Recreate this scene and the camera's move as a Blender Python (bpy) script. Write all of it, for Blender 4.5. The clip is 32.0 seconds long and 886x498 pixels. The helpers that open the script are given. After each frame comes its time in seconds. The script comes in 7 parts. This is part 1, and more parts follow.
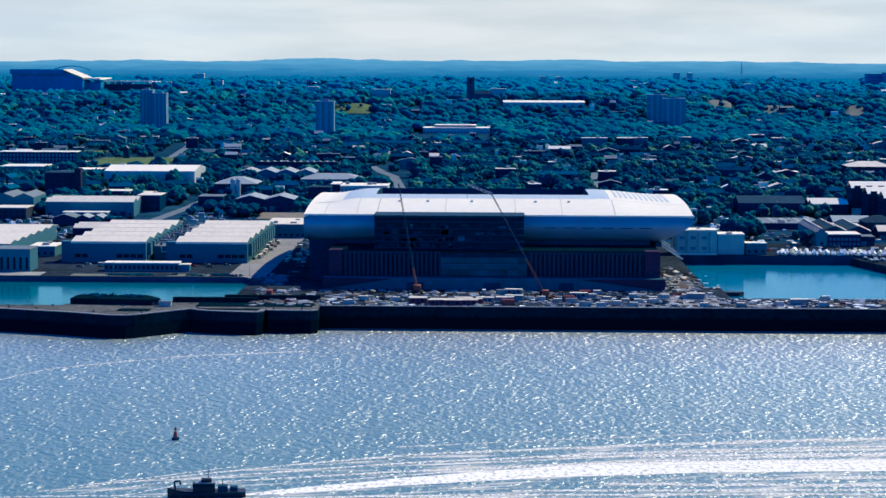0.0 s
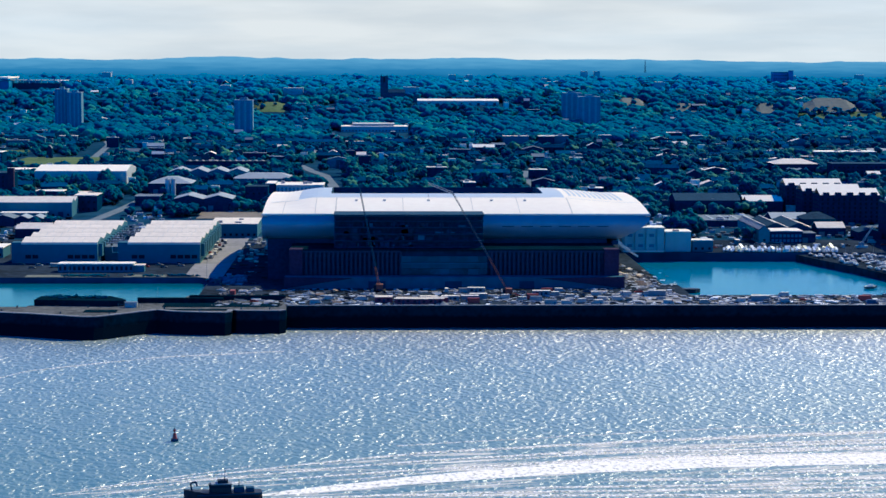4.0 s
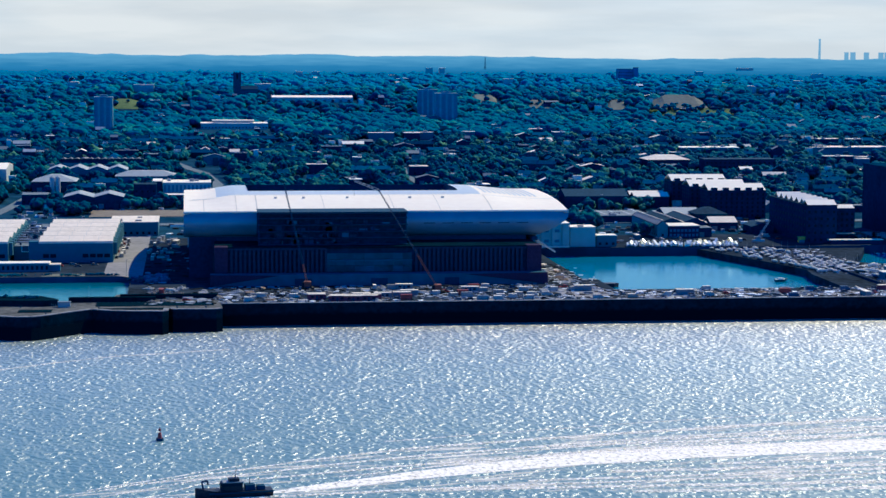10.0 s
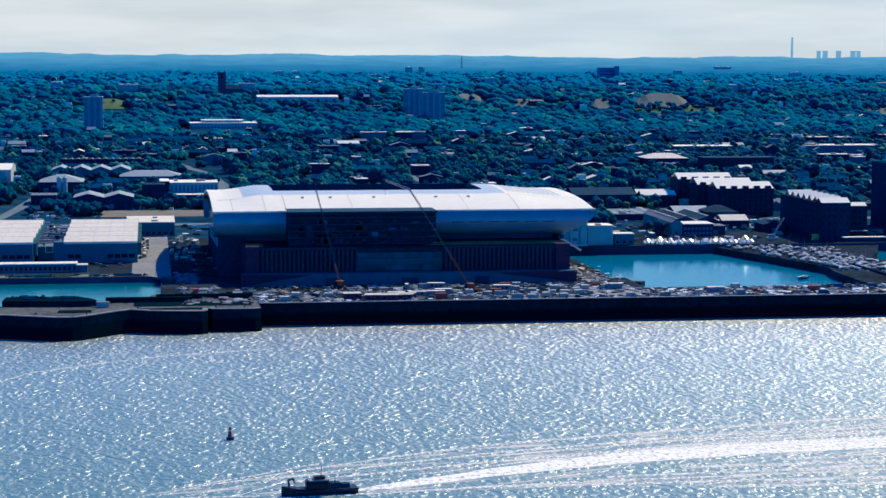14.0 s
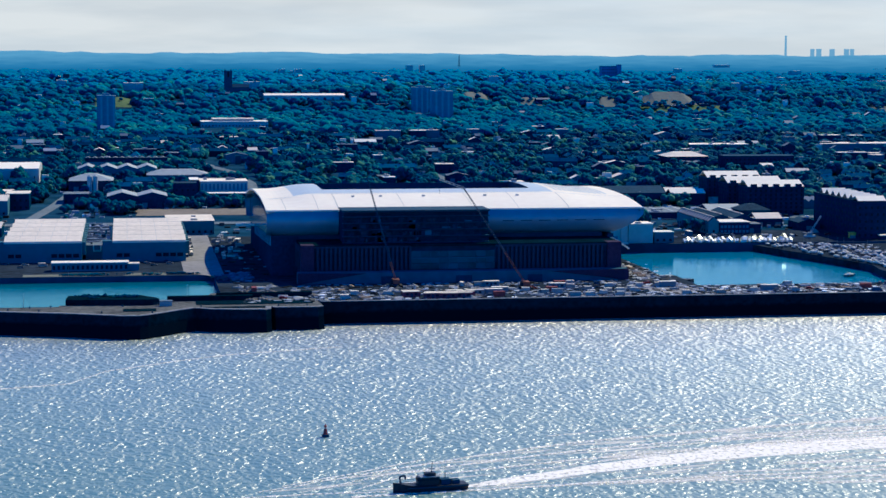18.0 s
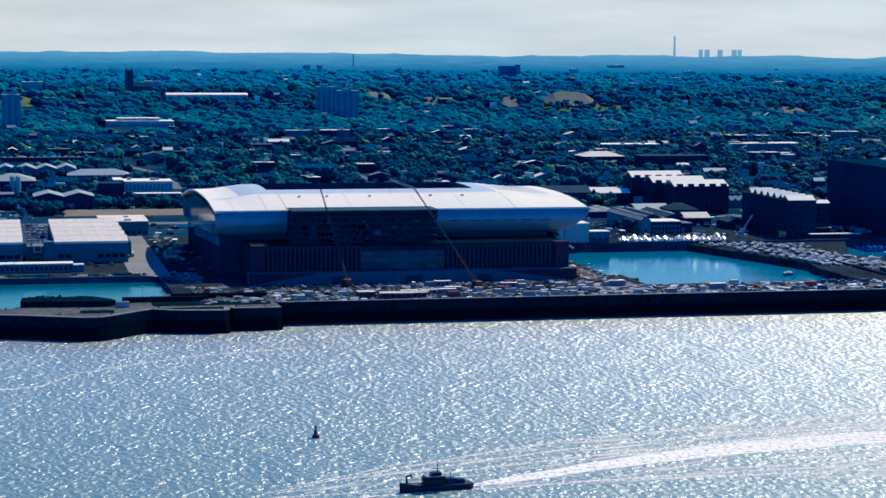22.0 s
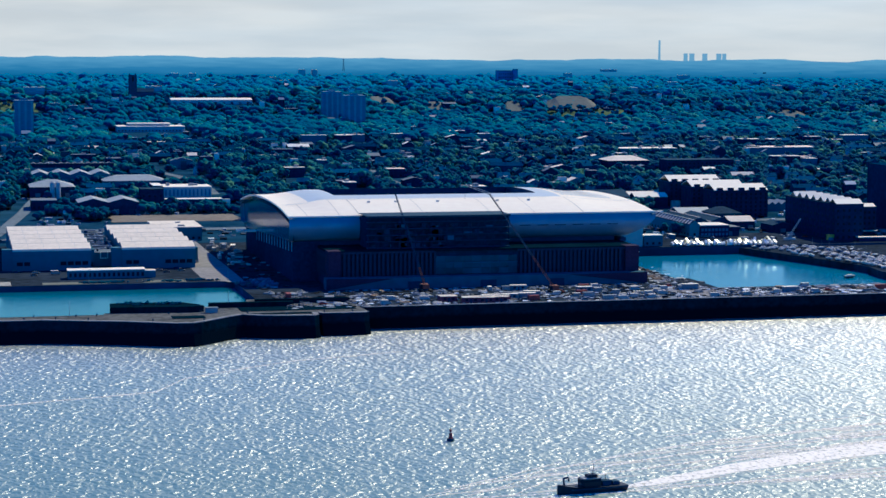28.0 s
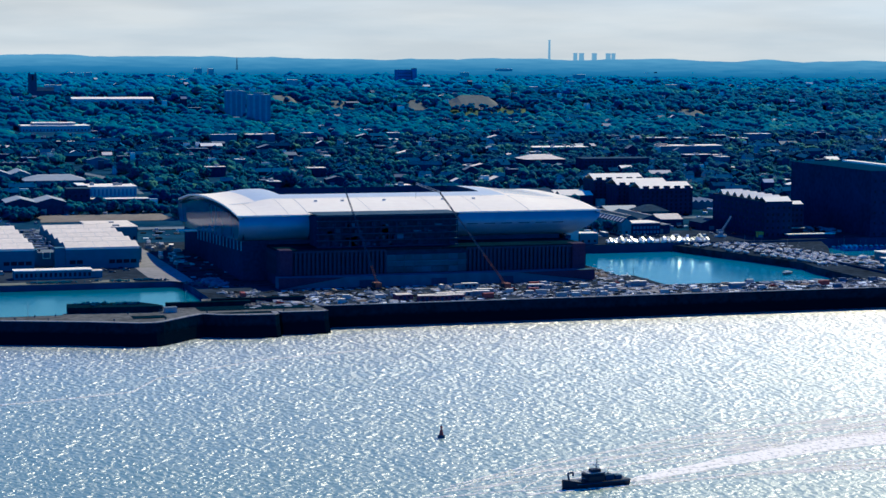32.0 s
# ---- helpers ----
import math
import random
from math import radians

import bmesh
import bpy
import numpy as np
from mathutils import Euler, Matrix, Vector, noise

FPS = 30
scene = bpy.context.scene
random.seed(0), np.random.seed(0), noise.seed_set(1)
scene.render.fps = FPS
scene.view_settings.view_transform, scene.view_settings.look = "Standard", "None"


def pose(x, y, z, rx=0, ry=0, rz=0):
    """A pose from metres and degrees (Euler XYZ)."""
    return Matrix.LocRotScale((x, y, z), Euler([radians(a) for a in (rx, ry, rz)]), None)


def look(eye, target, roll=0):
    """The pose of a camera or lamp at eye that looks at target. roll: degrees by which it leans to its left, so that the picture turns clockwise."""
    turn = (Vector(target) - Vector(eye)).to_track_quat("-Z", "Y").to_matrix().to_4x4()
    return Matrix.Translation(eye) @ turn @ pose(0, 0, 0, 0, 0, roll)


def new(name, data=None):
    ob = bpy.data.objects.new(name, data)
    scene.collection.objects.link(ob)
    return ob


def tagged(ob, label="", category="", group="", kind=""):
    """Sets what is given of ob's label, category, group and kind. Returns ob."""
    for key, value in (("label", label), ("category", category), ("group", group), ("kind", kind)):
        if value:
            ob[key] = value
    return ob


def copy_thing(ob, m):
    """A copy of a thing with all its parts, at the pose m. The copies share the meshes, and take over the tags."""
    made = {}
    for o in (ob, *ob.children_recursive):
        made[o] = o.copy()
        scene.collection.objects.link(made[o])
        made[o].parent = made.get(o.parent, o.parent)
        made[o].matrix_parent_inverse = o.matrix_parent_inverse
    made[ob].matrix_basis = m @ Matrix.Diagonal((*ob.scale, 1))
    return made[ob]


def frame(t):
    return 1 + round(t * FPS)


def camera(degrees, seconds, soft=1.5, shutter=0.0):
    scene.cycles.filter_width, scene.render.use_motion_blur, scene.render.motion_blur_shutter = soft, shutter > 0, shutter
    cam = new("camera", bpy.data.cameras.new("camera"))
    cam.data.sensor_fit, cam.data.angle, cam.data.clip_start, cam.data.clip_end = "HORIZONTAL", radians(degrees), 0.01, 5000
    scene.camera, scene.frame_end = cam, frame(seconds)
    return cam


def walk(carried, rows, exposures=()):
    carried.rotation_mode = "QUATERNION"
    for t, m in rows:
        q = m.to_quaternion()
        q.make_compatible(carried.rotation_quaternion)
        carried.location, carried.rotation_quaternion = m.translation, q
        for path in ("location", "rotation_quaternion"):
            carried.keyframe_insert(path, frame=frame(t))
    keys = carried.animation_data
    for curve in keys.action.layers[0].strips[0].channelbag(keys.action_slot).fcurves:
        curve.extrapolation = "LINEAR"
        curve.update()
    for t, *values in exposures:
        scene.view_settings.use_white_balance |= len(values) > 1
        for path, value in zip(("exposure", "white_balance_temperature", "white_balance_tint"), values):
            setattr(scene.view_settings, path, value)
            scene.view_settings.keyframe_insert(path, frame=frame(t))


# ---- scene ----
cam = camera(25.1, 32.0)
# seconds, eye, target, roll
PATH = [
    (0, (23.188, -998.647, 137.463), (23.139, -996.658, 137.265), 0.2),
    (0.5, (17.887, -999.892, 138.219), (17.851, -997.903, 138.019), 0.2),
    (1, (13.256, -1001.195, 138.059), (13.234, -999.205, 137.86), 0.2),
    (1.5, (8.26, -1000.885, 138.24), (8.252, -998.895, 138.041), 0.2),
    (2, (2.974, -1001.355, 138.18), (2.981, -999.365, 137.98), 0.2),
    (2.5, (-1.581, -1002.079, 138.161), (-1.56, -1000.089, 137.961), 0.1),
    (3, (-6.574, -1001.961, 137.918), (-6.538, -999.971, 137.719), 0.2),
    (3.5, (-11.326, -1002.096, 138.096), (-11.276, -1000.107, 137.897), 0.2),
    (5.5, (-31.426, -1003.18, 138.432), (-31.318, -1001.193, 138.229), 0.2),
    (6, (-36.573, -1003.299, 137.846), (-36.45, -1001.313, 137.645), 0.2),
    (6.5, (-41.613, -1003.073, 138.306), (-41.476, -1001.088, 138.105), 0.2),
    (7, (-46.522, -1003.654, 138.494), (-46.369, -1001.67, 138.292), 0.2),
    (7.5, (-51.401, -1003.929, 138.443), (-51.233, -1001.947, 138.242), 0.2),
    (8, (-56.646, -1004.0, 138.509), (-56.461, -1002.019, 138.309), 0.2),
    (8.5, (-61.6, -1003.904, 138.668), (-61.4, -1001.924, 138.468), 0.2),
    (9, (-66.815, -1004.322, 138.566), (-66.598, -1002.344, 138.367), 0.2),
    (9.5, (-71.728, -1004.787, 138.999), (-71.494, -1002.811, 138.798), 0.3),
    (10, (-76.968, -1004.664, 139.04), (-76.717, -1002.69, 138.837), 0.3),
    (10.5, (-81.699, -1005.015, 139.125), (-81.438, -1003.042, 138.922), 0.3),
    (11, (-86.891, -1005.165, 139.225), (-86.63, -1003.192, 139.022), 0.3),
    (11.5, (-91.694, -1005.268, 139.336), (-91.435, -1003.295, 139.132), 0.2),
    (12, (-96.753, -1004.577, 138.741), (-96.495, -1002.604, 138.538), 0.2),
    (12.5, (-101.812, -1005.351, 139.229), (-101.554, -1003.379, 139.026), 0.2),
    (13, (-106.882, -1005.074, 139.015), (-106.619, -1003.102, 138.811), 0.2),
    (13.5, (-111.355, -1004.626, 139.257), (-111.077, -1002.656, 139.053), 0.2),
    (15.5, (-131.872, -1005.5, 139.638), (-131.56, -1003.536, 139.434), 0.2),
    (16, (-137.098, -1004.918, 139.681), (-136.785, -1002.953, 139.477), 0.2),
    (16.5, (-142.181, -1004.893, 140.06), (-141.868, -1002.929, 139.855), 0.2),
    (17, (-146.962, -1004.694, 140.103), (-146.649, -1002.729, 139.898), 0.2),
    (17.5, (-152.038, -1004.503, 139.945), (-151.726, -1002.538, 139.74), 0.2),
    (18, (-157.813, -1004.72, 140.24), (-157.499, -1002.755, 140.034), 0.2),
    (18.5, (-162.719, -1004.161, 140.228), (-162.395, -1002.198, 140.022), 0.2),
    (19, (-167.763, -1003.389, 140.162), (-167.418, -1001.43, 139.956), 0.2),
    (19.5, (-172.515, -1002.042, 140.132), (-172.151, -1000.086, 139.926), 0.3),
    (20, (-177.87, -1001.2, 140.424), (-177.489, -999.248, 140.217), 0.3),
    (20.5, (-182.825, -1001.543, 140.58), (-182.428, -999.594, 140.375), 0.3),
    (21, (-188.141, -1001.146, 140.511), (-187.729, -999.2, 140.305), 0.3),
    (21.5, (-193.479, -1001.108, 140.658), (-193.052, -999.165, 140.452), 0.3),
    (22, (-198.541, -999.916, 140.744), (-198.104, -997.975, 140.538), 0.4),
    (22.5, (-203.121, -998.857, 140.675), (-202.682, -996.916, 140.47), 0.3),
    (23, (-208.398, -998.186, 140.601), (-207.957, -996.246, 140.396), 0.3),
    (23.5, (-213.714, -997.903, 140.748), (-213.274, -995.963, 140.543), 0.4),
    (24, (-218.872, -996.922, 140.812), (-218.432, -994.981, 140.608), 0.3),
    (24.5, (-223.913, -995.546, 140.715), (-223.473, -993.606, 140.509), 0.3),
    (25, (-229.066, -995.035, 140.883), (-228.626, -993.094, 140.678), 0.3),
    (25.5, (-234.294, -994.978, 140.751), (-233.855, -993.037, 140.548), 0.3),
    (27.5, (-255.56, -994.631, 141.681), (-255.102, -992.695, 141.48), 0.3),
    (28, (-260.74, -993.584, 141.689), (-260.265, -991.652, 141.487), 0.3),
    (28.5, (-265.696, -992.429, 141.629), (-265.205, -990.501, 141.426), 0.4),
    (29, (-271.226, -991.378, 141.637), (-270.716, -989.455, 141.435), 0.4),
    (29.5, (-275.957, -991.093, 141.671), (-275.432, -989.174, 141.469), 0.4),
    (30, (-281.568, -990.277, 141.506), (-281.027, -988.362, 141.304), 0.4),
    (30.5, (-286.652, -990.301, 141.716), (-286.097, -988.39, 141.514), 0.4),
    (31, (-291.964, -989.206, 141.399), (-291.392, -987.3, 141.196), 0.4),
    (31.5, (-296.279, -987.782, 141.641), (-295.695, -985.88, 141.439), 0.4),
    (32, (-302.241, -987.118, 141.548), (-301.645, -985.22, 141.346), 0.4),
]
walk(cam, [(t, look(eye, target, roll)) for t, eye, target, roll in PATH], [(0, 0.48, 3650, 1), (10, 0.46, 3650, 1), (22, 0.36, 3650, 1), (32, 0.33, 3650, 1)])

# ---- world, sun ----
SUN_AZ, SUN_EL = radians(46), radians(43)      # azimuth from +y towards +x
world = bpy.data.worlds.new("world")
scene.world = world
world.use_nodes = True
wn, wl = world.node_tree.nodes, world.node_tree.links
sky = wn.new("ShaderNodeTexSky")
sky.sky_type, sky.sun_disc = "NISHITA", False
sky.sun_elevation, sky.sun_rotation = SUN_EL, SUN_AZ
sky.altitude, sky.air_density, sky.dust_density, sky.ozone_density = 100, 0.8, 0.2, 4.0
bg = wn["Background"]
bg.inputs["Strength"].default_value = 0.085
coord = wn.new("ShaderNodeTexCoord")
stretch = wn.new("ShaderNodeMapping")
stretch.inputs["Scale"].default_value = (3, 3, 22)
cloud = wn.new("ShaderNodeTexNoise")
cloud.inputs["Scale"].default_value, cloud.inputs["Detail"].default_value = 1.6, 6
ramp = wn.new("ShaderNodeValToRGB")
ramp.color_ramp.elements[0].position, ramp.color_ramp.elements[1].position = 0.36, 0.62
ramp.color_ramp.elements[0].color, ramp.color_ramp.elements[1].color = (0.93, 0.93, 0.93, 1), (1.0, 1.0, 1.0, 1)
veil = wn.new("ShaderNodeMixRGB")
puffs, billow, bright = wn.new("ShaderNodeMixRGB"), wn.new("ShaderNodeTexNoise"), wn.new("ShaderNodeMapRange")
billow.inputs["Scale"].default_value, billow.inputs["Detail"].default_value = 3.4, 7
bright.inputs["From Min"].default_value, bright.inputs["From Max"].default_value = 0.40, 0.66
puffs.inputs["Color1"].default_value, puffs.inputs["Color2"].default_value = (8.3, 5.42, 2.88, 1), (9.8, 6.25, 3.2, 1)
wl.new(stretch.outputs["Vector"], billow.inputs["Vector"])
wl.new(billow.outputs["Fac"], bright.inputs["Value"])
wl.new(bright.outputs["Result"], puffs.inputs["Fac"])
wl.new(puffs.outputs["Color"], veil.inputs["Color2"])
wl.new(coord.outputs["Generated"], stretch.inputs["Vector"])
wl.new(stretch.outputs["Vector"], cloud.inputs["Vector"])
wl.new(cloud.outputs["Fac"], ramp.inputs["Fac"])
up = wn.new("ShaderNodeSeparateXYZ")
low = wn.new("ShaderNodeMapRange")
low.inputs["From Min"].default_value, low.inputs["From Max"].default_value = 0.06, 0.62
low.inputs["To Min"].default_value, low.inputs["To Max"].default_value = 1.0, 0.03
thin = wn.new("ShaderNodeMath")
thin.operation = "MULTIPLY"
wl.new(coord.outputs["Generated"], up.inputs["Vector"])
wl.new(up.outputs["Z"], low.inputs["Value"])
wl.new(ramp.outputs["Color"], thin.inputs[0])
wl.new(low.outputs["Result"], thin.inputs[1])
# the haze glows on the sunward side and thins out away from it
toward = wn.new("ShaderNodeVectorMath")
toward.operation = "DOT_PRODUCT"
toward.inputs[1].default_value = (math.sin(SUN_AZ), math.cos(SUN_AZ), 0)
side = wn.new("ShaderNodeMapRange")
side.inputs["From Min"].default_value, side.inputs["From Max"].default_value = 0.0, 0.5
side.inputs["To Min"].default_value, side.inputs["To Max"].default_value = 0.03, 1.0
sunward = wn.new("ShaderNodeMath")
sunward.operation = "MULTIPLY"
wl.new(coord.outputs["Generated"], toward.inputs[0])
wl.new(toward.outputs["Value"], side.inputs["Value"])
wl.new(thin.outputs[0], sunward.inputs[0])
wl.new(side.outputs["Result"], sunward.inputs[1])
wl.new(sunward.outputs[0], veil.inputs["Fac"])
deep = wn.new("ShaderNodeHueSaturation")
deep.inputs["Saturation"].default_value = 1.5
wl.new(sky.outputs["Color"], deep.inputs["Color"])
wl.new(deep.outputs["Color"], veil.inputs["Color1"])
wl.new(veil.outputs["Color"], bg.inputs["Color"])
sun = new("sun", bpy.data.lights.new("sun", "SUN"))
sun.data.energy, sun.data.angle, sun.data.color = 5.0, radians(0.53), (1.0, 0.575, 0.18)
sun.matrix_world = look((0, 0, 0), (-math.sin(SUN_AZ) * math.cos(SUN_EL), -math.cos(SUN_AZ) * math.cos(SUN_EL), -math.sin(SUN_EL)))

# ---- materials ----
MATS = {}


def mat(name, colour, rough=0.8, metal=0.0, vary=0.25, scale=0.5, fine=0.0, bump=0.0, per_object=0.0, island=0.0, second=None, spec=0.25):
    """A painted, stained surface: two scales of noise over the colour, bump from the fine one."""
    if name in MATS:
        return MATS[name]
    m = MATS[name] = bpy.data.materials.new(name)
    m.use_nodes = True
    n, l = m.node_tree.nodes, m.node_tree.links
    b = n["Principled BSDF"]
    b.inputs["Roughness"].default_value, b.inputs["Metallic"].default_value = rough, metal
    b.inputs["Specular IOR Level"].default_value = spec
    tc = n.new("ShaderNodeTexCoord")
    big = n.new("ShaderNodeTexNoise")
    big.inputs["Scale"].default_value, big.inputs["Detail"].default_value = scale * 0.12, 4
    small = n.new("ShaderNodeTexNoise")
    small.inputs["Scale"].default_value, small.inputs["Detail"].default_value = scale, 5
    l.new(tc.outputs["Object"], big.inputs["Vector"])
    l.new(tc.outputs["Object"], small.inputs["Vector"])
    total = n.new("ShaderNodeMath")
    total.operation = "MULTIPLY_ADD"
    total.inputs[1].default_value = 0.6
    l.new(small.outputs["Fac"], total.inputs[0])
    half = n.new("ShaderNodeMath")
    half.operation = "MULTIPLY"
    half.inputs[1].default_value = 0.4
    l.new(big.outputs["Fac"], half.inputs[0])
    l.new(half.outputs[0], total.inputs[2])
    fac = total.outputs[0]
    for amount, kind, socket in ((per_object, "ShaderNodeObjectInfo", "Random"), (island, "ShaderNodeNewGeometry", "Random Per Island")):
        if amount:
            info = n.new(kind)
            add = n.new("ShaderNodeMath")
            add.operation = "MULTIPLY_ADD"
            add.inputs[1].default_value = amount
            l.new(info.outputs[socket], add.inputs[0])
            sub = n.new("ShaderNodeMath")
            sub.operation = "SUBTRACT"
            sub.inputs[1].default_value = amount / 2
            l.new(fac, sub.inputs[0])
            l.new(sub.outputs[0], add.inputs[2])
            fac = add.outputs[0]
    cr = n.new("ShaderNodeValToRGB")
    lo = [max(0.0, c * (1 - vary)) for c in colour]
    hi = [min(0.95, c * (1 + vary)) for c in (second or colour)]
    cr.color_ramp.elements[0].position, cr.color_ramp.elements[0].color = 0.28, (*lo, 1)
    cr.color_ramp.elements[1].position, cr.color_ramp.elements[1].color = 0.72, (*hi, 1)
    l.new(fac, cr.inputs["Fac"])
    l.new(cr.outputs["Color"], b.inputs["Base Color"])
    if bump:
        bp = n.new("ShaderNodeBump")
        bp.inputs["Strength"].default_value, bp.inputs["Distance"].default_value = bump, 0.3 / max(scale, 0.05) * 0.2
        l.new(small.outputs["Fac"], bp.inputs["Height"])
        l.new(bp.outputs["Normal"], b.inputs["Normal"])
    return m


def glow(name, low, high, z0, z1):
    """Distant hills and towers with their haze painted as glow, paler towards the top."""
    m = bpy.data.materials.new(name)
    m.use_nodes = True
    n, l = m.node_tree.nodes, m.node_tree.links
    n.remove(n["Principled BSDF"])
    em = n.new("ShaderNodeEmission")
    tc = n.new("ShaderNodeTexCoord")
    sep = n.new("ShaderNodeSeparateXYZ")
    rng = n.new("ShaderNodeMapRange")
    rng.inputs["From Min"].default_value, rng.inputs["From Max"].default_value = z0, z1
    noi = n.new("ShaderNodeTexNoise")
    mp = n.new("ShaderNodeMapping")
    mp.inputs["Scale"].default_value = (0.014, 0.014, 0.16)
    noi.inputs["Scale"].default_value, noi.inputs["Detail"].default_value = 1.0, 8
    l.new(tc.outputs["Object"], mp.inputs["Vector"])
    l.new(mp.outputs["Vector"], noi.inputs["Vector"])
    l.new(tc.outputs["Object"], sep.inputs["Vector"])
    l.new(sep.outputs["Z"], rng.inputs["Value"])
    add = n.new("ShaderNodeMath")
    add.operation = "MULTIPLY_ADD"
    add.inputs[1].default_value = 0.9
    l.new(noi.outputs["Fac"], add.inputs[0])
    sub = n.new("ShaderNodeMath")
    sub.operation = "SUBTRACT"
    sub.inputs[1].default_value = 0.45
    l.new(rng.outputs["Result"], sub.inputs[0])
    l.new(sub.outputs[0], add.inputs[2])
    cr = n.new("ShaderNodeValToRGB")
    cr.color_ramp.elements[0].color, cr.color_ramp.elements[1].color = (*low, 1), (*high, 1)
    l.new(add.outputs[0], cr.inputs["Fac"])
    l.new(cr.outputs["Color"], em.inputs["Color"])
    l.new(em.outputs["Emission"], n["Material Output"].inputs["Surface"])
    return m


CONCRETE = mat("concrete", (0.34, 0.33, 0.30), 0.9, vary=0.35, scale=0.4)
QUAY = mat("quay_paving", (0.016, 0.021, 0.028), 0.9, vary=0.5, scale=0.2, spec=0.0, second=(0.034, 0.046, 0.070))
STONE = mat("granite_wall", (0.0050, 0.0155, 0.028), 0.9, vary=0.6, scale=0.5, bump=0.6, spec=0.0)


def tide_mark(m, level, black):
    """Black weed and slime below the high-water line, with a ragged upper edge."""
    n, l = m.node_tree.nodes, m.node_tree.links
    b = n["Principled BSDF"]
    paint = b.inputs["Base Color"].links[0].from_socket
    geo, sep, ragged, add, edge, mix = (n.new("ShaderNode" + k) for k in ("NewGeometry", "SeparateXYZ", "TexNoise", "Math", "MapRange", "MixRGB"))
    ragged.inputs["Scale"].default_value, ragged.inputs["Detail"].default_value = 0.35, 4
    add.operation, add.inputs[1].default_value = "MULTIPLY_ADD", 3.0
    edge.inputs["From Min"].default_value, edge.inputs["From Max"].default_value = level + 0.7, level + 2.3
    mix.inputs["Color1"].default_value = (*black, 1)
    l.new(geo.outputs["Position"], sep.inputs["Vector"])
    l.new(geo.outputs["Position"], ragged.inputs["Vector"])
    l.new(ragged.outputs["Fac"], add.inputs[0])
    l.new(sep.outputs["Z"], add.inputs[2])
    l.new(add.outputs[0], edge.inputs["Value"])
    l.new(edge.outputs["Result"], mix.inputs["Fac"])
    l.new(paint, mix.inputs["Color2"])
    l.new(mix.outputs["Color"], b.inputs["Base Color"])


tide_mark(STONE, 6.0, (0.0024, 0.006, 0.013))
LAND = mat("town_ground", (0.005, 0.036, 0.085), 1.0, vary=0.5, scale=0.06, spec=0.0, second=(0.024, 0.056, 0.105))
ASPHALT = mat("asphalt", (0.17, 0.20, 0.235), 0.95, spec=0.0, vary=0.25, scale=0.3)
# red brick tinted blue, as it looks in the shade of the front
BRICK = mat("shade_tinted_red_brick", (0.032, 0.043, 0.080), 0.85, spec=0.05, vary=0.35, scale=0.8)
# near-black blue of walls in shade is put into this brick
BRICK2 = mat("old_shade_blue_brick", (0.003, 0.032, 0.078), 0.95, spec=0.0, vary=0.4, scale=0.4)
STEEL = mat("brushed_steel_cladding", (0.20, 0.265, 0.34), 0.42, metal=0.32, vary=0.14, scale=0.15)
ROOFW = mat("white_roof_sheet", (0.92, 0.82, 0.66), 0.6, spec=0.1, vary=0.06, scale=0.2)
POLY = mat("translucent_roof_panel", (0.50, 0.55, 0.60), 0.4, vary=0.08, scale=0.2)
# blue-black base colours of dark_metal and the facade hold the front's shade
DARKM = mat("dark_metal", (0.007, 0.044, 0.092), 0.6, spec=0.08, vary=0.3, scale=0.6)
SCREEN = mat("unfinished_shaded_facade", (0.0042, 0.034, 0.074), 0.9, spec=0.0, vary=0.5, scale=0.5)
SHEDW = mat("blue_grey_sheet_wall", (0.065, 0.15, 0.205), 0.7, spec=0.1, vary=0.12, scale=0.3)
SHEDR = mat("pale_sheet_roof", (0.76, 0.67, 0.54), 0.7, spec=0.1, vary=0.15, scale=0.3)
SLATE = mat("slate_roof", (0.030, 0.060, 0.100), 0.85, spec=0.02, vary=0.35, scale=0.5, per_object=0.35)
GLASS = mat("window_glass", (0.008, 0.020, 0.036), 0.4, spec=0.02, vary=0.2, scale=0.5)
RIBC = mat("pale_tower_concrete", (0.26, 0.33, 0.39), 0.8, vary=0.2, scale=0.2)
TRUNK = mat("bark", (0.09, 0.07, 0.05), 0.95, vary=0.3, scale=2)


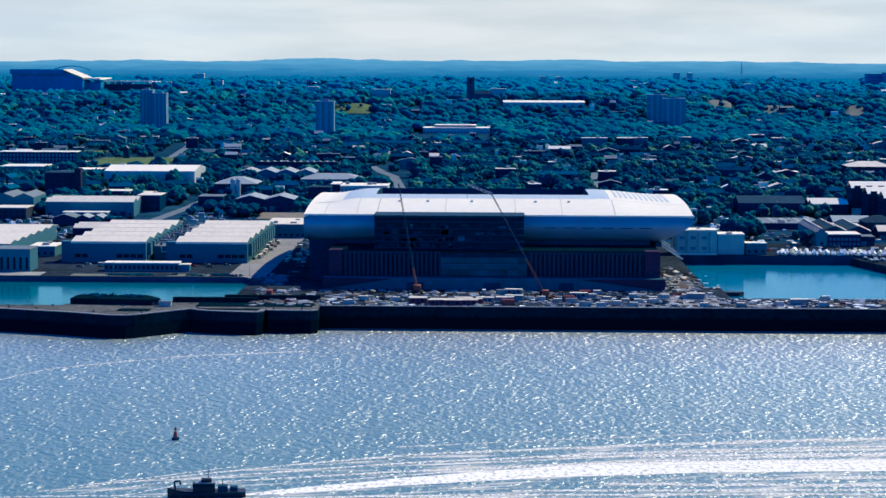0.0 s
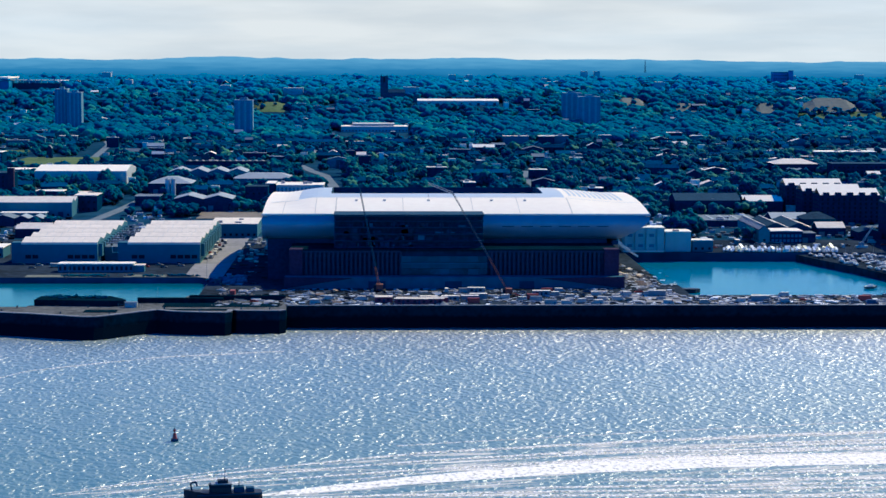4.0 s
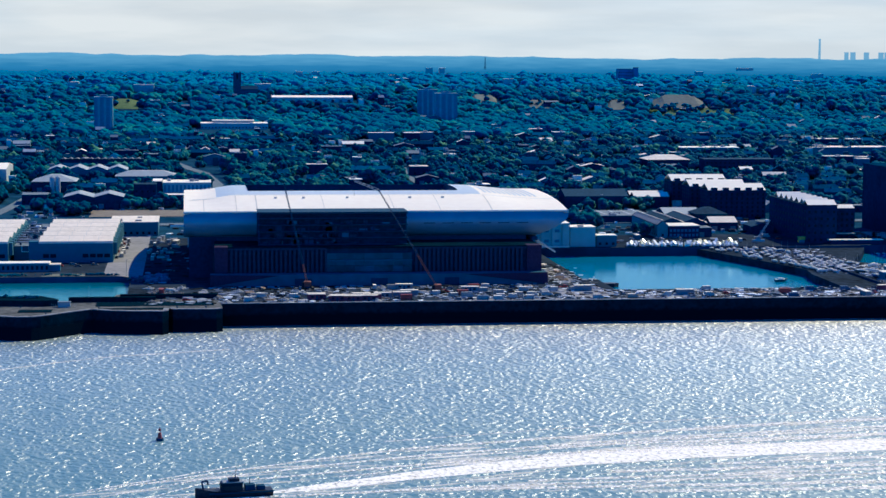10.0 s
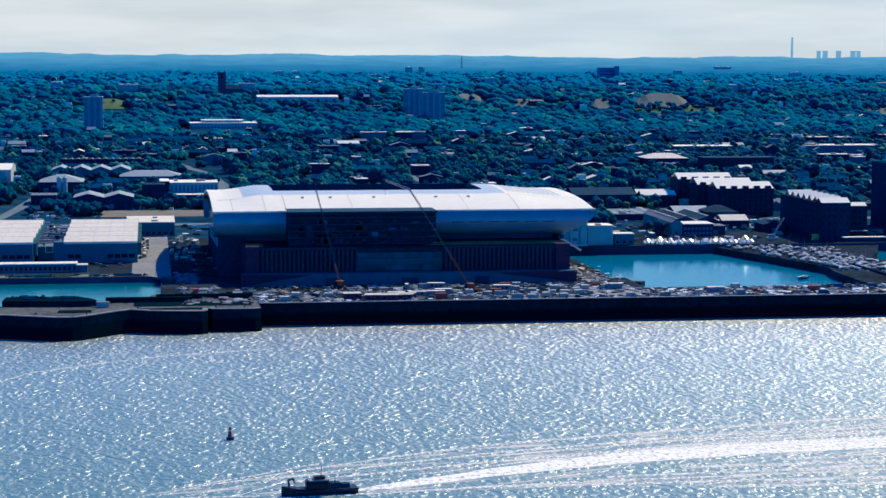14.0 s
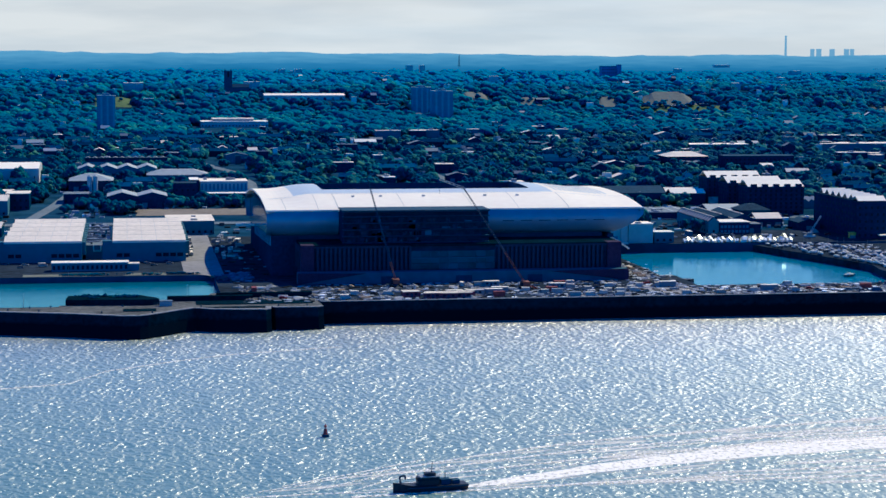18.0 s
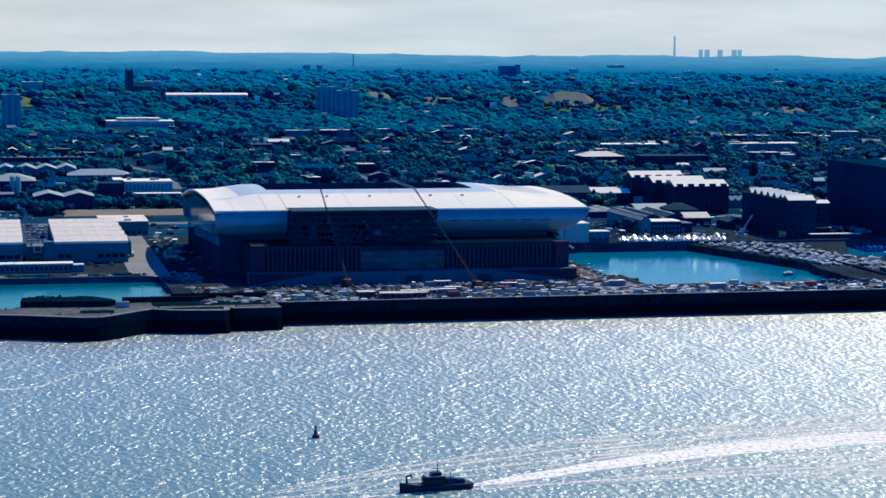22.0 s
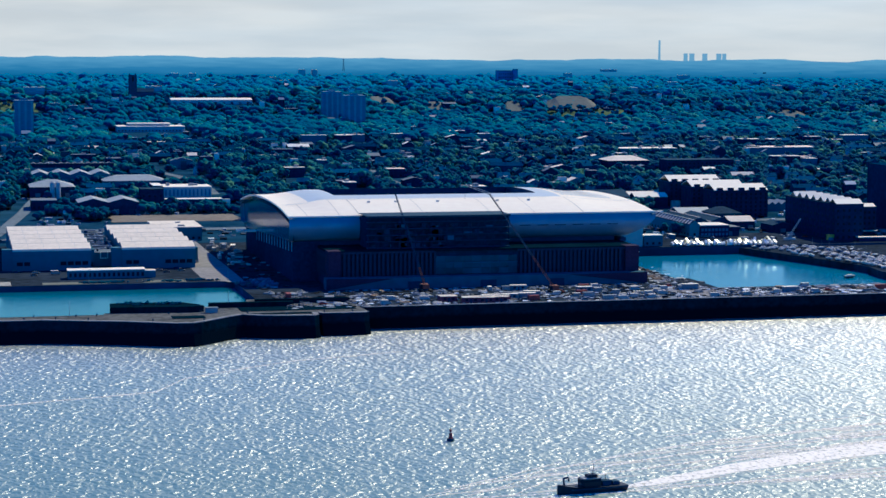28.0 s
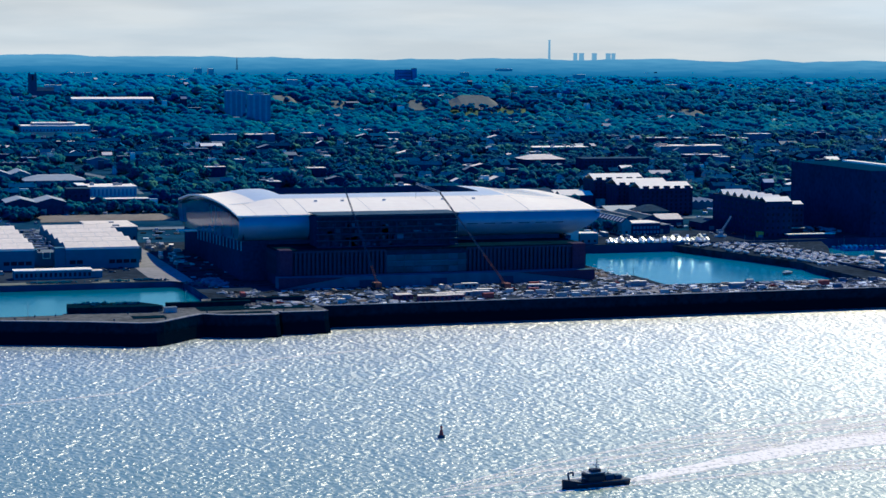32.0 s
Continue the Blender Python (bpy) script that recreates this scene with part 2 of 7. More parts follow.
def leaf_mat(name, tones, cell, thin_part, lift):
    """Foliage whose tone changes from tree to tree, from clump to clump and from one stretch of woodland to the next."""
    m = bpy.data.materials.new(name)
    m.use_nodes = True
    n, l = m.node_tree.nodes, m.node_tree.links
    b = n["Principled BSDF"]
    b.inputs["Roughness"].default_value, b.inputs["Specular IOR Level"].default_value = 0.9, 0.1
    tc, flat = n.new("ShaderNodeTexCoord"), n.new("ShaderNodeMapping")
    flat.inputs["Scale"].default_value = (1, 1, 0.02)
    l.new(tc.outputs["Object"], flat.inputs["Vector"])
    trees, belt = n.new("ShaderNodeTexVoronoi"), n.new("ShaderNodeTexNoise")
    trees.inputs["Scale"].default_value = 1 / cell
    belt.inputs["Scale"].default_value, belt.inputs["Detail"].default_value = 0.010, 4
    l.new(flat.outputs["Vector"], trees.inputs["Vector"])
    l.new(flat.outputs["Vector"], belt.inputs["Vector"])
    tree_tone = n.new("ShaderNodeSeparateColor")
    l.new(trees.outputs["Color"], tree_tone.inputs["Color"])
    clump, each = n.new("ShaderNodeNewGeometry"), n.new("ShaderNodeObjectInfo")
    total = None
    for socket, weight in ((tree_tone.outputs["Red"], 0.26), (belt.outputs["Fac"], 1.05), (clump.outputs["Random Per Island"], 0.14), (each.outputs["Random"], 0.10)):
        w = n.new("ShaderNodeMath")
        w.operation = "MULTIPLY_ADD" if total else "MULTIPLY"
        w.inputs[1].default_value = weight
        l.new(socket, w.inputs[0])
        if total:
            l.new(total, w.inputs[2])
        total = w.outputs[0]
    cr = n.new("ShaderNodeValToRGB")
    cr.color_ramp.elements[0].position, cr.color_ramp.elements[1].position = 0.60, 0.999
    middle, high = cr.color_ramp.elements.new(0.76), cr.color_ramp.elements.new(0.90)
    for e, c in zip((cr.color_ramp.elements[0], middle, high, cr.color_ramp.elements[3]), tones):
        e.color = (*c, 1)
    l.new(total, cr.inputs["Fac"])
    l.new(cr.outputs["Color"], b.inputs["Base Color"])
    # normals lean up by lift, evening out the shade across the clumps
    normal, rise, level = n.new("ShaderNodeNewGeometry"), n.new("ShaderNodeVectorMath"), n.new("ShaderNodeVectorMath")
    rise.inputs[1].default_value, level.operation = (0, 0, lift), "NORMALIZE"
    l.new(normal.outputs["Normal"], rise.inputs[0])
    l.new(rise.outputs[0], level.inputs[0])
    l.new(level.outputs[0], b.inputs["Normal"])
    # leaves let some of the sun through from behind
    thin, both = n.new("ShaderNodeBsdfTranslucent"), n.new("ShaderNodeMixShader")
    both.inputs["Fac"].default_value = thin_part
    l.new(cr.outputs["Color"], thin.inputs["Color"])
    l.new(b.outputs["BSDF"], both.inputs[1])
    l.new(thin.outputs["BSDF"], both.inputs[2])
    l.new(both.outputs["Shader"], n["Material Output"].inputs["Surface"])
    return m


LEAF = leaf_mat("leaf_clumps", ((0.002, 0.075, 0.185), (0.008, 0.115, 0.215), (0.042, 0.205, 0.235), (0.160, 0.350, 0.215)), 9.0, 0.45, 1.4)
# bluer, paler tones paint the haze of distance into these leaves
LEAF_HILL = leaf_mat("hazed_leaf_clumps", ((0.004, 0.145, 0.320), (0.010, 0.190, 0.360), (0.036, 0.260, 0.375), (0.090, 0.340, 0.360)), 13.0, 0.5, 2.4)
LEAF_FAR = leaf_mat("far_hazed_leaves", ((0.012, 0.240, 0.500), (0.020, 0.280, 0.540), (0.036, 0.315, 0.555), (0.060, 0.350, 0.550)), 18.0, 0.5, 3.2)

# ---- builders ----
class Shape:
    """Vertices and faces collected for one mesh."""

    def __init__(self):
        self.v, self.f = [], []

    def face(self, *points):
        k = len(self.v)
        self.v.extend(points)
        self.f.append(tuple(range(k, k + len(points))))
        return self

    def box(self, x0, x1, y0, y1, z0, z1):
        k = len(self.v)
        self.v += [(x0, y0, z0), (x1, y0, z0), (x1, y1, z0), (x0, y1, z0), (x0, y0, z1), (x1, y0, z1), (x1, y1, z1), (x0, y1, z1)]
        for q in ((3, 2, 1, 0), (4, 5, 6, 7), (0, 1, 5, 4), (1, 2, 6, 5), (2, 3, 7, 6), (3, 0, 4, 7)):
            self.f.append(tuple(k + i for i in q))
        return self

    def prism(self, outline, z0, z1):
        """An upright prism over an outline that runs anticlockwise seen from above."""
        k, n = len(self.v), len(outline)
        self.v += [(x, y, z0) for x, y in outline] + [(x, y, z1) for x, y in outline]
        self.f.append(tuple(k + i for i in reversed(range(n))))
        self.f.append(tuple(k + n + i for i in range(n)))
        for i in range(n):
            j = (i + 1) % n
            self.f.append((k + i, k + j, k + n + j, k + n + i))
        return self

    def tube(self, a, b, r0, r1, n=8):
        a, b = Vector(a), Vector(b)
        q = (b - a).to_track_quat("Z", "Y")
        k = len(self.v)
        for p, r in ((a, r0), (b, r1)):
            for i in range(n):
                w = 2 * math.pi * i / n
                self.v.append(tuple(p + q @ Vector((r * math.cos(w), r * math.sin(w), 0))))
        for i in range(n):
            j = (i + 1) % n
            self.f.append((k + i, k + j, k + n + j, k + n + i))
        self.f.append(tuple(k + i for i in reversed(range(n))))
        self.f.append(tuple(k + n + i for i in range(n)))
        return self

    def gable(self, x0, x1, y0, y1, z0, rise, along="x", over=0.4, thick=0.3):
        """A pitched roof with thickness whose ridge runs along x or y."""
        x0, x1, y0, y1 = x0 - over, x1 + over, y0 - over, y1 + over
        if along == "x":
            m = (y0 + y1) / 2
            sec = [(y0, z0), (m, z0 + rise), (y1, z0)]
            ends = [[(x, p, z) for p, z in sec] for x in (x0, x1)]
        else:
            m = (x0 + x1) / 2
            sec = [(x0, z0), (m, z0 + rise), (x1, z0)]
            ends = [[(p, y, z) for p, z in sec] for y in (y1, y0)]
        k = len(self.v)
        for e in ends:
            self.v += e + [(x, y, z - thick) for x, y, z in e]
        a, b = k, k + 6
        self.f += [(a, a + 1, b + 1, b)[::-1], (a + 1, a + 2, b + 2, b + 1)[::-1], (a + 3, a + 4, b + 4, b + 3), (a + 4, a + 5, b + 5, b + 4),
                   (a, a + 3, b + 3, b), (a + 2, b + 2, b + 5, a + 5), (a, a + 1, a + 4, a + 3), (a + 1, a + 2, a + 5, a + 4),
                   (b, b + 3, b + 4, b + 1), (b + 1, b + 4, b + 5, b + 2)]
        return self

    def mesh(self, name, material, smooth=False):
        me = bpy.data.meshes.new(name)
        me.from_pydata([tuple(p) for p in self.v], [], self.f)
        for m in material if isinstance(material, (list, tuple)) else [material]:
            me.materials.append(m)
        if smooth:
            me.polygons.foreach_set("use_smooth", [True] * len(me.polygons))
        me.update()
        return me


def part(name, shape, material, parent, label="", smooth=False):
    ob = new(name, shape if isinstance(shape, bpy.types.Mesh) else shape.mesh(name, material, smooth))
    ob.parent = parent
    return tagged(ob, label)


def thing(name, label, category, m=None, group="", kind=""):
    ob = new(name)
    ob.empty_display_size = 2
    if m:
        ob.matrix_world = m
    return tagged(ob, label, category, group, kind)


def solid(name, shape, material, label, category, group="", kind="", smooth=False):
    return tagged(new(name, shape.mesh(name, material, smooth)), label, category, group, kind)


KNOTS = ((0, 10.5), (400, 10.5), (600, 20), (850, 27), (1500, 33), (1700, 40), (1840, 58), (2000, 68), (2200, 77), (2600, 79), (3400, 81), (5200, 84))


def ground_z(x, y):
    z = KNOTS[-1][1]
    for (a, p), (b, q) in zip(KNOTS, KNOTS[1:]):
        if y <= b:
            z = p + (q - p) * max(0.0, (y - a)) / (b - a)
            break
    if y > 420:
        z += 2.5 * min(1.0, (y - 420) / 500) * noise.noise((x / 260, y / 260, 0))
    return z


# ---- river, docks, ground ----
def water_mat(name, colour, rough, wave, strength, sheen, ior=1.33, silt_wall=False, tint=(1, 1, 1)):
    m = bpy.data.materials.new(name)
    m.use_nodes = True
    n, l = m.node_tree.nodes, m.node_tree.links
    b = n["Principled BSDF"]
    tc = n.new("ShaderNodeTexCoord")
    heights = []
    for sc, amp in ((1.0, 1.0), (2.6, 0.30), (0.16, 0.45)):
        mp = n.new("ShaderNodeMapping")
        mp.inputs["Scale"].default_value = (wave * sc * 0.80, wave * sc * 0.60, wave * sc)
        mp.inputs["Rotation"].default_value = (0, 0, 0)
        no = n.new("ShaderNodeTexNoise")
        no.inputs["Scale"].default_value, no.inputs["Detail"].default_value = 1.0, 1.5
        l.new(tc.outputs["Object"], mp.inputs["Vector"])
        l.new(mp.outputs["Vector"], no.inputs["Vector"])
        mu = n.new("ShaderNodeMath")
        mu.operation = "MULTIPLY"
        mu.inputs[1].default_value = amp / sc ** 0.5
        l.new(no.outputs["Fac"], mu.inputs[0])
        heights.append(mu.outputs[0])
    total = heights[0]
    for h in heights[1:]:
        ad = n.new("ShaderNodeMath")
        l.new(total, ad.inputs[0])
        l.new(h, ad.inputs[1])
        total = ad.outputs[0]
    bp = n.new("ShaderNodeBump")
    bp.inputs["Strength"].default_value, bp.inputs["Distance"].default_value = 1.0, strength
    l.new(total, bp.inputs["Height"])
    n.remove(b)
    silt = n.new("ShaderNodeTexNoise")
    silt.inputs["Scale"].default_value, silt.inputs["Detail"].default_value = 0.012, 5
    l.new(tc.outputs["Object"], silt.inputs["Vector"])
    cr = n.new("ShaderNodeValToRGB")
    cr.color_ramp.elements[0].position, cr.color_ramp.elements[0].color = 0.3, (*colour, 1)
    cr.color_ramp.elements[1].position, cr.color_ramp.elements[1].color = 0.75, (colour[0] * 1.25, colour[1] * 1.08, colour[2] * 0.92, 1)
    l.new(silt.outputs["Fac"], cr.inputs["Fac"])
    soft = n.new("ShaderNodeBump")
    soft.inputs["Strength"].default_value, soft.inputs["Distance"].default_value = 1.0, strength * 0.06
    l.new(total, soft.inputs["Height"])
    body, shine, fres, mix = n.new("ShaderNodeBsdfDiffuse"), n.new("ShaderNodeBsdfGlossy"), n.new("ShaderNodeFresnel"), n.new("ShaderNodeMixShader")
    calm, both = n.new("ShaderNodeBsdfGlossy"), n.new("ShaderNodeMixShader")
    calm.inputs["Roughness"].default_value, both.inputs["Fac"].default_value = sheen, 0.5
    calm.inputs["Color"].default_value = (*tint, 1)
    l.new(soft.outputs["Normal"], calm.inputs["Normal"])
    l.new(calm.outputs[0], both.inputs[1])
    l.new(shine.outputs[0], both.inputs[2])
    tone = cr.outputs["Color"]
    if silt_wall:
        # brown silt stirred up along the foot of the river wall
        sep, near, wob, brown = n.new("ShaderNodeSeparateXYZ"), n.new("ShaderNodeMapRange"), n.new("ShaderNodeMath"), n.new("ShaderNodeMixRGB")
        near.inputs["From Min"].default_value, near.inputs["From Max"].default_value = -150, -25
        brown.inputs["Color2"].default_value = (0.150, 0.135, 0.115, 1)
        wob.operation = "MULTIPLY"
        l.new(tc.outputs["Object"], sep.inputs["Vector"])
        l.new(sep.outputs["Y"], near.inputs["Value"])
        l.new(near.outputs["Result"], wob.inputs[0])
        l.new(silt.outputs["Fac"], wob.inputs[1])
        l.new(wob.outputs[0], brown.inputs["Fac"])
        l.new(tone, brown.inputs["Color1"])
        tone = brown.outputs["Color"]
    l.new(tone, body.inputs["Color"])
    l.new(soft.outputs["Normal"], body.inputs["Normal"])
    shine.inputs["Roughness"].default_value = rough
    shine.inputs["Color"].default_value = (0.94 * tint[0], 0.92 * tint[1], tint[2], 1)
    l.new(bp.outputs["Normal"], shine.inputs["Normal"])
    fres.inputs["IOR"].default_value = ior
    l.new(soft.outputs["Normal"], fres.inputs["Normal"])
    l.new(fres.outputs[0], mix.inputs["Fac"])
    l.new(body.outputs[0], mix.inputs[1])
    l.new(both.outputs[0], mix.inputs[2])
    l.new(mix.outputs[0], n["Material Output"].inputs["Surface"])
    return m


RIVER = water_mat("river_water", (0.047, 0.146, 0.166), 0.38, 0.42, 3.0, 0.44, silt_wall=True)
DOCK = water_mat("dock_water", (0.029, 0.172, 0.338), 0.12, 0.5, 0.10, 0.12, 1.25, tint=(0.60, 0.88, 1.0))
BASIN = water_mat("walled_dock_water", (0.014, 0.120, 0.190), 0.12, 0.5, 0.10, 0.12, 1.25, tint=(0.55, 0.90, 1.0))
solid("river_water", Shape().face((-3200, -3200, 0), (3200, -3200, 0), (3200, 30, 0), (-3200, 30, 0)), RIVER,
      "choppy grey-blue river glittering in the sun", "water", kind="structure")
solid("dock_water_1", Shape().face((-700, -18, 7.4), (-100, -18, 7.4), (-100, 136, 7.4), (-700, 136, 7.4)), BASIN,
      "still blue-green water of a walled dock", "water", kind="structure")
solid("dock_water_2", Shape().face((130, 20, 5), (700, 20, 5), (700, 290, 5), (130, 290, 5)), DOCK,
      "still blue water of the dock beside the stadium", "water", kind="structure")

WALL_Y = -18
land = Shape()
Q = 10.5
TOPS = [(-110, 147, WALL_Y, 74), (-110, 139, 74, 400), (-700, -110, 109, 400), (147, 700, WALL_Y, 28), (139, 358, 246, 400), (358, 700, 250, 400), (300, 700, 28, 140)]
for x0, x1, y0, y1 in TOPS:
    land.box(x0, x1, y0, y1, -6, Q)
xs = np.concatenate([np.linspace(-3300, -720, 30), np.linspace(-690, 690, 90), np.linspace(720, 4200, 50)])
ys = np.concatenate([np.linspace(400, 1000, 40), np.linspace(1020, 2400, 60), np.linspace(2440, 4700, 50)])
k0 = len(land.v)
for y in ys:
    for x in xs:
        land.v.append((float(x), float(y), ground_z(float(x), float(y))))
nx = len(xs)
for j in range(len(ys) - 1):
    for i in range(nx - 1):
        a = k0 + j * nx + i
        land.f.append((a, a + 1, a + nx + 1, a + nx))
land.box(-3300, -700, WALL_Y, 401, -6, Q).box(700, 4200, WALL_Y, 401, -6, Q)
solid("ground", land, [LAND], "gently rising town ground of grass, yards and earth", "ground", kind="structure")
apron = Shape()
for x0, x1, y0, y1 in ((-110, 147, WALL_Y, 74), (-110, 139, 74, 330), (-700, -110, 109, 330), (147, 700, WALL_Y, 28), (139, 358, 246, 330), (300, 700, 28, 140)):
    apron.face((x0, y0, Q + 0.02), (x1, y0, Q + 0.02), (x1, y1, Q + 0.02), (x0, y1, Q + 0.02))
YARD = mat("dark_yard_asphalt", (0.010, 0.020, 0.034), 0.95, vary=0.5, scale=0.1, spec=0.0, second=(0.034, 0.044, 0.068))
far_yard = Shape()
for x0, x1, y0, y1 in ((300, 700, 28, 140), (139, 358, 246, 330), (358, 700, 250, 330), (-700, -104, 150, 330), (-104, -90, 100, 330)):
    far_yard.face((x0, y0, Q + 0.03), (x1, y0, Q + 0.03), (x1, y1, Q + 0.03), (x0, y1, Q + 0.03))
solid("yard_paving", far_yard, YARD, "dark worn asphalt of the dock yards", "pavement", kind="structure")
solid("quay_paving", apron, QUAY, "dusty brown quay surface around the docks", "pavement", kind="structure")
wall = Shape().box(-62, 700, WALL_Y - 1.2, WALL_Y, -6, Q + 0.6)
RWALL = solid("river_wall", wall, STONE, "tall dark granite river wall stained by the tide", "sea wall", kind="structure")
# front line of the pier, from its root to the west: two stubby bastions, a bay and a long arm
FRONT = [(-62, -32), (-65, -34.5), (-86, -33.5), (-88, -30), (-88.3, -38), (-91, -41), (-105, -39), (-116, -36.5), (-125, -31), (-133, -38), (-141, -46.5), (-148, -53.5),
         (-152, -56), (-160, -55.5), (-172, -50), (-184, -44.5), (-222, -32), (-700, -36)]
BACK = [(-700, -16), (-190, -17), (-190, -12), (-146, -12), (-146, 4), (-118, 4), (-114, 28), (-104, 30), (-62, 0)]
pier = Shape()
ring = (FRONT + BACK)[::-1]
n = len(ring)
for lean, z in ((9.5, -6.0), (5.5, 0.0), (1.2, 5.5), (0.0, Q)):
    pier.v += [(x, y - (lean if (x, y) in FRONT else 0), z) for x, y in ring]
for k in range(3):
    for i in range(n):
        j = (i + 1) % n
        pier.f.append((k * n + i, k * n + j, (k + 1) * n + j, (k + 1) * n + i))
pier.f.append(tuple(3 * n + i for i in range(n)))
PIER = solid("pier", pier, STONE, "old dark stone pier with battered walls and a worn paved top", "pier", kind="structure")

# ---- distant hills ----
def ridge(name, radius, az0, az1, base, top, rough, seed, material, label):
    s = Shape()
    n = 500
    for i in range(n + 1):
        a = radians(az0 + (az1 - az0) * i / n)
        x, y = -140 + radius * math.sin(a), -1000 + radius * math.cos(a)
        h = top + rough * noise.fractal((i / 40, seed, 0), 0.9, 2.0, 4) + 0.35 * rough * noise.fractal((i / 11, seed, 4), 0.8, 2.0, 3) + 1.3 * noise.fractal((i / 2.3, seed, 9), 0.7, 2.0, 3)
        h += 2.5 * (1 - min(1.0, max(0.0, (math.degrees(a) - 6) / 8)))
        s.v += [(x, y, base), (x, y, h), (x + 60 * math.sin(a), y + 60 * math.cos(a), h - 4)]
    for i in range(n):
        a = 3 * i
        s.f += [(a, a + 3, a + 4, a + 1), (a + 1, a + 4, a + 5, a + 2)]
    return solid(name, s, material, label, "hills", kind="structure")


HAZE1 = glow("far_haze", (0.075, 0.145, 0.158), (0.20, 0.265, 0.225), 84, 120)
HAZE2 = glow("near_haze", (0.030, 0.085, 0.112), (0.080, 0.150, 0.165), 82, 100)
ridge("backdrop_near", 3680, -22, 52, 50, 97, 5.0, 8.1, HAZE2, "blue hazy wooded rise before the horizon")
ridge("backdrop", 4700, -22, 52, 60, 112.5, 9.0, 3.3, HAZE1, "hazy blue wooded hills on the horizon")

# ---- distant landmarks ----
HAZED = glow("hazed_concrete", (0.22, 0.255, 0.21), (0.27, 0.30, 0.235), 60, 160)
FAR = 1.02       # the power station stands as far off as the lens reaches
chimney = thing("power_station_chimney", "tall slim concrete chimney in haze on the horizon", "chimney", pose(-157 + 1544 * FAR, -1004 + 4542 * FAR, 82))
part("shaft", Shape().tube((0, 0, 0), (0, 0, 76), 3.3, 2.3, 16), HAZED, chimney)
part("cap", Shape().tube((0, 0, 76), (0, 0, 78.5), 2.7, 2.7, 16), HAZED, chimney)
for x, y, size in ((1598, 4508, 0.8), (1612, 4503, 1.0), (1641, 4493, 1.0), (1672, 4481, 1.0), (1684, 4477, 0.8)):
    tower = thing("cooling_tower", "pale concrete cooling tower in haze on the horizon", "cooling tower", pose(-157 + x * FAR, -1004 + y * FAR, 82), group="cooling towers")
    body = Shape()
    prof = [(0, 9.5), (15, 8), (28, 6.6), (38, 6.0), (47, 6.4)]
    for (z0, r0), (z1, r1) in zip(prof, prof[1:]):
        body.tube((0, 0, z0), (0, 0, z1), r0 * size, r1 * size, 18)
    part("shell", body, HAZED, tower)
mast = thing("radio_mast", "thin grey lattice mast on the far hills", "mast", pose(534, 3120, ground_z(534, 3120)))
ms = Shape()
for sx, sy in ((-2, -2), (2, -2), (2, 2), (-2, 2)):
    ms.tube((sx, sy, 0), (sx * 0.15, sy * 0.15, 36), 0.35, 0.25, 5)
for k in range(6):
    w = 2 - 0.3 * k
    ms.box(-w, w, -w, -w + 0.25, 5.5 * k + 3, 5.5 * k + 3.3).box(-w, w, w - 0.25, w, 5.5 * k + 3, 5.5 * k + 3.3)
part("lattice", ms, DARKM, mast)

# ---- stadium ----
def smooth01(a, b, v):
    u = min(1.0, max(0.0, (v - a) / (b - a)))
    return u * u * (3 - 2 * u)


SX0, SX1, SY0, SY1 = -81, 134.5, 98, 288


def roof_z(x, y):
    u = abs((y - 180) / 82)
    return 47 + (4.3 + 3.5 * smooth01(-74, -50, x) * (1 - smooth01(84, 126, x))) * (1 - u ** 2.4)


stadium = thing("stadium", "unfinished stadium with steel barrel cladding, white roof and brick base", "stadium")
OX0, OX1, OY0, OY1 = -44, 79, 158, 222
gx = sorted({*np.linspace(SX0, OX0, 15), *np.linspace(OX0, OX1, 30), *np.linspace(OX1, SX1, 20)})
gy = sorted({*np.linspace(SY0, OY0, 15), *np.linspace(OY0, OY1, 14), *np.linspace(OY1, SY1, 10)})


def roof_patch(test, lift=0.0):
    s = Shape()
    for i in range(len(gx) - 1):
        for j in range(len(gy) - 1):
            x0, x1, y0, y1 = gx[i], gx[i + 1], gy[j], gy[j + 1]
            cx, cy = (x0 + x1) / 2, (y0 + y1) / 2
            if OX0 < cx < OX1 and OY0 < cy < OY1 or not test(cx, cy):
                continue
            s.face(*[(float(x), float(y), roof_z(x, y) + lift) for x, y in ((x0, y0), (x1, y0), (x1, y1), (x0, y1))])
    return s


def inner(cx, cy):
    return -62 < cx < 92 and 140 < cy < 238


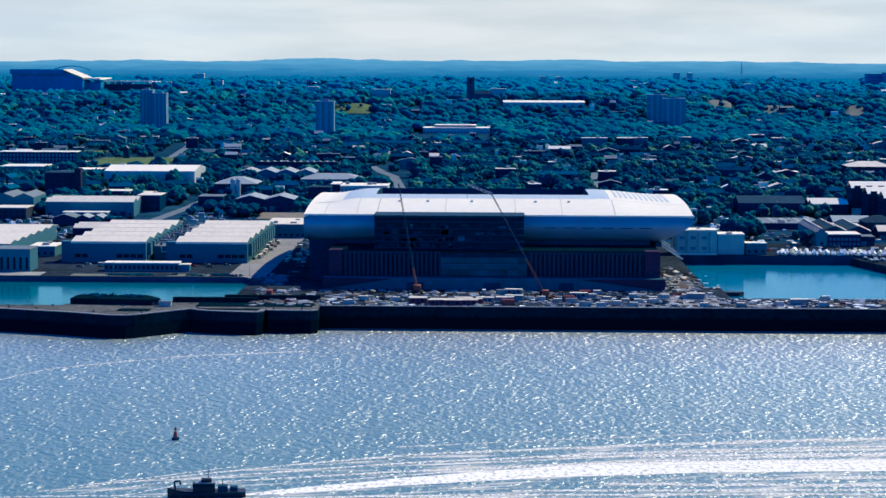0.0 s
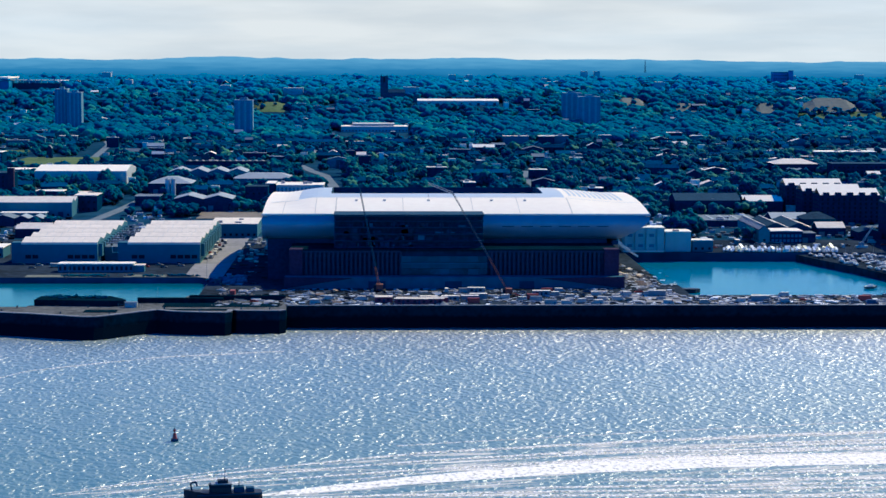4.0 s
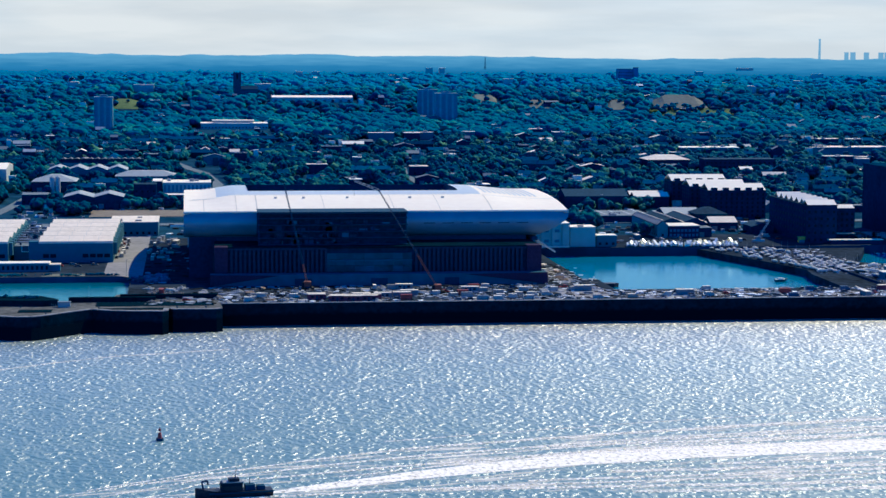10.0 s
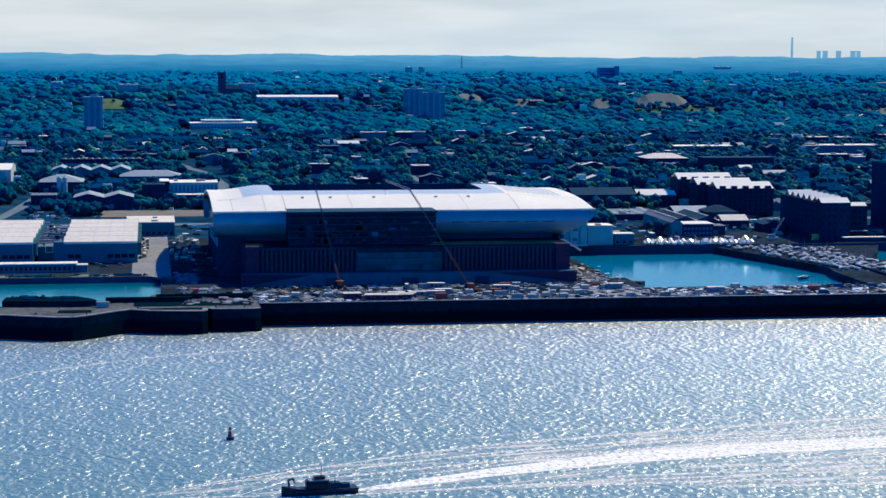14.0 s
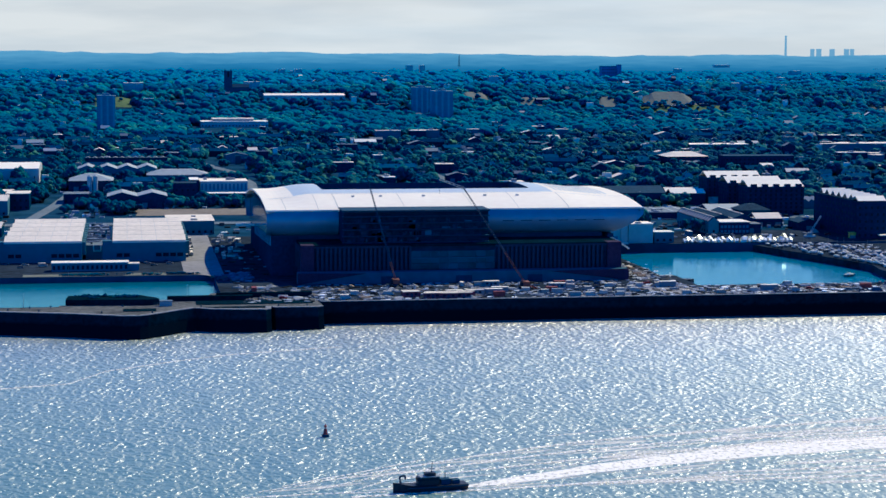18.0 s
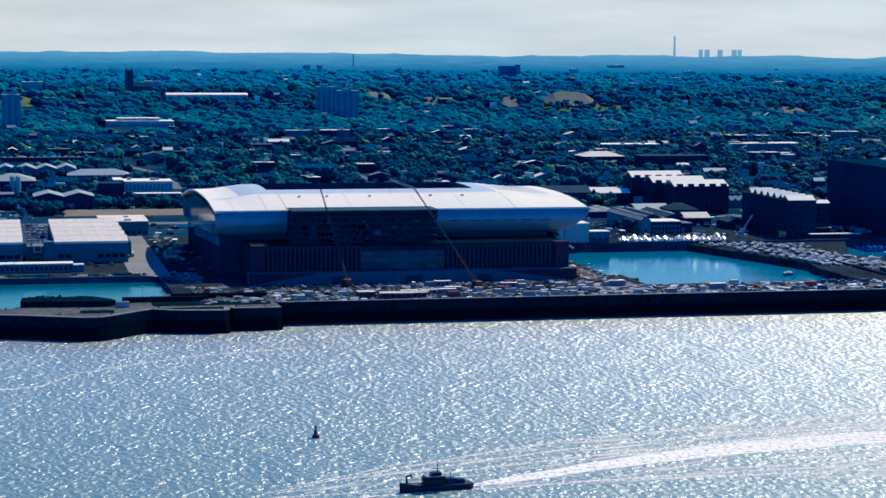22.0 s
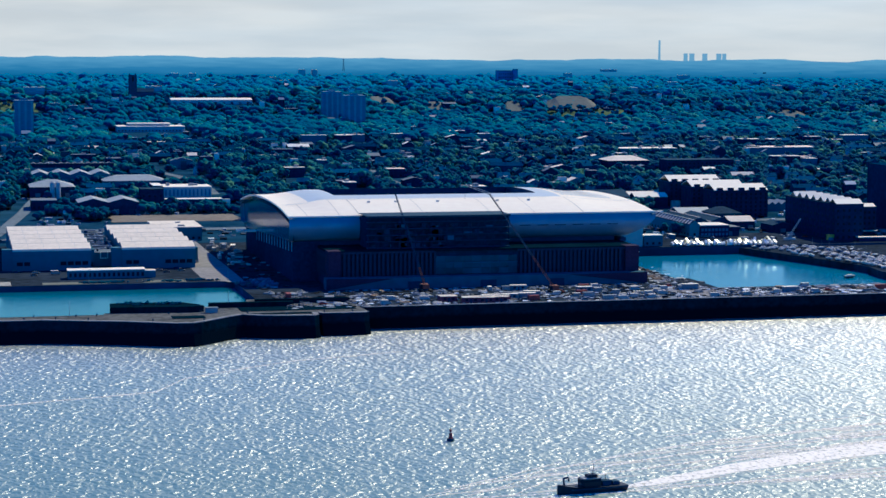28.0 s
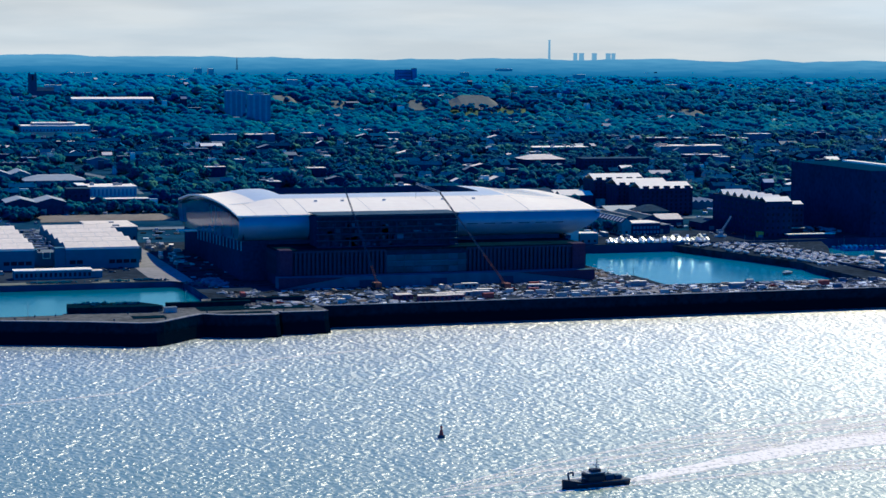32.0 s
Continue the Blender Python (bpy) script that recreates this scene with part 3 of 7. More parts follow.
part("roof", roof_patch(lambda cx, cy: not inner(cx, cy)), ROOFW, stadium, "white sheet roof")
part("roof_light", roof_patch(inner), POLY, stadium, "grey translucent roof panels")
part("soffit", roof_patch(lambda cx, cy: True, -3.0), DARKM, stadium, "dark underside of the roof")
for y0, z0 in ((OY0 - 0.4, 49), (OY1 + 0.1, 46)):
    part("roof_rim", Shape().box(OX0, OX1, y0, y0 + 0.3, z0, roof_z(0, y0) + 0.25), DARKM, stadium, "dark fascia round the roof opening")
for x0 in (OX0 - 0.3, OX1 + 0.05):
    r = Shape()
    for i in range(16):
        a, b = OY0 + (OY1 - OY0) * i / 16, OY0 + (OY1 - OY0) * (i + 1) / 16
        r.face((x0, a, roof_z(x0, a) - 3), (x0, b, roof_z(x0, b) - 3), (x0, b, roof_z(x0, b) + 0.2), (x0, a, roof_z(x0, a) + 0.2))
        r.face((x0 + 0.25, a, roof_z(x0, a) + 0.2), (x0 + 0.25, b, roof_z(x0, b) + 0.2), (x0 + 0.25, b, roof_z(x0, b) - 3), (x0 + 0.25, a, roof_z(x0, a) - 3))
    part("roof_rim", r, DARKM, stadium, "dark fascia round the roof opening")
# seams, ribs and walkway marks on the white roof
def roof_strip(x0, x1, y0, y1, w, lift, name, material, label=""):
    s = Shape()
    n = 16
    pts = [(x0 + (x1 - x0) * i / n, y0 + (y1 - y0) * i / n) for i in range(n + 1)]
    dx, dy = (w, 0) if abs(y1 - y0) > abs(x1 - x0) else (0, w)
    for (ax, ay), (bx, by) in zip(pts, pts[1:]):
        q = [(ax, ay), (ax + dx, ay + dy), (bx + dx, by + dy), (bx, by)]
        s.face(*[(x, y, roof_z(x, y) + lift) for x, y in q])
        s.face(*[(x, y, roof_z(x, y) + lift - 0.2) for x, y in q[::-1]])
    return part(name, s, material, stadium, label)


SEAM = mat("grey_seam", (0.60, 0.56, 0.49), 0.6, vary=0.2)
for x in (-70, -52, -40.8, -3, 36, 62, 91):
    roof_strip(x, x, 99, 139, 0.35 if x not in (-40.8, 91) else 0.7, 0.06, "roof_seam", SEAM)
for i in range(11):
    x = 94 + 3.0 * i
    roof_strip(x, x, 150, 234, 1.5, 0.10, "roof_rib", POLY, "grey ribbed roof strip")
roof_strip(-78, 133, 138.6, 138.6, 0.8, 0.07, "roof_walkway", POLY)
for x in (-30, -14, 11, 47, 66):
    part("roof_hatch", Shape().box(x, x + 1.6, 128, 129.5, roof_z(x, 128) - 0.3, roof_z(x, 128) + 0.9), SEAM, stadium)
SEC = [(98, 47.0), (96.6, 45.6), (95.7, 43.6), (95.4, 41.2), (95.9, 38.4), (97.4, 35.6), (100.2, 33.4), (106, 32.6)]


def tuck(x, z):
    return 19 * smooth01(100, SX1, float(x)) * max(0.0, (45 - z) / 12.4) ** 1.6


def barrel(x0, x1, n, side):
    s = Shape()
    w = len(SEC)
    for x in np.linspace(x0, x1, n + 1):
        # the cladding sweeps in below the roof at the south end
        s.v += [(float(x) - tuck(x, z), y, z) if side < 0 else (float(x) - tuck(x, z), 386 - y, z - 4) for y, z in SEC]
    for i in range(n):
        for j in range(w - 1):
            a = i * w + j
            q = (a, a + w, a + w + 1, a + 1)
            s.f.append(q if side > 0 else q[::-1])
    return s


part("barrel_cladding", barrel(SX0, -40.9, 10, -1), STEEL, stadium, "curved brushed steel cladding", True)
part("barrel_cladding", barrel(-40.9, 40.9, 10, -1), DARKM, stadium, "dark unclad barrel frame", True)
part("barrel_cladding", barrel(40.9, SX1, 20, -1), STEEL, stadium, "curved brushed steel cladding", True)
part("barrel_cladding", barrel(SX0, SX1, 20, 1), STEEL, stadium, "curved brushed steel cladding", True)
for i in range(6):
    x = 52 + 10.5 * i
    part("barrel_vent", Shape().prism([(x, 95.3), (x + 1.2, 95.1), (x + 5.4, 95.1), (x + 6.6, 95.3), (x + 6.6, 95.8), (x, 95.8)], 40.4, 40.8), DARKM, stadium)
part("gutter", Shape().box(SX0 - 0.3, SX1 + 0.3, SY0 - 0.8, SY0 + 0.4, 46.6, 47.5), ROOFW, stadium, "pale gutter edge")
ENDG = mat("green_grey_glazing", (0.012, 0.100, 0.160), 0.10, spec=0.06, vary=0.35, scale=0.15)
for sx in (SX0, SX1):
    d = 2.5 if sx < 0 else -2.5
    k = 22
    yy = [SY0 - 2 + (SY1 - SY0 + 4) * i / k for i in range(k + 1)]
    for y0, y1 in zip(yy, yy[1:]):
        e = Shape()
        a0, a1 = min(max(y0, SY0), SY1), min(max(y1, SY0), SY1)
        foot = 33.0 if sx < 0 else 44.0
        q = [(sx + d, y0 + 0.15, foot - 0.044 * (y0 - 100)), (sx + d, y1 - 0.15, foot - 0.044 * (y1 - 100)), (sx + d, y1 - 0.15, roof_z(sx, a1) - 0.5), (sx + d, y0 + 0.15, roof_z(sx, a0) - 0.5)]
        e.face(*q).face(*[(x + (0.4 if sx < 0 else -0.4), y, z) for x, y, z in q[::-1]])
        part("end_glazing", e, ENDG, stadium, "dark glazed gable end panel")
    rim = Shape()
    for y0, y1 in zip(yy, yy[1:]):
        a0, a1 = min(max(y0, SY0), SY1), min(max(y1, SY0), SY1)
        w = 3.2 if sx < 0 else -3.2
        rim.face((sx, y0, roof_z(sx, a0) + 0.05), (sx, y1, roof_z(sx, a1) + 0.05), (sx, y1, roof_z(sx, a1) - 0.9), (sx, y0, roof_z(sx, a0) - 0.9))
        rim.face((sx, y0, roof_z(sx, a0) - 0.9), (sx, y1, roof_z(sx, a1) - 0.9), (sx + w, y1, roof_z(sx, a1) - 0.9), (sx + w, y0, roof_z(sx, a0) - 0.9))
    part("verge", rim, ROOFW, stadium, "steel verge along the roof end")
BX0, BX1, BY0, BTOP = -64, 113, 66, 29.6
REDB = mat("red_brick_panel", (0.040, 0.028, 0.062), 0.85, vary=0.3, scale=0.6, spec=0.05)
# base and core blocks carry the dark tone of shaded recesses
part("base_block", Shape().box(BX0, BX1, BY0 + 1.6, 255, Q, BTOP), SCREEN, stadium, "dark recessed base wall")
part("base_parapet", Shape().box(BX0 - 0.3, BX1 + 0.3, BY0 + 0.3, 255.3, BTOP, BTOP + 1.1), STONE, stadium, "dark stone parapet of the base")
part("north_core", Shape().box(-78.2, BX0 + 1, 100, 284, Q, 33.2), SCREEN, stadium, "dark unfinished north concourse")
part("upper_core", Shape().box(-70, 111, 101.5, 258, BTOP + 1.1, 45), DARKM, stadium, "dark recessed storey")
# darker, bluer copy of the concrete for the shaded front
PLINTH = mat("blue_grey_concrete", (0.044, 0.108, 0.160), 0.85, vary=0.3, scale=0.2, spec=0.05)
pier_mesh = Shape().box(-0.62, 0.62, 0, 1.7, 0, 12.8).mesh("brick_pier", BRICK)
for i in range(22):
    o = part("brick_pier", pier_mesh, BRICK, stadium)
    o.location = (-55.5 + 2.42 * i, BY0, 16.6)
for i in range(25):
    o = part("brick_pier", pier_mesh, BRICK, stadium)
    o.location = (44.6 + 2.42 * i, BY0, 16.6)
fin_mesh = Shape().box(-0.5, 0.5, 0, 1.7, 0, 12.8).mesh("side_fin", BRICK)
for i in range(9):
    o = part("side_fin", fin_mesh, BRICK, stadium)
    o.location, o.rotation_euler = (BX0 - 1.2, 75 + 3.2 * i, 16.6), (0, 0, -math.pi / 2)
column_mesh = Shape().box(-0.45, 0.45, 0.7, 1.1, -5.5, 0).mesh("end_column", RIBC)
for i in range(14):
    y = 101 + 10.2 * i
    o = part("end_column", column_mesh, RIBC, stadium, "pale column below the glazed end")
    o.location, o.rotation_euler = (-79.6, y, 33 - 0.044 * (y - 100)), (0, 0, -math.pi / 2)
part("entrance_canopy", Shape().box(-90, -78.3, 238, 246, 26.0, 26.9), ROOFW, stadium, "white canopy slab at the glazed end")
for x0, x1 in ((BX0 - 0.6, -57.5), (105.6, BX1 + 0.6)):
    part("brick_corner", Shape().box(x0, x1, BY0 - 0.6, BY0 + 8, Q, BTOP + 1.2), REDB, stadium, "solid brick corner panel")
for x0, x1 in ((-57.5, -4.6), (42.6, 105.6)):
    part("brick_lintel", Shape().box(x0, x1, BY0 + 0.2, BY0 + 1.7, 29.0, BTOP + 0.4), BRICK, stadium)
FRONTG = mat("dark_green_glass", (0.008, 0.066, 0.105), 0.3, spec=0.15, vary=0.5, scale=0.25, per_object=0.25)
for i in range(9):
    for j in range(3):
        part("glass_pane", Shape().box(-4.2 + 5.15 * i, 0.9 + 5.15 * i, BY0 - 0.2, BY0 + 0.1, 17 + 3.4 * j, 20.2 + 3.4 * j), FRONTG, stadium, "greenish curtain-wall pane")
part("glazing_band", Shape().box(-4.6, 42.6, BY0 - 0.5, BY0 - 0.25, 22.9, 23.4), ENDG, stadium)
part("plinth", Shape().box(-67, 115.5, 57, BY0 - 0.1, Q, 16.6), PLINTH, stadium, "pale concrete plinth wall")
for sgn, xa, xb in ((1, -67.2, -30), (-1, 115.7, 70)):
    w = Shape()
    a, b = [(xa, 56.6, Q), (xb, 56.6, 16.2), (xa, 56.6, 16.8)], [(xa, 57, Q), (xb, 57, 16.2), (xa, 57, 16.8)]
    w.face(*(a if sgn > 0 else a[::-1])).face(*(b[::-1] if sgn > 0 else b))
    for p, q in ((0, 1), (1, 2), (2, 0)):
        w.face(a[p], b[p], b[q], a[q])
    part("brick_wedge", w, REDB, stadium, "sloping dark red brick wedge")
# solid dark panels give the shade inside the entrances
for x0, x1 in ((-22, -13), (19, 28), (59, 67)):
    part("service_opening", Shape().box(x0, x1, 56.7, 57.3, Q, Q + 4.0), DARKM, stadium, "dark panel painted as a shaded service entrance")
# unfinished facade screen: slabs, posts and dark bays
# solid backing, its dark colour painted as shade inside the bays
part("screen_back", Shape().box(-40.4, 40.4, 78.5, 97, 30.7, 47.6), SCREEN, stadium, "dark backing painted as shaded bay openings")
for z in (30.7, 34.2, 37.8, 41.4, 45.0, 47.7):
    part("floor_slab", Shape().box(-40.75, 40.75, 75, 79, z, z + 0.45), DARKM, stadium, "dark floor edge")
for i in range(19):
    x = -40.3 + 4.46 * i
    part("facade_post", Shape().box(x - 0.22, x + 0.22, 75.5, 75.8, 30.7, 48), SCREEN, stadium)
random.seed(11)
for i in range(60):
    x, zz = random.uniform(-39, 36), random.choice((31.4, 34.9, 38.5, 42.1))
    part("facade_panel", Shape().box(x, x + random.uniform(1.5, 5), 75.9, 76.2, zz, zz + random.uniform(0.8, 2.6)), random.choice((DARKM, SCREEN, SCREEN, ENDG, BRICK)), stadium, "loose cladding panel")
part("screen_coping", Shape().box(-41, 41, 74.6, 98, 48.4, 48.8), DARKM, stadium)
part("south_soffit", Shape().box(BX1 + 0.7, 117, 98, 180, 30.2, 32.4), DARKM, stadium)
for y in (112, 150, 188):
    part("raking_strut", Shape().tube((BX1 + 2, y, 31.5), (130, y, 22), 0.6, 0.6, 6), ROOFW, stadium, "white raking strut")
part("far_stand", Shape().face((-44, 200, 30), (79, 200, 30), (79, 240, 47), (-44, 240, 47)).face((-44, 240, 46.5), (79, 240, 46.5), (79, 200, 29.5), (-44, 200, 29.5)), DARKM, stadium, "dark raked seating")

# ---- buildings of the dock estate and the town ----
OCC = [(-90, 145, 40, 300), (-700, -100, -60, 122), (130, 420, 20, 290)]


def free(x, y, r):
    return all(not (a - r < x < b + r and c - r < y < d + r) for a, b, c, d in OCC)


WHITEW = mat("white_render", (0.42, 0.44, 0.44), 0.7, vary=0.12, scale=0.3)
GREYR = mat("grey_sheet_roof", (0.17, 0.20, 0.235), 0.7, spec=0.1, vary=0.2, scale=0.2)
BLUER = mat("pale_blue_sheet_roof", (0.31, 0.34, 0.36), 0.6, vary=0.15, scale=0.2)
TOWERC = mat("weathered_tower_concrete", (0.130, 0.230, 0.320), 0.8, vary=0.2, scale=0.2)
PALEW = mat("pale_painted_sheet_wall", (0.13, 0.24, 0.27), 0.75, spec=0.1, vary=0.2, scale=0.4)
# lighter blue tone for window panes
PALEG = mat("pale_blue_panes", (0.10, 0.20, 0.30), 0.4, spec=0.1, vary=0.4, scale=0.6)
YELLOW = mat("yellow_paint", (0.55, 0.45, 0.08), 0.6, vary=0.2)
REDM = mat("red_paint", (0.26, 0.055, 0.05), 0.6, vary=0.25)
PLANT = mat("plant_metal", (0.28, 0.29, 0.30), 0.5, metal=0.3, vary=0.25)
WIN = {}


def window_mesh(w, h, pane=GLASS):
    key = (round(w, 1), round(h, 1), pane.name)
    if key not in WIN:
        WIN[key] = Shape().box(-w / 2, w / 2, -0.12, 0.06, 0, h).mesh("window", pane)
    return WIN[key]


def shed(x0, x1, y0, y1, h, roof="flat", rise=2.0, wallm=None, roofm=None, label="grey industrial shed with a pale sheet roof", cat="industrial building",
         name="industrial_shed", n=1, along="x", rows=0, cols=0, win=(1.6, 1.6), doors=0, lights=0, plant=0, side=False, z=None, left=False, pale=0, pane=GLASS):
    wallm, roofm = wallm or SHEDW, roofm or SHEDR
    g = ground_z((x0 + x1) / 2, y0) if z is None else z
    ob = thing(name, label, cat, pose((x0 + x1) / 2, (y0 + y1) / 2, g))
    OCC.append((x0, x1, y0, y1))
    a, b = (x1 - x0) / 2, (y1 - y0) / 2
    part("wall", Shape().box(-a, a, -b, b, -3, h), wallm, ob)
    if roof == "flat":
        part("roof", Shape().box(-a - 0.3, a + 0.3, -b - 0.3, b + 0.3, h, h + 0.5), roofm, ob)
    elif roof == "hip":
        i = min(a, b) * 0.75
        r = Shape()
        o4 = [(-a - .4, -b - .4, h), (a + .4, -b - .4, h), (a + .4, b + .4, h), (-a - .4, b + .4, h)]
        i4 = [(-a + i, -b + i, h + rise), (a - i, -b + i, h + rise), (a - i, b - i, h + rise), (-a + i, b - i, h + rise)]
        for k in range(4):
            r.face(o4[k], o4[(k + 1) % 4], i4[(k + 1) % 4], i4[k])
        r.face(*i4).face(*o4[::-1])
        part("roof", r, roofm, ob)
    else:
        for i in range(n):
            if along == "x":
                r = Shape().gable(-a, a, -b + 2 * b * i / n, -b + 2 * b * (i + 1) / n, h + 0.25, rise, "x", 0.02)
            else:
                r = Shape().gable(-a + 2 * a * i / n, -a + 2 * a * (i + 1) / n, -b, b, h + 0.25, rise, "y", 0.02)
            part("roof", r, roofm, ob)
            if along == "x":
                c0, c1 = -b + 2 * b * i / n, -b + 2 * b * (i + 1) / n
                f = [Shape().face((xx, c0, h - 0.1), (xx, c1, h - 0.1), (xx, (c0 + c1) / 2, h + rise)) for xx in (-a + 0.06, a - 0.06)]
            else:
                c0, c1 = -a + 2 * a * i / n, -a + 2 * a * (i + 1) / n
                f = [Shape().face((c0, -b + 0.06, h - 0.1), (c1, -b + 0.06, h - 0.1), ((c0 + c1) / 2, -b + 0.06, h + rise))]
            for g in f:
                part("gable_end", g, wallm, ob)
    for i in range(rows):
        for j in range(cols):
            o = part("window", window_mesh(*win, pane), pane, ob)
            o.location = (-a + 2 * a * (j + 0.5) / cols, -b, 1.2 + (h - 1.6) * i / max(rows, 1))
    if side or left:
        m = max(2, int(2 * b / 6))
        for i in range(max(rows, 1)):
            for j in range(m):
                o = part("window", window_mesh(*win), GLASS, ob)
                o.location, o.rotation_euler = (-a, -b + 2 * b * (j + 0.5) / m, 1.2 + (h - 1.6) * i / max(rows, 1)), (0, 0, -math.pi / 2)
    for j in range(doors):
        o = part("loading_door", Shape().box(-2.0, 2.0, -0.15, 0.05, 0, min(4.2, h * 0.55)), DARKM if j % 2 else GREYR, ob)
        o.location = (-a + 2 * a * (j + 0.5) / doors, -b, 0)
    for j in range(pale):
        o = part("window", window_mesh(1.2, 5.0, PALEG), PALEG, ob)
        o.location = (-a + 2 * a * (j + 0.5) / pale, -b, 2.2)
    for j in range(lights):
        part("skylight", Shape().box(-a + 2 * a * (j + 0.3) / lights, -a + 2 * a * (j + 0.55) / lights, -b * 0.8, b * 0.8, h + 0.5, h + 0.75), BLUER, ob)
    for j in range(plant):
        px, py = random.uniform(-a * 0.8, a * 0.8), random.uniform(-b * 0.8, b * 0.8)
        w = random.uniform(0.8, 2.2)
        part("roof_plant", Shape().box(px - w, px + w, py - w, py + w, h + 0.4, h + 1.2 + random.random() * 1.5), PLANT, ob)
    return ob


random.seed(4)
EST = "grey-blue steel warehouse with a stepped pale roof beside the dock"
for x0, x1 in ((-166, -123), (-229, -184)):
    w = shed(x0, x1, 183, 325, 12.4, "gable", 2.2, n=5, label=EST, cat="warehouse", name="warehouse")
    a = (x1 - x0) / 2
    for j in range(4):
        o = part("window", window_mesh(3.4, 2.2), GLASS, w)
        o.location = (a - 16 + 4.2 * j, -71, 3.0)
    for j in range(2):
        o = part("window", window_mesh(3.4, 2.2), GLASS, w)
        o.location = (-a + 4 + 4.2 * j, -71, 3.0)
    for k in range(5):
        y0 = -71 + 28.4 * k
        part("ridge_cap", Shape().box(-a, a, y0 + 14.0, y0 + 14.4, 14.7, 14.9), SEAM, w)
        for x in (-0.6, -0.2, 0.2, 0.6):
            part("roof_seam", Shape().gable(a * x - 0.15, a * x + 0.15, y0, y0 + 28.4, 12.70, 2.2, "x", 0.0), SEAM, w)
    part("eaves_band", Shape().box(-a - 0.1, a + 0.1, -71.25, -71.0, 11.4, 12.7), SHEDR, w, "pale eaves band")
    part("stair_tower", Shape().box(-a - 6, -a, -70, -62, -1, 12.5), SHEDW, w)
    for j in range(11):
        part("wall_vent", Shape().box(a, a + 2.2, -66 + 12 * j, -60 + 12 * j, 4, 11.5), SHEDW, w, "grey air-handling unit")
gap = shed(-182, -168, 200, 320, 8, label="low roof crowded with steel air plant between warehouses", cat="plant building", name="plant_building", roofm=GREYR, plant=26)
OCC.append((-260, -100, 150, 340))
for i in range(30):
    px, py, w, d = random.uniform(-6.2, 4.5), random.uniform(-58, 55), random.uniform(0.6, 2.4), random.uniform(0.6, 2.6)
    part("air_unit", Shape().box(px, px + w, py, py + d, 8.4, 8.4 + random.choice((1.0, 1.6, 2.4, 3.4))), random.choice((PLANT, SHEDW, PLANT, DARKM)), gap, "steel air-handling unit")
for i in range(10):
    py, z = -54 + 11.5 * i + random.uniform(-3, 3), random.uniform(9.2, 11.5)
    part("duct", Shape().tube((-6.6, py, z), (random.uniform(0, 6.6), py + random.uniform(-4, 4), z), 0.45, 0.45, 8), PLANT, gap, "silver duct")
hoist = part("frame", Shape().box(-2.6, -2.1, -60.4, -59.9, 5.2, 8.6), ROOFW, gap, "white hoist frame")
part("upright", Shape().box(1.6, 2.1, -60.4, -59.9, 5.2, 8.6), ROOFW, hoist)
part("sill", Shape().box(-2.6, 2.1, -60.4, -59.9, 4.7, 5.2), ROOFW, hoist)
shed(-200, -157, 136, 146, 4.6, label="long low office block with a white flat roof on the quay", cat="office", name="office_block", roofm=ROOFW, rows=1, cols=16, win=(1.4, 2.2))
shed(-157, -151, 137, 144, 3.6, label="small grey switch room on the quay", cat="hut", name="switch_room")
shed(-300, -242, 132, 152, 12.5, roofm=GREYR, label="blue-grey ribbed processing hall at the dock edge", name="processing_hall", rows=1, cols=16, win=(1.5, 7))
shed(-262, -246, 215, 240, 6, roofm=ROOFW, label="low yard store with a bright white roof", rows=1, cols=4, plant=2)
shed(-262, -240, 345, 372, 6, "gable", 2.4, wallm=BRICK2, roofm=SHEDR, label="small gabled brick store in the yard", n=2)
shed(-292, -276, 418, 440, 6, "gable", 2.4, wallm=BRICK2, roofm=GREYR, label="dark gabled workshop with a grey roof", n=1, along="y")
shed(-276, -256, 420, 440, 5.5, "gable", 2.2, wallm=BRICK2, roofm=BLUER, label="dark workshop with a pale blue roof", n=2, along="y")
shed(-346, -320, 455, 480, 8, wallm=BRICK, roofm=SHEDR, label="red brick warehouse with a pale flat roof", cat="warehouse", name="brick_store", rows=2, cols=6)
shed(-290, -268, 588, 606, 5, roofm=ROOFW, wallm=BRICK2, label="low works unit with a bright roof", doors=2)
shed(-263, -244, 567, 586, 6, roofm=SHEDR, wallm=BRICK, label="low brick works unit with a pale roof", doors=2)
shed(-330, -270, 200, 330, 9, "gable", 1.6, n=6, label="grey works shed with stepped roofs")
shed(-309, -243, 470, 505, 11, "gable", 2.6, label="blue-grey shed with a long pale roof", rows=1, cols=12, n=2, doors=4)
shed(-293, -260, 455, 468, 5, roofm=ROOFW, label="low annexe with a white roof", rows=1, cols=8)
shed(-246, -229, 503, 530, 12, wallm=BRICK2, roofm=SHEDR, label="red brick store with a pale roof", cat="warehouse", rows=2, cols=4, name="brick_store")
shed(-352, -322, 488, 530, 12, "gable", 3, roofm=GREYR, label="grey gabled works shed with doors", n=2, along="y", doors=2)
shed(-337, -309, 592, 618, 19, wallm=BRICK2, roofm=SLATE, label="old red brick warehouse tower", cat="warehouse", name="brick_warehouse", rows=5, cols=6, side=True)
shed(-312, -307, 589, 594, 23, wallm=REDB, roofm=SLATE, label="tall red brick hoist tower", cat="tower", name="hoist_tower")
shed(-306, -229, 680, 745, 13, "gable", 3.5, wallm=WHITEW, roofm=ROOFW, label="large white sheet-clad warehouse", cat="warehouse", name="warehouse", rows=1, cols=5, doors=3)
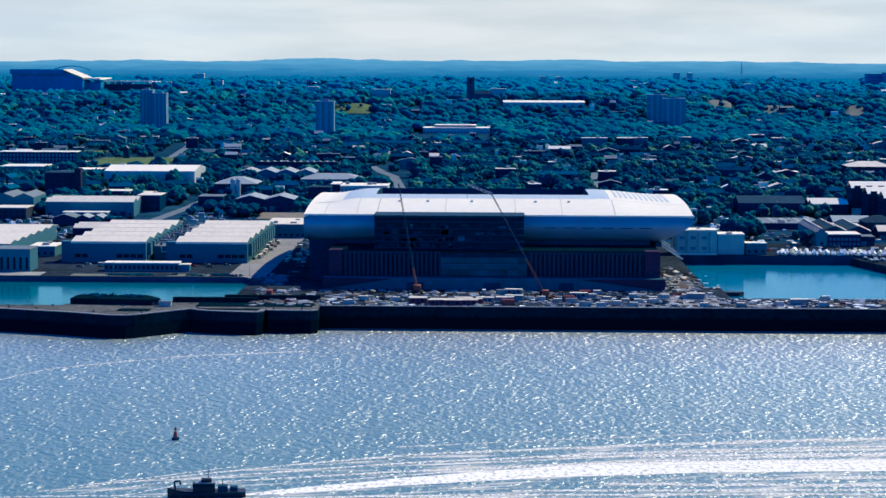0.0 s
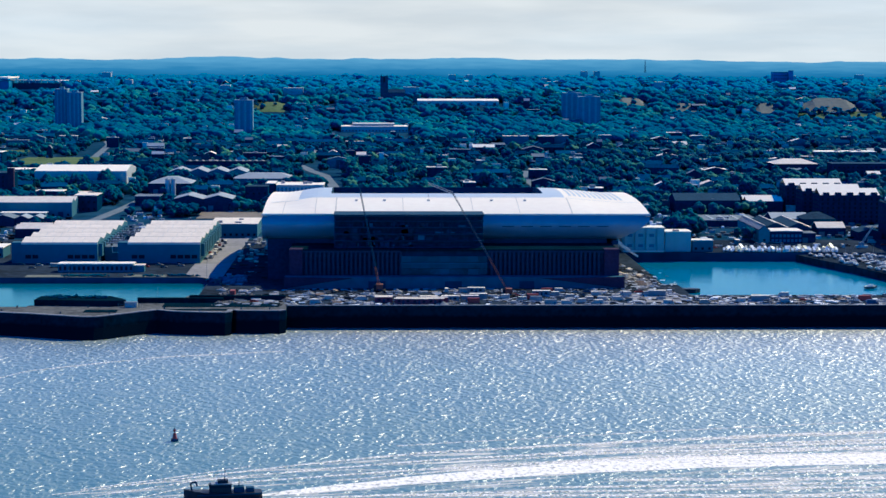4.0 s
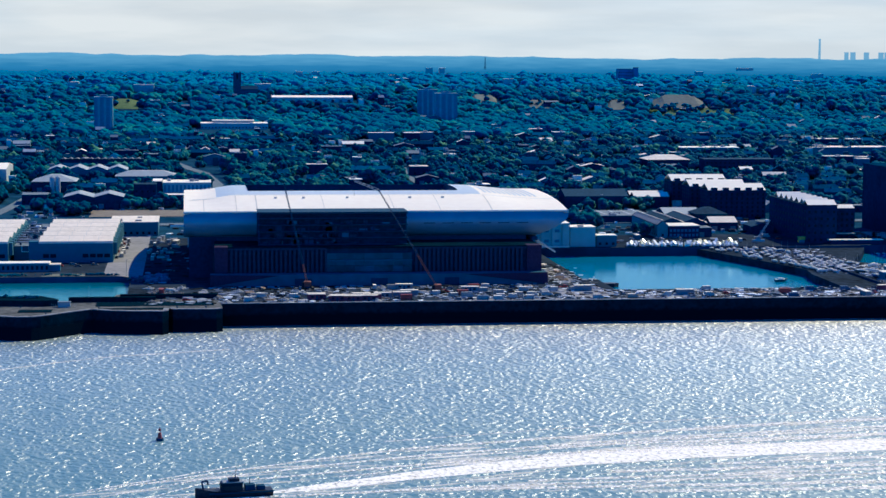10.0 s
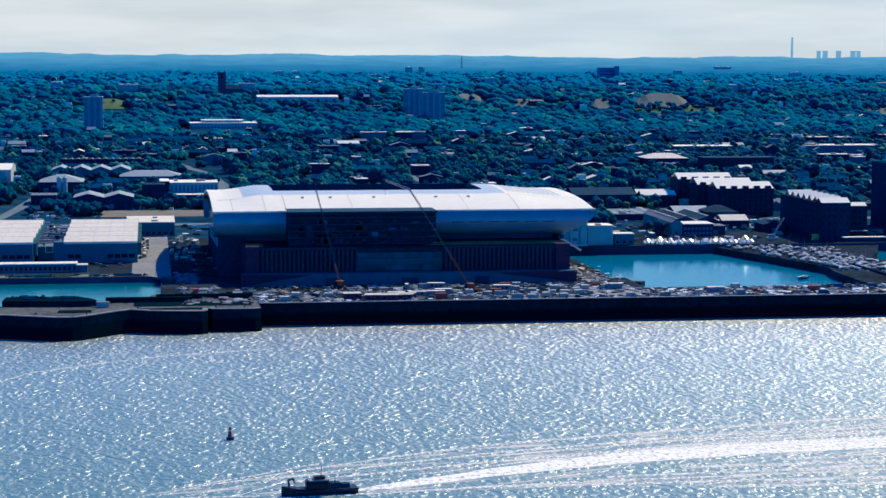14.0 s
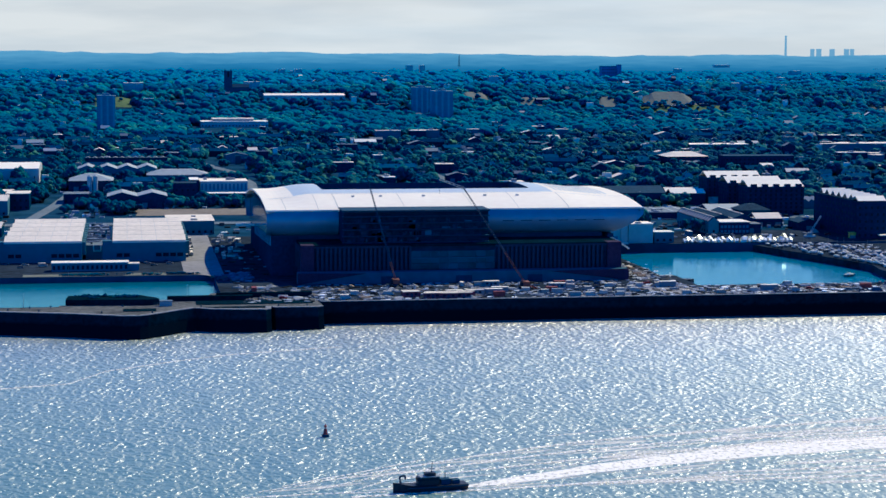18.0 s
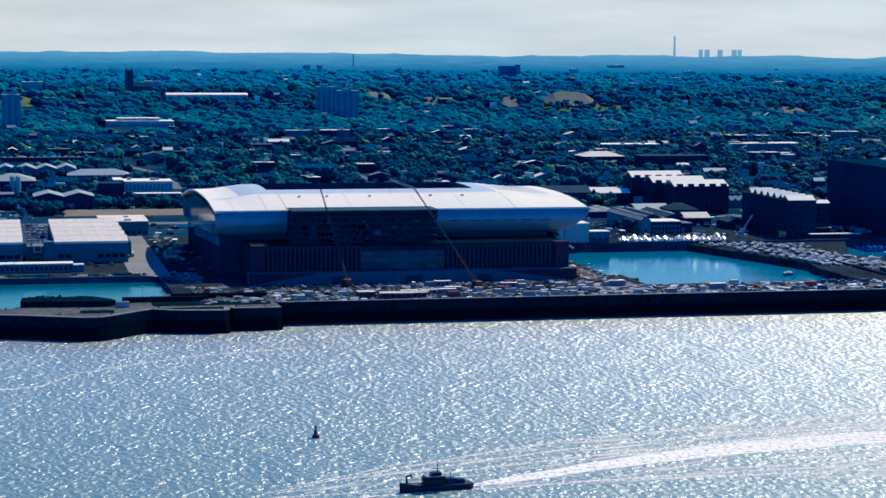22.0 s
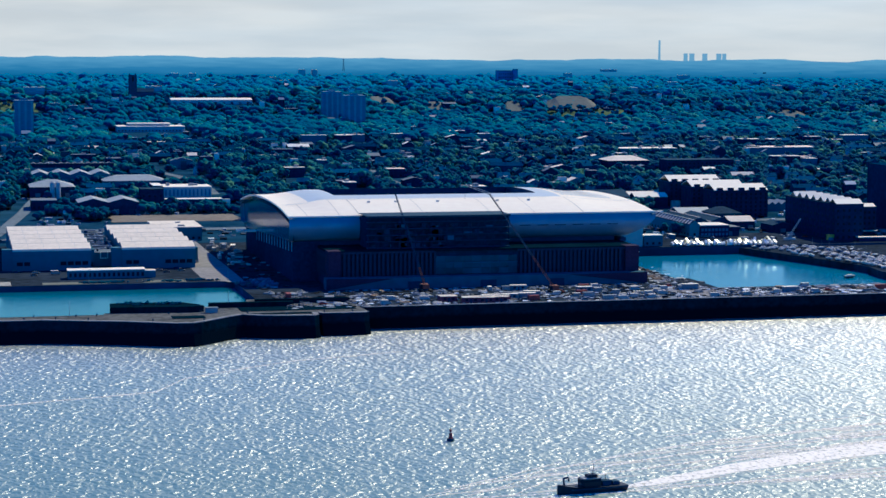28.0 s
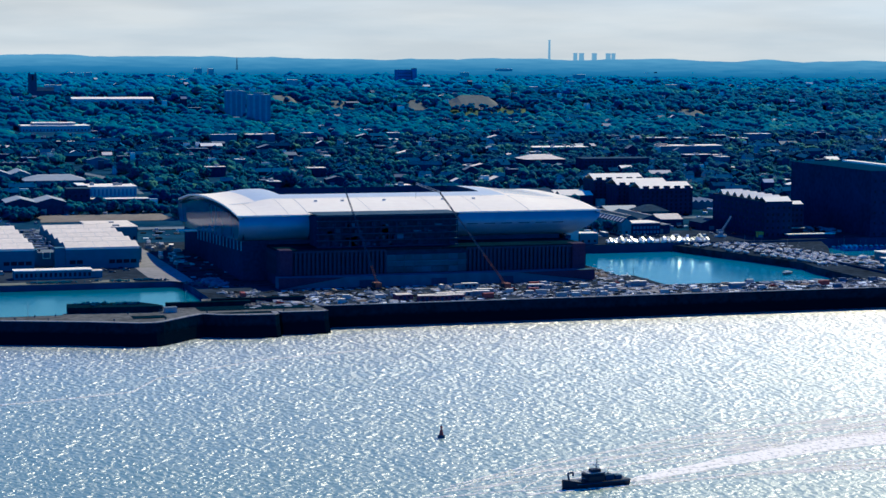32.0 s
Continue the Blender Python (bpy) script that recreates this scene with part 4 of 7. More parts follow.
shed(-432, -360, 824, 846, 16, wallm=BRICK2, roofm=ROOFW, label="long brown brick mill with rows of windows", cat="mill", name="brick_mill", rows=4, cols=22, win=(1.8, 2.4), pane=PALEG)
shed(-414, -375, 756, 790, 9, roofm=ROOFW, label="low works with a white flat roof", doors=4)
shed(-372, -324, 774, 800, 5, roofm=ROOFW, label="low store with a white flat roof", doors=5)
shed(-205, -186, 538, 560, 7, wallm=BRICK2, roofm=GREYR, label="dark brick workshop with grey roof", rows=1, cols=5)
shed(-172, -127, 506, 540, 9, "gable", 3, wallm=BRICK2, roofm=BLUER, n=2, along="y", label="twin-gabled brick workshop with pale roofs", doors=4)
shed(-203, -168, 612, 650, 9, "hip", 4.5, roofm=BLUER, wallm=BRICK2, label="wide store with a pale blue hipped roof near the road", doors=3)
silo = thing("storage_silo", "pair of pale upright storage silos beside the stores", "silo", pose(-184, 601, ground_z(-184, 601)))
for dx in (-2.2, 2.2):
    tank = part("tank", Shape().tube((dx, 0, 0), (dx, 0, 13.5), 2.0, 2.0, 14), WHITEW, silo, "pale steel tank")
    part("cap", Shape().tube((dx, 0, 13.5), (dx, 0, 14.6), 2.0, 0.4, 14), BLUER, tank)
shed(-121, -103.5, 556, 574, 12.5, wallm=BRICK2, roofm=SLATE, label="tall dark brick store by the road", rows=2, cols=4)
shed(-101, -57, 562, 574, 3.6, wallm=BRICK2, roofm=ROOFW, label="long low unit with a bright white roof", doors=6)
OCC.append((-118, -52, 540, 600))
shed(-199, -131, 728, 765, 8, "gable", 3.2, roofm=BLUER, n=4, along="y", label="row of four pale blue gabled sheds", doors=8)
depot = shed(-194, -120, 834, 848, 8, wallm=BRICK2, roofm=SLATE, label="long dark depot with a row of small pale roof bays", rows=1, cols=20)
for j in range(12):
    part("roof_bay", Shape().gable(-36.5 + 6.1 * j, -32.5 + 6.1 * j, -7, 6.5, 8.5, 0.9, "y", 0.0), GREYR, depot, "pale roof bay")
shed(-140, -88, 690, 722, 6.0, "hip", 4.0, roofm=BLUER, label="low shed with a wide pale blue roof", doors=4)
shed(-99, -61, 598, 632, 9, wallm=WHITEW, roofm=ROOFW, label="white flat-roofed industrial block with tall windows", plant=3, pale=12)
shed(-107, -100, 600, 630, 10, wallm=BRICK2, roofm=ROOFW, label="white-roofed stair block beside the industrial block")
shed(-131, -99, 347, 396, 9, roofm=SHEDR, label="grey store with a pale flat roof behind the road", rows=1, cols=8, plant=3)
RANGES = [(294, 338, 506, 530, 19.5, "rear"), (299.5, 343.5, 470, 494, 19.5, "middle"), (305, 349, 436, 460, 20.5, "front")]
# right-hand bank
pump = shed(138, 165, 252, 268, 15, wallm=WHITEW, roofm=ROOFW, label="white boxy dockside pumping building", cat="building", name="dockside_building", plant=3)
for k in range(4):
    part("buttress", Shape().box(-12.5 + 7 * k, -11.8 + 7 * k, -8.6, -7.9, 0, 14.2), BLUER, pump, "pale wall rib")
for z in (3.0, 9.6):
    for k in range(3):
        o = part("window", window_mesh(3.0, 1.8, PALEG), PALEG, pump)
        o.location = (-8.6 + 7 * k, -8, z)
part("quay_step", Shape().box(-13, 13, -11.5, -8.7, 0, 0.9), ROOFW, pump, "white loading step")
shed(165.5, 182, 252, 268, 12.5, wallm=WHITEW, roofm=ROOFW, label="white boxy store on the dockside", cat="building", name="dockside_building", plant=1)
shed(183, 196, 252, 262, 7, wallm=SHEDW, roofm=ROOFW, label="low blue-grey dock cabin", cat="hut", name="dock_cabin", rows=1, cols=3)
old_shed = shed(236, 243.3, 307, 386, 8.6, "gable", 3.0, wallm=PALEW, roofm=SLATE, label="old dock shed with pale side wall and roof lights", cat="warehouse", name="dock_shed", along="y", left=True, rows=1, cols=1)
for k in range(13):
    y = -37 + 5.9 * k
    part("roof_light", Shape().face((-3.5, y, 9.05), (-0.5, y, 11.6), (-0.5, y + 2.6, 11.6), (-3.5, y + 2.6, 9.05)).face((-3.5, y, 8.95), (-3.5, y + 2.6, 8.95), (-0.5, y + 2.6, 11.5), (-0.5, y, 11.5)), SHEDR, old_shed, "pale roof light")
part("ridge_cap", Shape().box(-0.35, 0.35, -39.5, 39.5, 11.75, 12.1), SHEDR, old_shed, "pale ridge capping")
twin = shed(243.6, 275, 328, 388, 8.6, "gable", 3.0, wallm=BRICK2, roofm=SLATE, label="twin-ridged dark dock shed with pale ridge caps and gutter", cat="warehouse", name="dock_shed", along="y", n=2)
for x in (-7.85, 7.85):
    part("ridge_cap", Shape().box(x - 0.4, x + 0.4, -30, 30, 11.75, 12.1), SHEDR, twin, "pale ridge capping")
part("gutter", Shape().box(15.3, 16.4, -30.2, 30.2, 8.3, 9.0), ROOFW, twin, "white eaves gutter")
part("gutter", Shape().box(-0.5, 0.5, -30.2, 30.2, 8.6, 9.1), SHEDR, twin, "pale valley gutter")
office = shed(243.6, 265, 306, 327.5, 8.0, wallm=BRICK2, roofm=ROOFW, label="brick office with a white flat roof beside the dock sheds", cat="office", name="office_block")
for z in (1.0, 4.2):
    for k in range(8):
        o = part("window", window_mesh(1.7, 1.8, PALEG), PALEG, office)
        o.location = (-9.2 + 2.6 * k, -10.75, z)
shed(265.5, 275, 312, 327.5, 6.0, wallm=BRICK2, roofm=GREYR, label="low lean-to store at the end of the dock sheds", cat="store", name="dock_shed", doors=2)
shed(262, 289, 396, 424, 8.5, "gable", 3.6, wallm=BRICK2, roofm=BLUER, label="broad shed with a pale grey roof", cat="warehouse", name="dock_shed")
shed(281, 304, 379, 402, 10.0, "hip", 4.0, wallm=BRICK2, roofm=SLATE, label="dark slate-roofed store with a hipped roof", cat="warehouse", name="dock_shed")
shed(286, 306, 358, 377, 5.6, "gable", 3.4, wallm=BRICK2, roofm=SHEDR, label="low store with a cream sheet roof", cat="warehouse", name="dock_shed", doors=3)
shed(308, 324, 330, 352, 5.0, "gable", 2.6, wallm=BRICK2, roofm=SLATE, label="small dark gabled dock store", cat="warehouse", name="dock_shed", along="y", doors=1)
shed(212, 258, 418, 464, 4.6, wallm=BRICK2, roofm=GREYR, label="wide low works roof with scattered roof lights", lights=5, plant=4)
shed(208, 258, 496, 530, 9.5, "gable", 4.5, wallm=BRICK2, roofm=SLATE, n=1, label="long dark brick works with a broad grey roof", plant=4)
shed(263, 291, 500, 530, 8.5, "gable", 3, wallm=BRICK2, roofm=ROOFW, label="brick shed with a bright pale roof", n=2)
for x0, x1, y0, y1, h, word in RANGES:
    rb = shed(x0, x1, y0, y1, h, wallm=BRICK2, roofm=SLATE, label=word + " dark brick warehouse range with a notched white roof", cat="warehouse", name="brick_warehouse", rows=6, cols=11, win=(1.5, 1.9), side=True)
    a, b = (x1 - x0) / 2, (y1 - y0) / 2
    part("roof_slope", Shape().gable(-a, a, -b, b, h + 0.6, 4.4, "x", 0.0), ROOFW, rb, "bright white roof slope")
    for k in range(5):
        xx = -a + 2 * a * (k + 0.3) / 5
        part("dormer", Shape().box(xx, xx + 4.2, -b - 0.4, -b + 2.2, h - 1.2, h + 2.4), BRICK2, rb, "dark brick hoist dormer")
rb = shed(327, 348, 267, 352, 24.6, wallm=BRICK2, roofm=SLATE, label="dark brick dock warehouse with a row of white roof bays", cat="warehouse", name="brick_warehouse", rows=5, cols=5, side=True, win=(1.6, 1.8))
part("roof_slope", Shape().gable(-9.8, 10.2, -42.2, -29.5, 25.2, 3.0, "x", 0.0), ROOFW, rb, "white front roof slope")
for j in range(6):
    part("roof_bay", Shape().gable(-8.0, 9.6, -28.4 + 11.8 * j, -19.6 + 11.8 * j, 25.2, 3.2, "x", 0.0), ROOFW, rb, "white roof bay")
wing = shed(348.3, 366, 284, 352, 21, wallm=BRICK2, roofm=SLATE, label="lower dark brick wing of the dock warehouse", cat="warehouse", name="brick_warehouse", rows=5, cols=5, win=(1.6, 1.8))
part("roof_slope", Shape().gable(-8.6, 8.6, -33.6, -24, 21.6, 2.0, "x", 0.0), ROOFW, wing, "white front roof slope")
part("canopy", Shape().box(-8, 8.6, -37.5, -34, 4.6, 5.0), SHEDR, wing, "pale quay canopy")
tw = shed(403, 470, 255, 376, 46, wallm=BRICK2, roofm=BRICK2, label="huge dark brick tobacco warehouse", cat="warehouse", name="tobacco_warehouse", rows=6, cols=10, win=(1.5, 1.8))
part("roof_light", Shape().box(1, 8, -40, 45, 46.5, 48.0), ROOFW, tw, "long white roof light")
shed(340, 376, 256, 261, 2.6, wallm=BRICK2, roofm=ROOFW, label="long low quay canopy with a white roof", cat="canopy", name="quay_canopy")
shed(354, 386, 470, 500, 5, "gable", 2, roofm=BLUER, n=6, along="y", label="low white sawtooth dock shed")
shed(346, 387, 814, 845, 9, "hip", 4, wallm=BRICK2, roofm=SHEDR, label="brick school hall with a bright hipped roof", cat="hall", name="hall", rows=1, cols=8)
shed(392, 459, 778, 800, 12, wallm=BRICK2, roofm=SLATE, label="long dark brick block behind warehouses", cat="building", name="brick_block", rows=3, cols=16)
shed(428, 492, 1018, 1045, 7, roofm=ROOFW, label="long low depot with bright white roof", doors=6, plant=4)
shed(579, 654, 1028, 1045, 6, roofm=ROOFW, label="long low white-roofed depot", doors=6)
shed(323, 334, 268, 272, 3.4, wallm=YELLOW, roofm=YELLOW, label="yellow dockside cabin row", cat="cabin", name="site_cabin", doors=3)
OCC.append((-80, 24, 1330, 1503))
OCC.append((30, 160, 1808, 1840))
lw = shed(-64, 20, 1503, 1545, 7, wallm=WHITEW, roofm=ROOFW, label="long low school with a dazzling white roof", cat="school", name="school", rows=1, cols=20)
part("upper_storey", Shape().box(-27, 24, -10, 12, 7.4, 10.2), BLUER, lw)
part("upper_roof", Shape().box(-28, 25, -11, 13, 10.2, 10.8), ROOFW, lw)
shed(38, 154, 1840, 1870, 6.5, "gable", 2.5, roofm=ROOFW, wallm=WHITEW, label="long pale-roofed school block", cat="school", name="school", doors=10)


def tower_block(x, y, w, d, top, strips, label):
    g = ground_z(x, y)
    h = top - g
    ob = thing("tower_block", label, "tower block", pose(x, y, g), group="tower blocks")
    OCC.append((x - w / 2, x + w / 2, y - 55, y + d / 2))
    part("wall", Shape().box(-w / 2, w / 2, -d / 2, d / 2, -3, h), TOWERC, ob)
    part("roof_room", Shape().box(-w / 5, w / 5, -d / 5, d / 5, h, h + 3), TOWERC, ob)
    part("parapet", Shape().box(-w / 2 - 0.3, w / 2 + 0.3, -d / 2 - 0.3, d / 2 + 0.3, h - 0.5, h + 0.6), RIBC, ob)
    for k in range(strips):
        x0 = -w / 2 + w * (k + 0.5) / strips
        if k % 2:
            part("balcony_rib", Shape().box(x0 - w / strips * 0.3, x0 + w / strips * 0.3, -d / 2 - 0.9, -d / 2, 2, h - 1), RIBC, ob, "pale vertical rib of balconies")
        else:
            for f in range(int(h / 2.9)):
                o = part("window", window_mesh(w / strips * 0.7, 1.5, PALEG), PALEG, ob)
                o.location = (x0, -d / 2, 1.5 + 2.9 * f)
    return ob


tower_block(-421, 1560, 16, 18, 86, 7, "grey concrete tower block with pale vertical ribs")
tower_block(-403, 1550, 18, 18, 82, 7, "grey concrete tower block with pale vertical ribs")
tower_block(-180, 1420, 22, 18, 76, 6, "slim dark tower block above the trees")
tower_block(247, 1725, 26, 18, 79, 7, "blue-grey tower block with pale vertical ribs")
tower_block(262, 1640, 29, 18, 76, 7, "blue-grey tower block with pale vertical ribs")
OCC.append((-20, 26, 1880, 1925))
# distance haze put into the colour of the far stands and hospital
HAZYM = mat("haze_blue_walls", (0.044, 0.185, 0.360), 0.7, vary=0.3, scale=0.1, spec=0.05)
# dark blue tone for the church stone
SANDSTONE = mat("dark_blue_sandstone", (0.022, 0.075, 0.135), 0.9, vary=0.3, scale=0.4, spec=0.05)
church = thing("church_tower", "dark sandstone church tower rising from trees", "church", pose(-9, 1912, ground_z(-9, 1912)))
part("tower", Shape().box(-5.6, 5.6, -5.6, 5.6, -2, 36), SANDSTONE, church)
for sx in (-4.2, 4.2):
    for sy in (-4.2, 4.2):
        part("pinnacle", Shape().tube((sx, sy, 36), (sx, sy, 38.5), 0.8, 0.1, 6), SANDSTONE, church)
part("nave", Shape().box(4.8, 30, -6, 6, -2, 12), SANDSTONE, church)
part("nave_roof", Shape().gable(4.8, 30, -6, 6, 12, 5, "x"), SLATE, church)
part("belfry_opening", Shape().box(-1.2, 1.2, -5.75, -5.5, 27, 34), GLASS, church)
shed(622, 652, 2218, 2235, 24, wallm=HAZYM, roofm=SLATE, label="dark brick hospital block on the skyline", cat="building", name="brick_block", rows=4, cols=8)
shed(646, 653, 2208, 2216, 26.5, wallm=HAZYM, roofm=SLATE, label="dark brick stair tower on the skyline", cat="tower", name="stair_tower")
# old football ground on the ridge
G2 = ground_z(-640, 2130)
old = thing("old_football_ground", "dark old football stadium with raked stands on the ridge", "stadium", pose(-656, 2130, G2))
OCC.append((-735, -585, 1990, 2220))
OCC.append((-585, -500, 2040, 2140))
part("main_stand", Shape().box(-66, 12, -50, 10, -2, 26), HAZYM, old, "huge dark main stand")
part("main_roof", Shape().box(-68, 14, -54, 20, 26, 33), HAZYM, old)
part("sloping_end", Shape().face((12, -50, -2), (44, -50, -2), (44, -50, 19), (12, -50, 31)).face((44, -50, -2), (44, 8, -2), (44, 8, 19), (44, -50, 19)), HAZYM, old)
part("end_roof", Shape().face((14, -52, 33), (46, -52, 20), (46, 18, 20), (14, 18, 33)).face((14, 18, 31.4), (46, 18, 18.4), (46, -52, 18.4), (14, -52, 31.4)), SHEDR, old, "pale sloping end roof")
part("side_stand", Shape().box(44, 68, -30, 60, -2, 13), HAZYM, old)
part("side_roof", Shape().box(46, 68, -34, 60, 17, 19.4), ROOFW, old, "white side roof")
arc = Shape()
pts = [(-14 + 60 * i / 14, 0, 32 + 6 * math.sin(math.pi * i / 14)) for i in range(15)]
for a, b in zip(pts, pts[1:]):
    arc.tube(a, b, 0.8, 0.8, 5)
part("roof_arch", arc, HAZYM, old, "slender arch over the main roof")
low = thing("low_stand", "low pale stand with white roof posts", "stand", pose(-552, 2140, ground_z(-552, 2140)))
part("stand_wall", Shape().box(-38, 38, -8, 8, -2, 9), DARKM, low)
part("stand_roof", Shape().box(-39, 39, -9, 9, 13, 14.2), SHEDR, low)
for i in range(9):
    part("post", Shape().box(-38 + 9.3 * i, -37 + 9.3 * i, -9, -8, 9, 16), ROOFW, low, "white roof post")

# bright flat roofs that stand out between the trees
for x0, x1, y, h in ((344, 356, 2560, 21), (368, 378, 2560, 21), (930, 960, 2600, 22), (820, 834, 2480, 17), (1010, 1030, 2400, 16), (-500, -484, 2500, 17), (104, 116, 2440, 16), (133, 145, 2440, 16), (700, 707, 2440, 15),
                     (20, 44, 2015, 12), (-160, -130, 1990, 11), (-260, -244, 2060, 11), (420, 436, 2150, 12), (780, 792, 2000, 11), (-420, -408, 2180, 12), (250, 262, 2300, 13), (900, 915, 2150, 12), (1040, 1058, 2050, 11)):
    shed(x0, x1, y, y + 12, h, roofm=ROOFW, wallm=WHITEW, label="white-roofed building standing out on the far hillside", cat="building", name="hillside_building")
    OCC.append((x0 - 4, x1 + 4, y - 60, y))
for x0, x1, y in ((166, 199, 1257), (344, 358, 1291), (620, 643, 1152), (654, 669, 1150), (727, 745, 1209), (726, 743, 1144), (783, 815, 1227), (558, 633, 981), (528, 557, 846), (550, 561, 813), (124, 153, 1250), (164, 182, 1247), (236, 251, 1286), (326, 344, 1359), (26, 44, 765), (53, 63, 625), (152, 163, 582), (260, 284, 2259)):
    shed(x0, x1, y, y + random.uniform(9, 15), 8.6, roofm=random.choice((ROOFW, ROOFW, SHEDR)), wallm=random.choice((BRICK2, SHEDW)), label="low building with a bright sunlit roof among trees", cat="building", name="low_building", plant=1)
    OCC.append((x0 - 2, x1 + 2, y - 55, y))
YARDS = ((318, 336, 84, 92, 4), (330, 345, 108, 120, 5), (306, 316, 58, 66, 4), (328, 345, 44, 54, 5))
for x0, x1, y0, y1, h in YARDS:
    shed(x0, x1, y0, y1, h, roofm=ROOFW, wallm=SHEDW, label="small boatyard shed with a pale roof", cat="shed", name="boatyard_shed", z=Q, rows=1, cols=3)
# scattered pale-roofed buildings across the town
random.seed(21)
made = 0
while made < 270:
    y = random.uniform(440, 3200) if made > 70 else random.uniform(430, 1250)
    half = 0.235 * (y + 1000)
    x = random.uniform(-half - 0.02 * y, half + 0.55 * (y + 1000) * 0.55 - 120)
    w, d = random.uniform(9, 24), random.uniform(8, 14)
    if made > 170:
        y, w, d = random.uniform(520, 2300), random.uniform(5, 13), random.uniform(5, 9)
        x = random.uniform(-0.24 * (y + 1000), 0.52 * (y + 1000) - 240)
    if -270 < x < 430 and y < 620 or -270 < x < 30 and y < 860 or not free(x, y, max(w, d) * 0.6 + 4):
        continue
    h = random.uniform(4, 8) if made <= 170 else random.uniform(8, 11)
    k = random.random()
    wallm = random.choice((BRICK2, SHEDW, BRICK2, BRICK2))
    roofm = random.choice((ROOFW, SHEDR, GREYR, GREYR, BLUER))
    label = {ROOFW: "low building with a bright white roof", SHEDR: "low building with a pale sheet roof", GREYR: "low building with a grey sheet roof", BLUER: "low building with a pale blue roof"}[roofm]
    if k < 0.55:
        shed(x - w / 2, x + w / 2, y - d / 2, y + d / 2, h, roofm=roofm, wallm=wallm, label=label, cat="building", name="low_building", rows=1, cols=int(w / 6) if y < 800 else 0, plant=1)
    else:
        shed(x - w / 2, x + w / 2, y - d / 2, y + d / 2, h, "gable", random.uniform(2, 3.4), roofm=roofm, wallm=wallm, label=label, cat="building", name="low_building", n=1 if w < 30 else 2, along=random.choice("xy"), doors=2 if y < 1400 else 0)
    made += 1
# ---- roads and fields ----
def strip(name, points, width, material, label, cat, lift=0.12):
    """A ribbon laid over the ground along a line of points."""
    s = Shape()
    fine = []
    for (ax, ay), (bx, by) in zip(points, points[1:]):
        n = max(2, int(math.hypot(bx - ax, by - ay) / 8))
        fine += [(ax + (bx - ax) * i / n, ay + (by - ay) * i / n) for i in range(n)]
    fine.append(points[-1])
    for i, (x, y) in enumerate(fine):
        p, q = fine[max(0, i - 1)], fine[min(len(fine) - 1, i + 1)]
        d = Vector((q[0] - p[0], q[1] - p[1], 0)).normalized()
        for side in (-1, 1):
            sx, sy = x - d.y * width / 2 * side, y + d.x * width / 2 * side
            s.v.append((sx, sy, max(ground_z(sx, sy), ground_z(x, y)) + lift))
    for i in range(len(fine) - 1):
        a = 2 * i
        s.f.append((a, a + 2, a + 3, a + 1)[::-1])
    return solid(name, s, material, label, cat, kind="structure")


ROADS = [([(-55, 628), (-54, 673), (-60, 732), (-65, 786), (-79, 834), (-92, 900)], 9), ([(-283, 860), (-300, 960), (-318, 1235), (-330, 1300)], 7.5),
         ([(-235, 400), (-212, 520), (-200, 600)], 9), ([(-700, 420), (700, 420)], 14), ([(118, 640), (112, 760), (118, 830)], 7)]
for pts, w in ROADS:
    strip("road", pts, w, ASPHALT, "pale worn asphalt road running inland", "road")
    for (ax, ay), (bx, by) in zip(pts, pts[1:]):
        OCC.append((min(ax, bx) - w / 2, max(ax, bx) + w / 2, min(ay, by), max(ay, by)))
        if ax == bx or by > ay:
            # keep the view along the road open
            OCC.append((min(ax, bx) - w * 0.7, max(ax, bx) + w * 0.7, min(ay, by) - 25, max(ay, by)))
GRASS = mat("sunlit_grass", (0.080, 0.140, 0.060), 0.95, vary=0.3, scale=0.3, spec=0.0, second=(0.135, 0.170, 0.080))
STRAW = mat("dry_straw_field", (0.185, 0.195, 0.165), 0.95, spec=0.0, vary=0.25, scale=0.2)
EARTH = mat("bare_tan_earth", (0.23, 0.205, 0.170), 0.95, spec=0.0, vary=0.3, scale=0.3)


def field(x0, x1, y0, y1, rise, material, label):
    """A patch of open ground that swells gently up from the land around it."""
    s = Shape()
    n = 12
    for j in range(n + 1):
        for i in range(n + 1):
            u, v = i / n, j / n
            x, y = x0 + (x1 - x0) * u, y0 + (y1 - y0) * v
            e = min(u, 1 - u, 0.25) * 4 * min(1, 4 * (1 - v))
            x += 6 * noise.noise((x / 30, y / 30, 5))
            s.v.append((x, y, ground_z(x, y) + 0.25 + rise * v * min(1.0, e + 0.3)))
    for j in range(n):
        for i in range(n):
            a = j * (n + 1) + i
            s.f.append((a, a + 1, a + n + 2, a + n + 1))
    OCC.append((x0, x1, y0 - 40, y1))
    return solid("field", s, material, label, "field", kind="structure")


field(-372, -292, 880, 1010, 1, GRASS, "bright green playing field")
field(-470, -385, 1050, 1120, 1, GRASS, "sunlit green park lawn")
field(-200, -150, 1780, 1860, 5, GRASS, "pale green sloping lawn")
field(588, 662, 1782, 1838, 17, STRAW, "dry straw-coloured hillside meadow")
field(560, 690, 1730, 1780, 5, GRASS, "olive green rough meadow")
field(515, 545, 1780, 1830, 10, STRAW, "small dry hillside field")
field(330, 365, 1840, 1890, 9, STRAW, "small dry hillside field")
field(398, 434, 1790, 1830, 8, STRAW, "small dry hillside field")
field(905, 960, 1720, 1760, 6, STRAW, "dry open slope")
field(-150, -56, 462, 498, 0.4, EARTH, "bare tan earth yard")

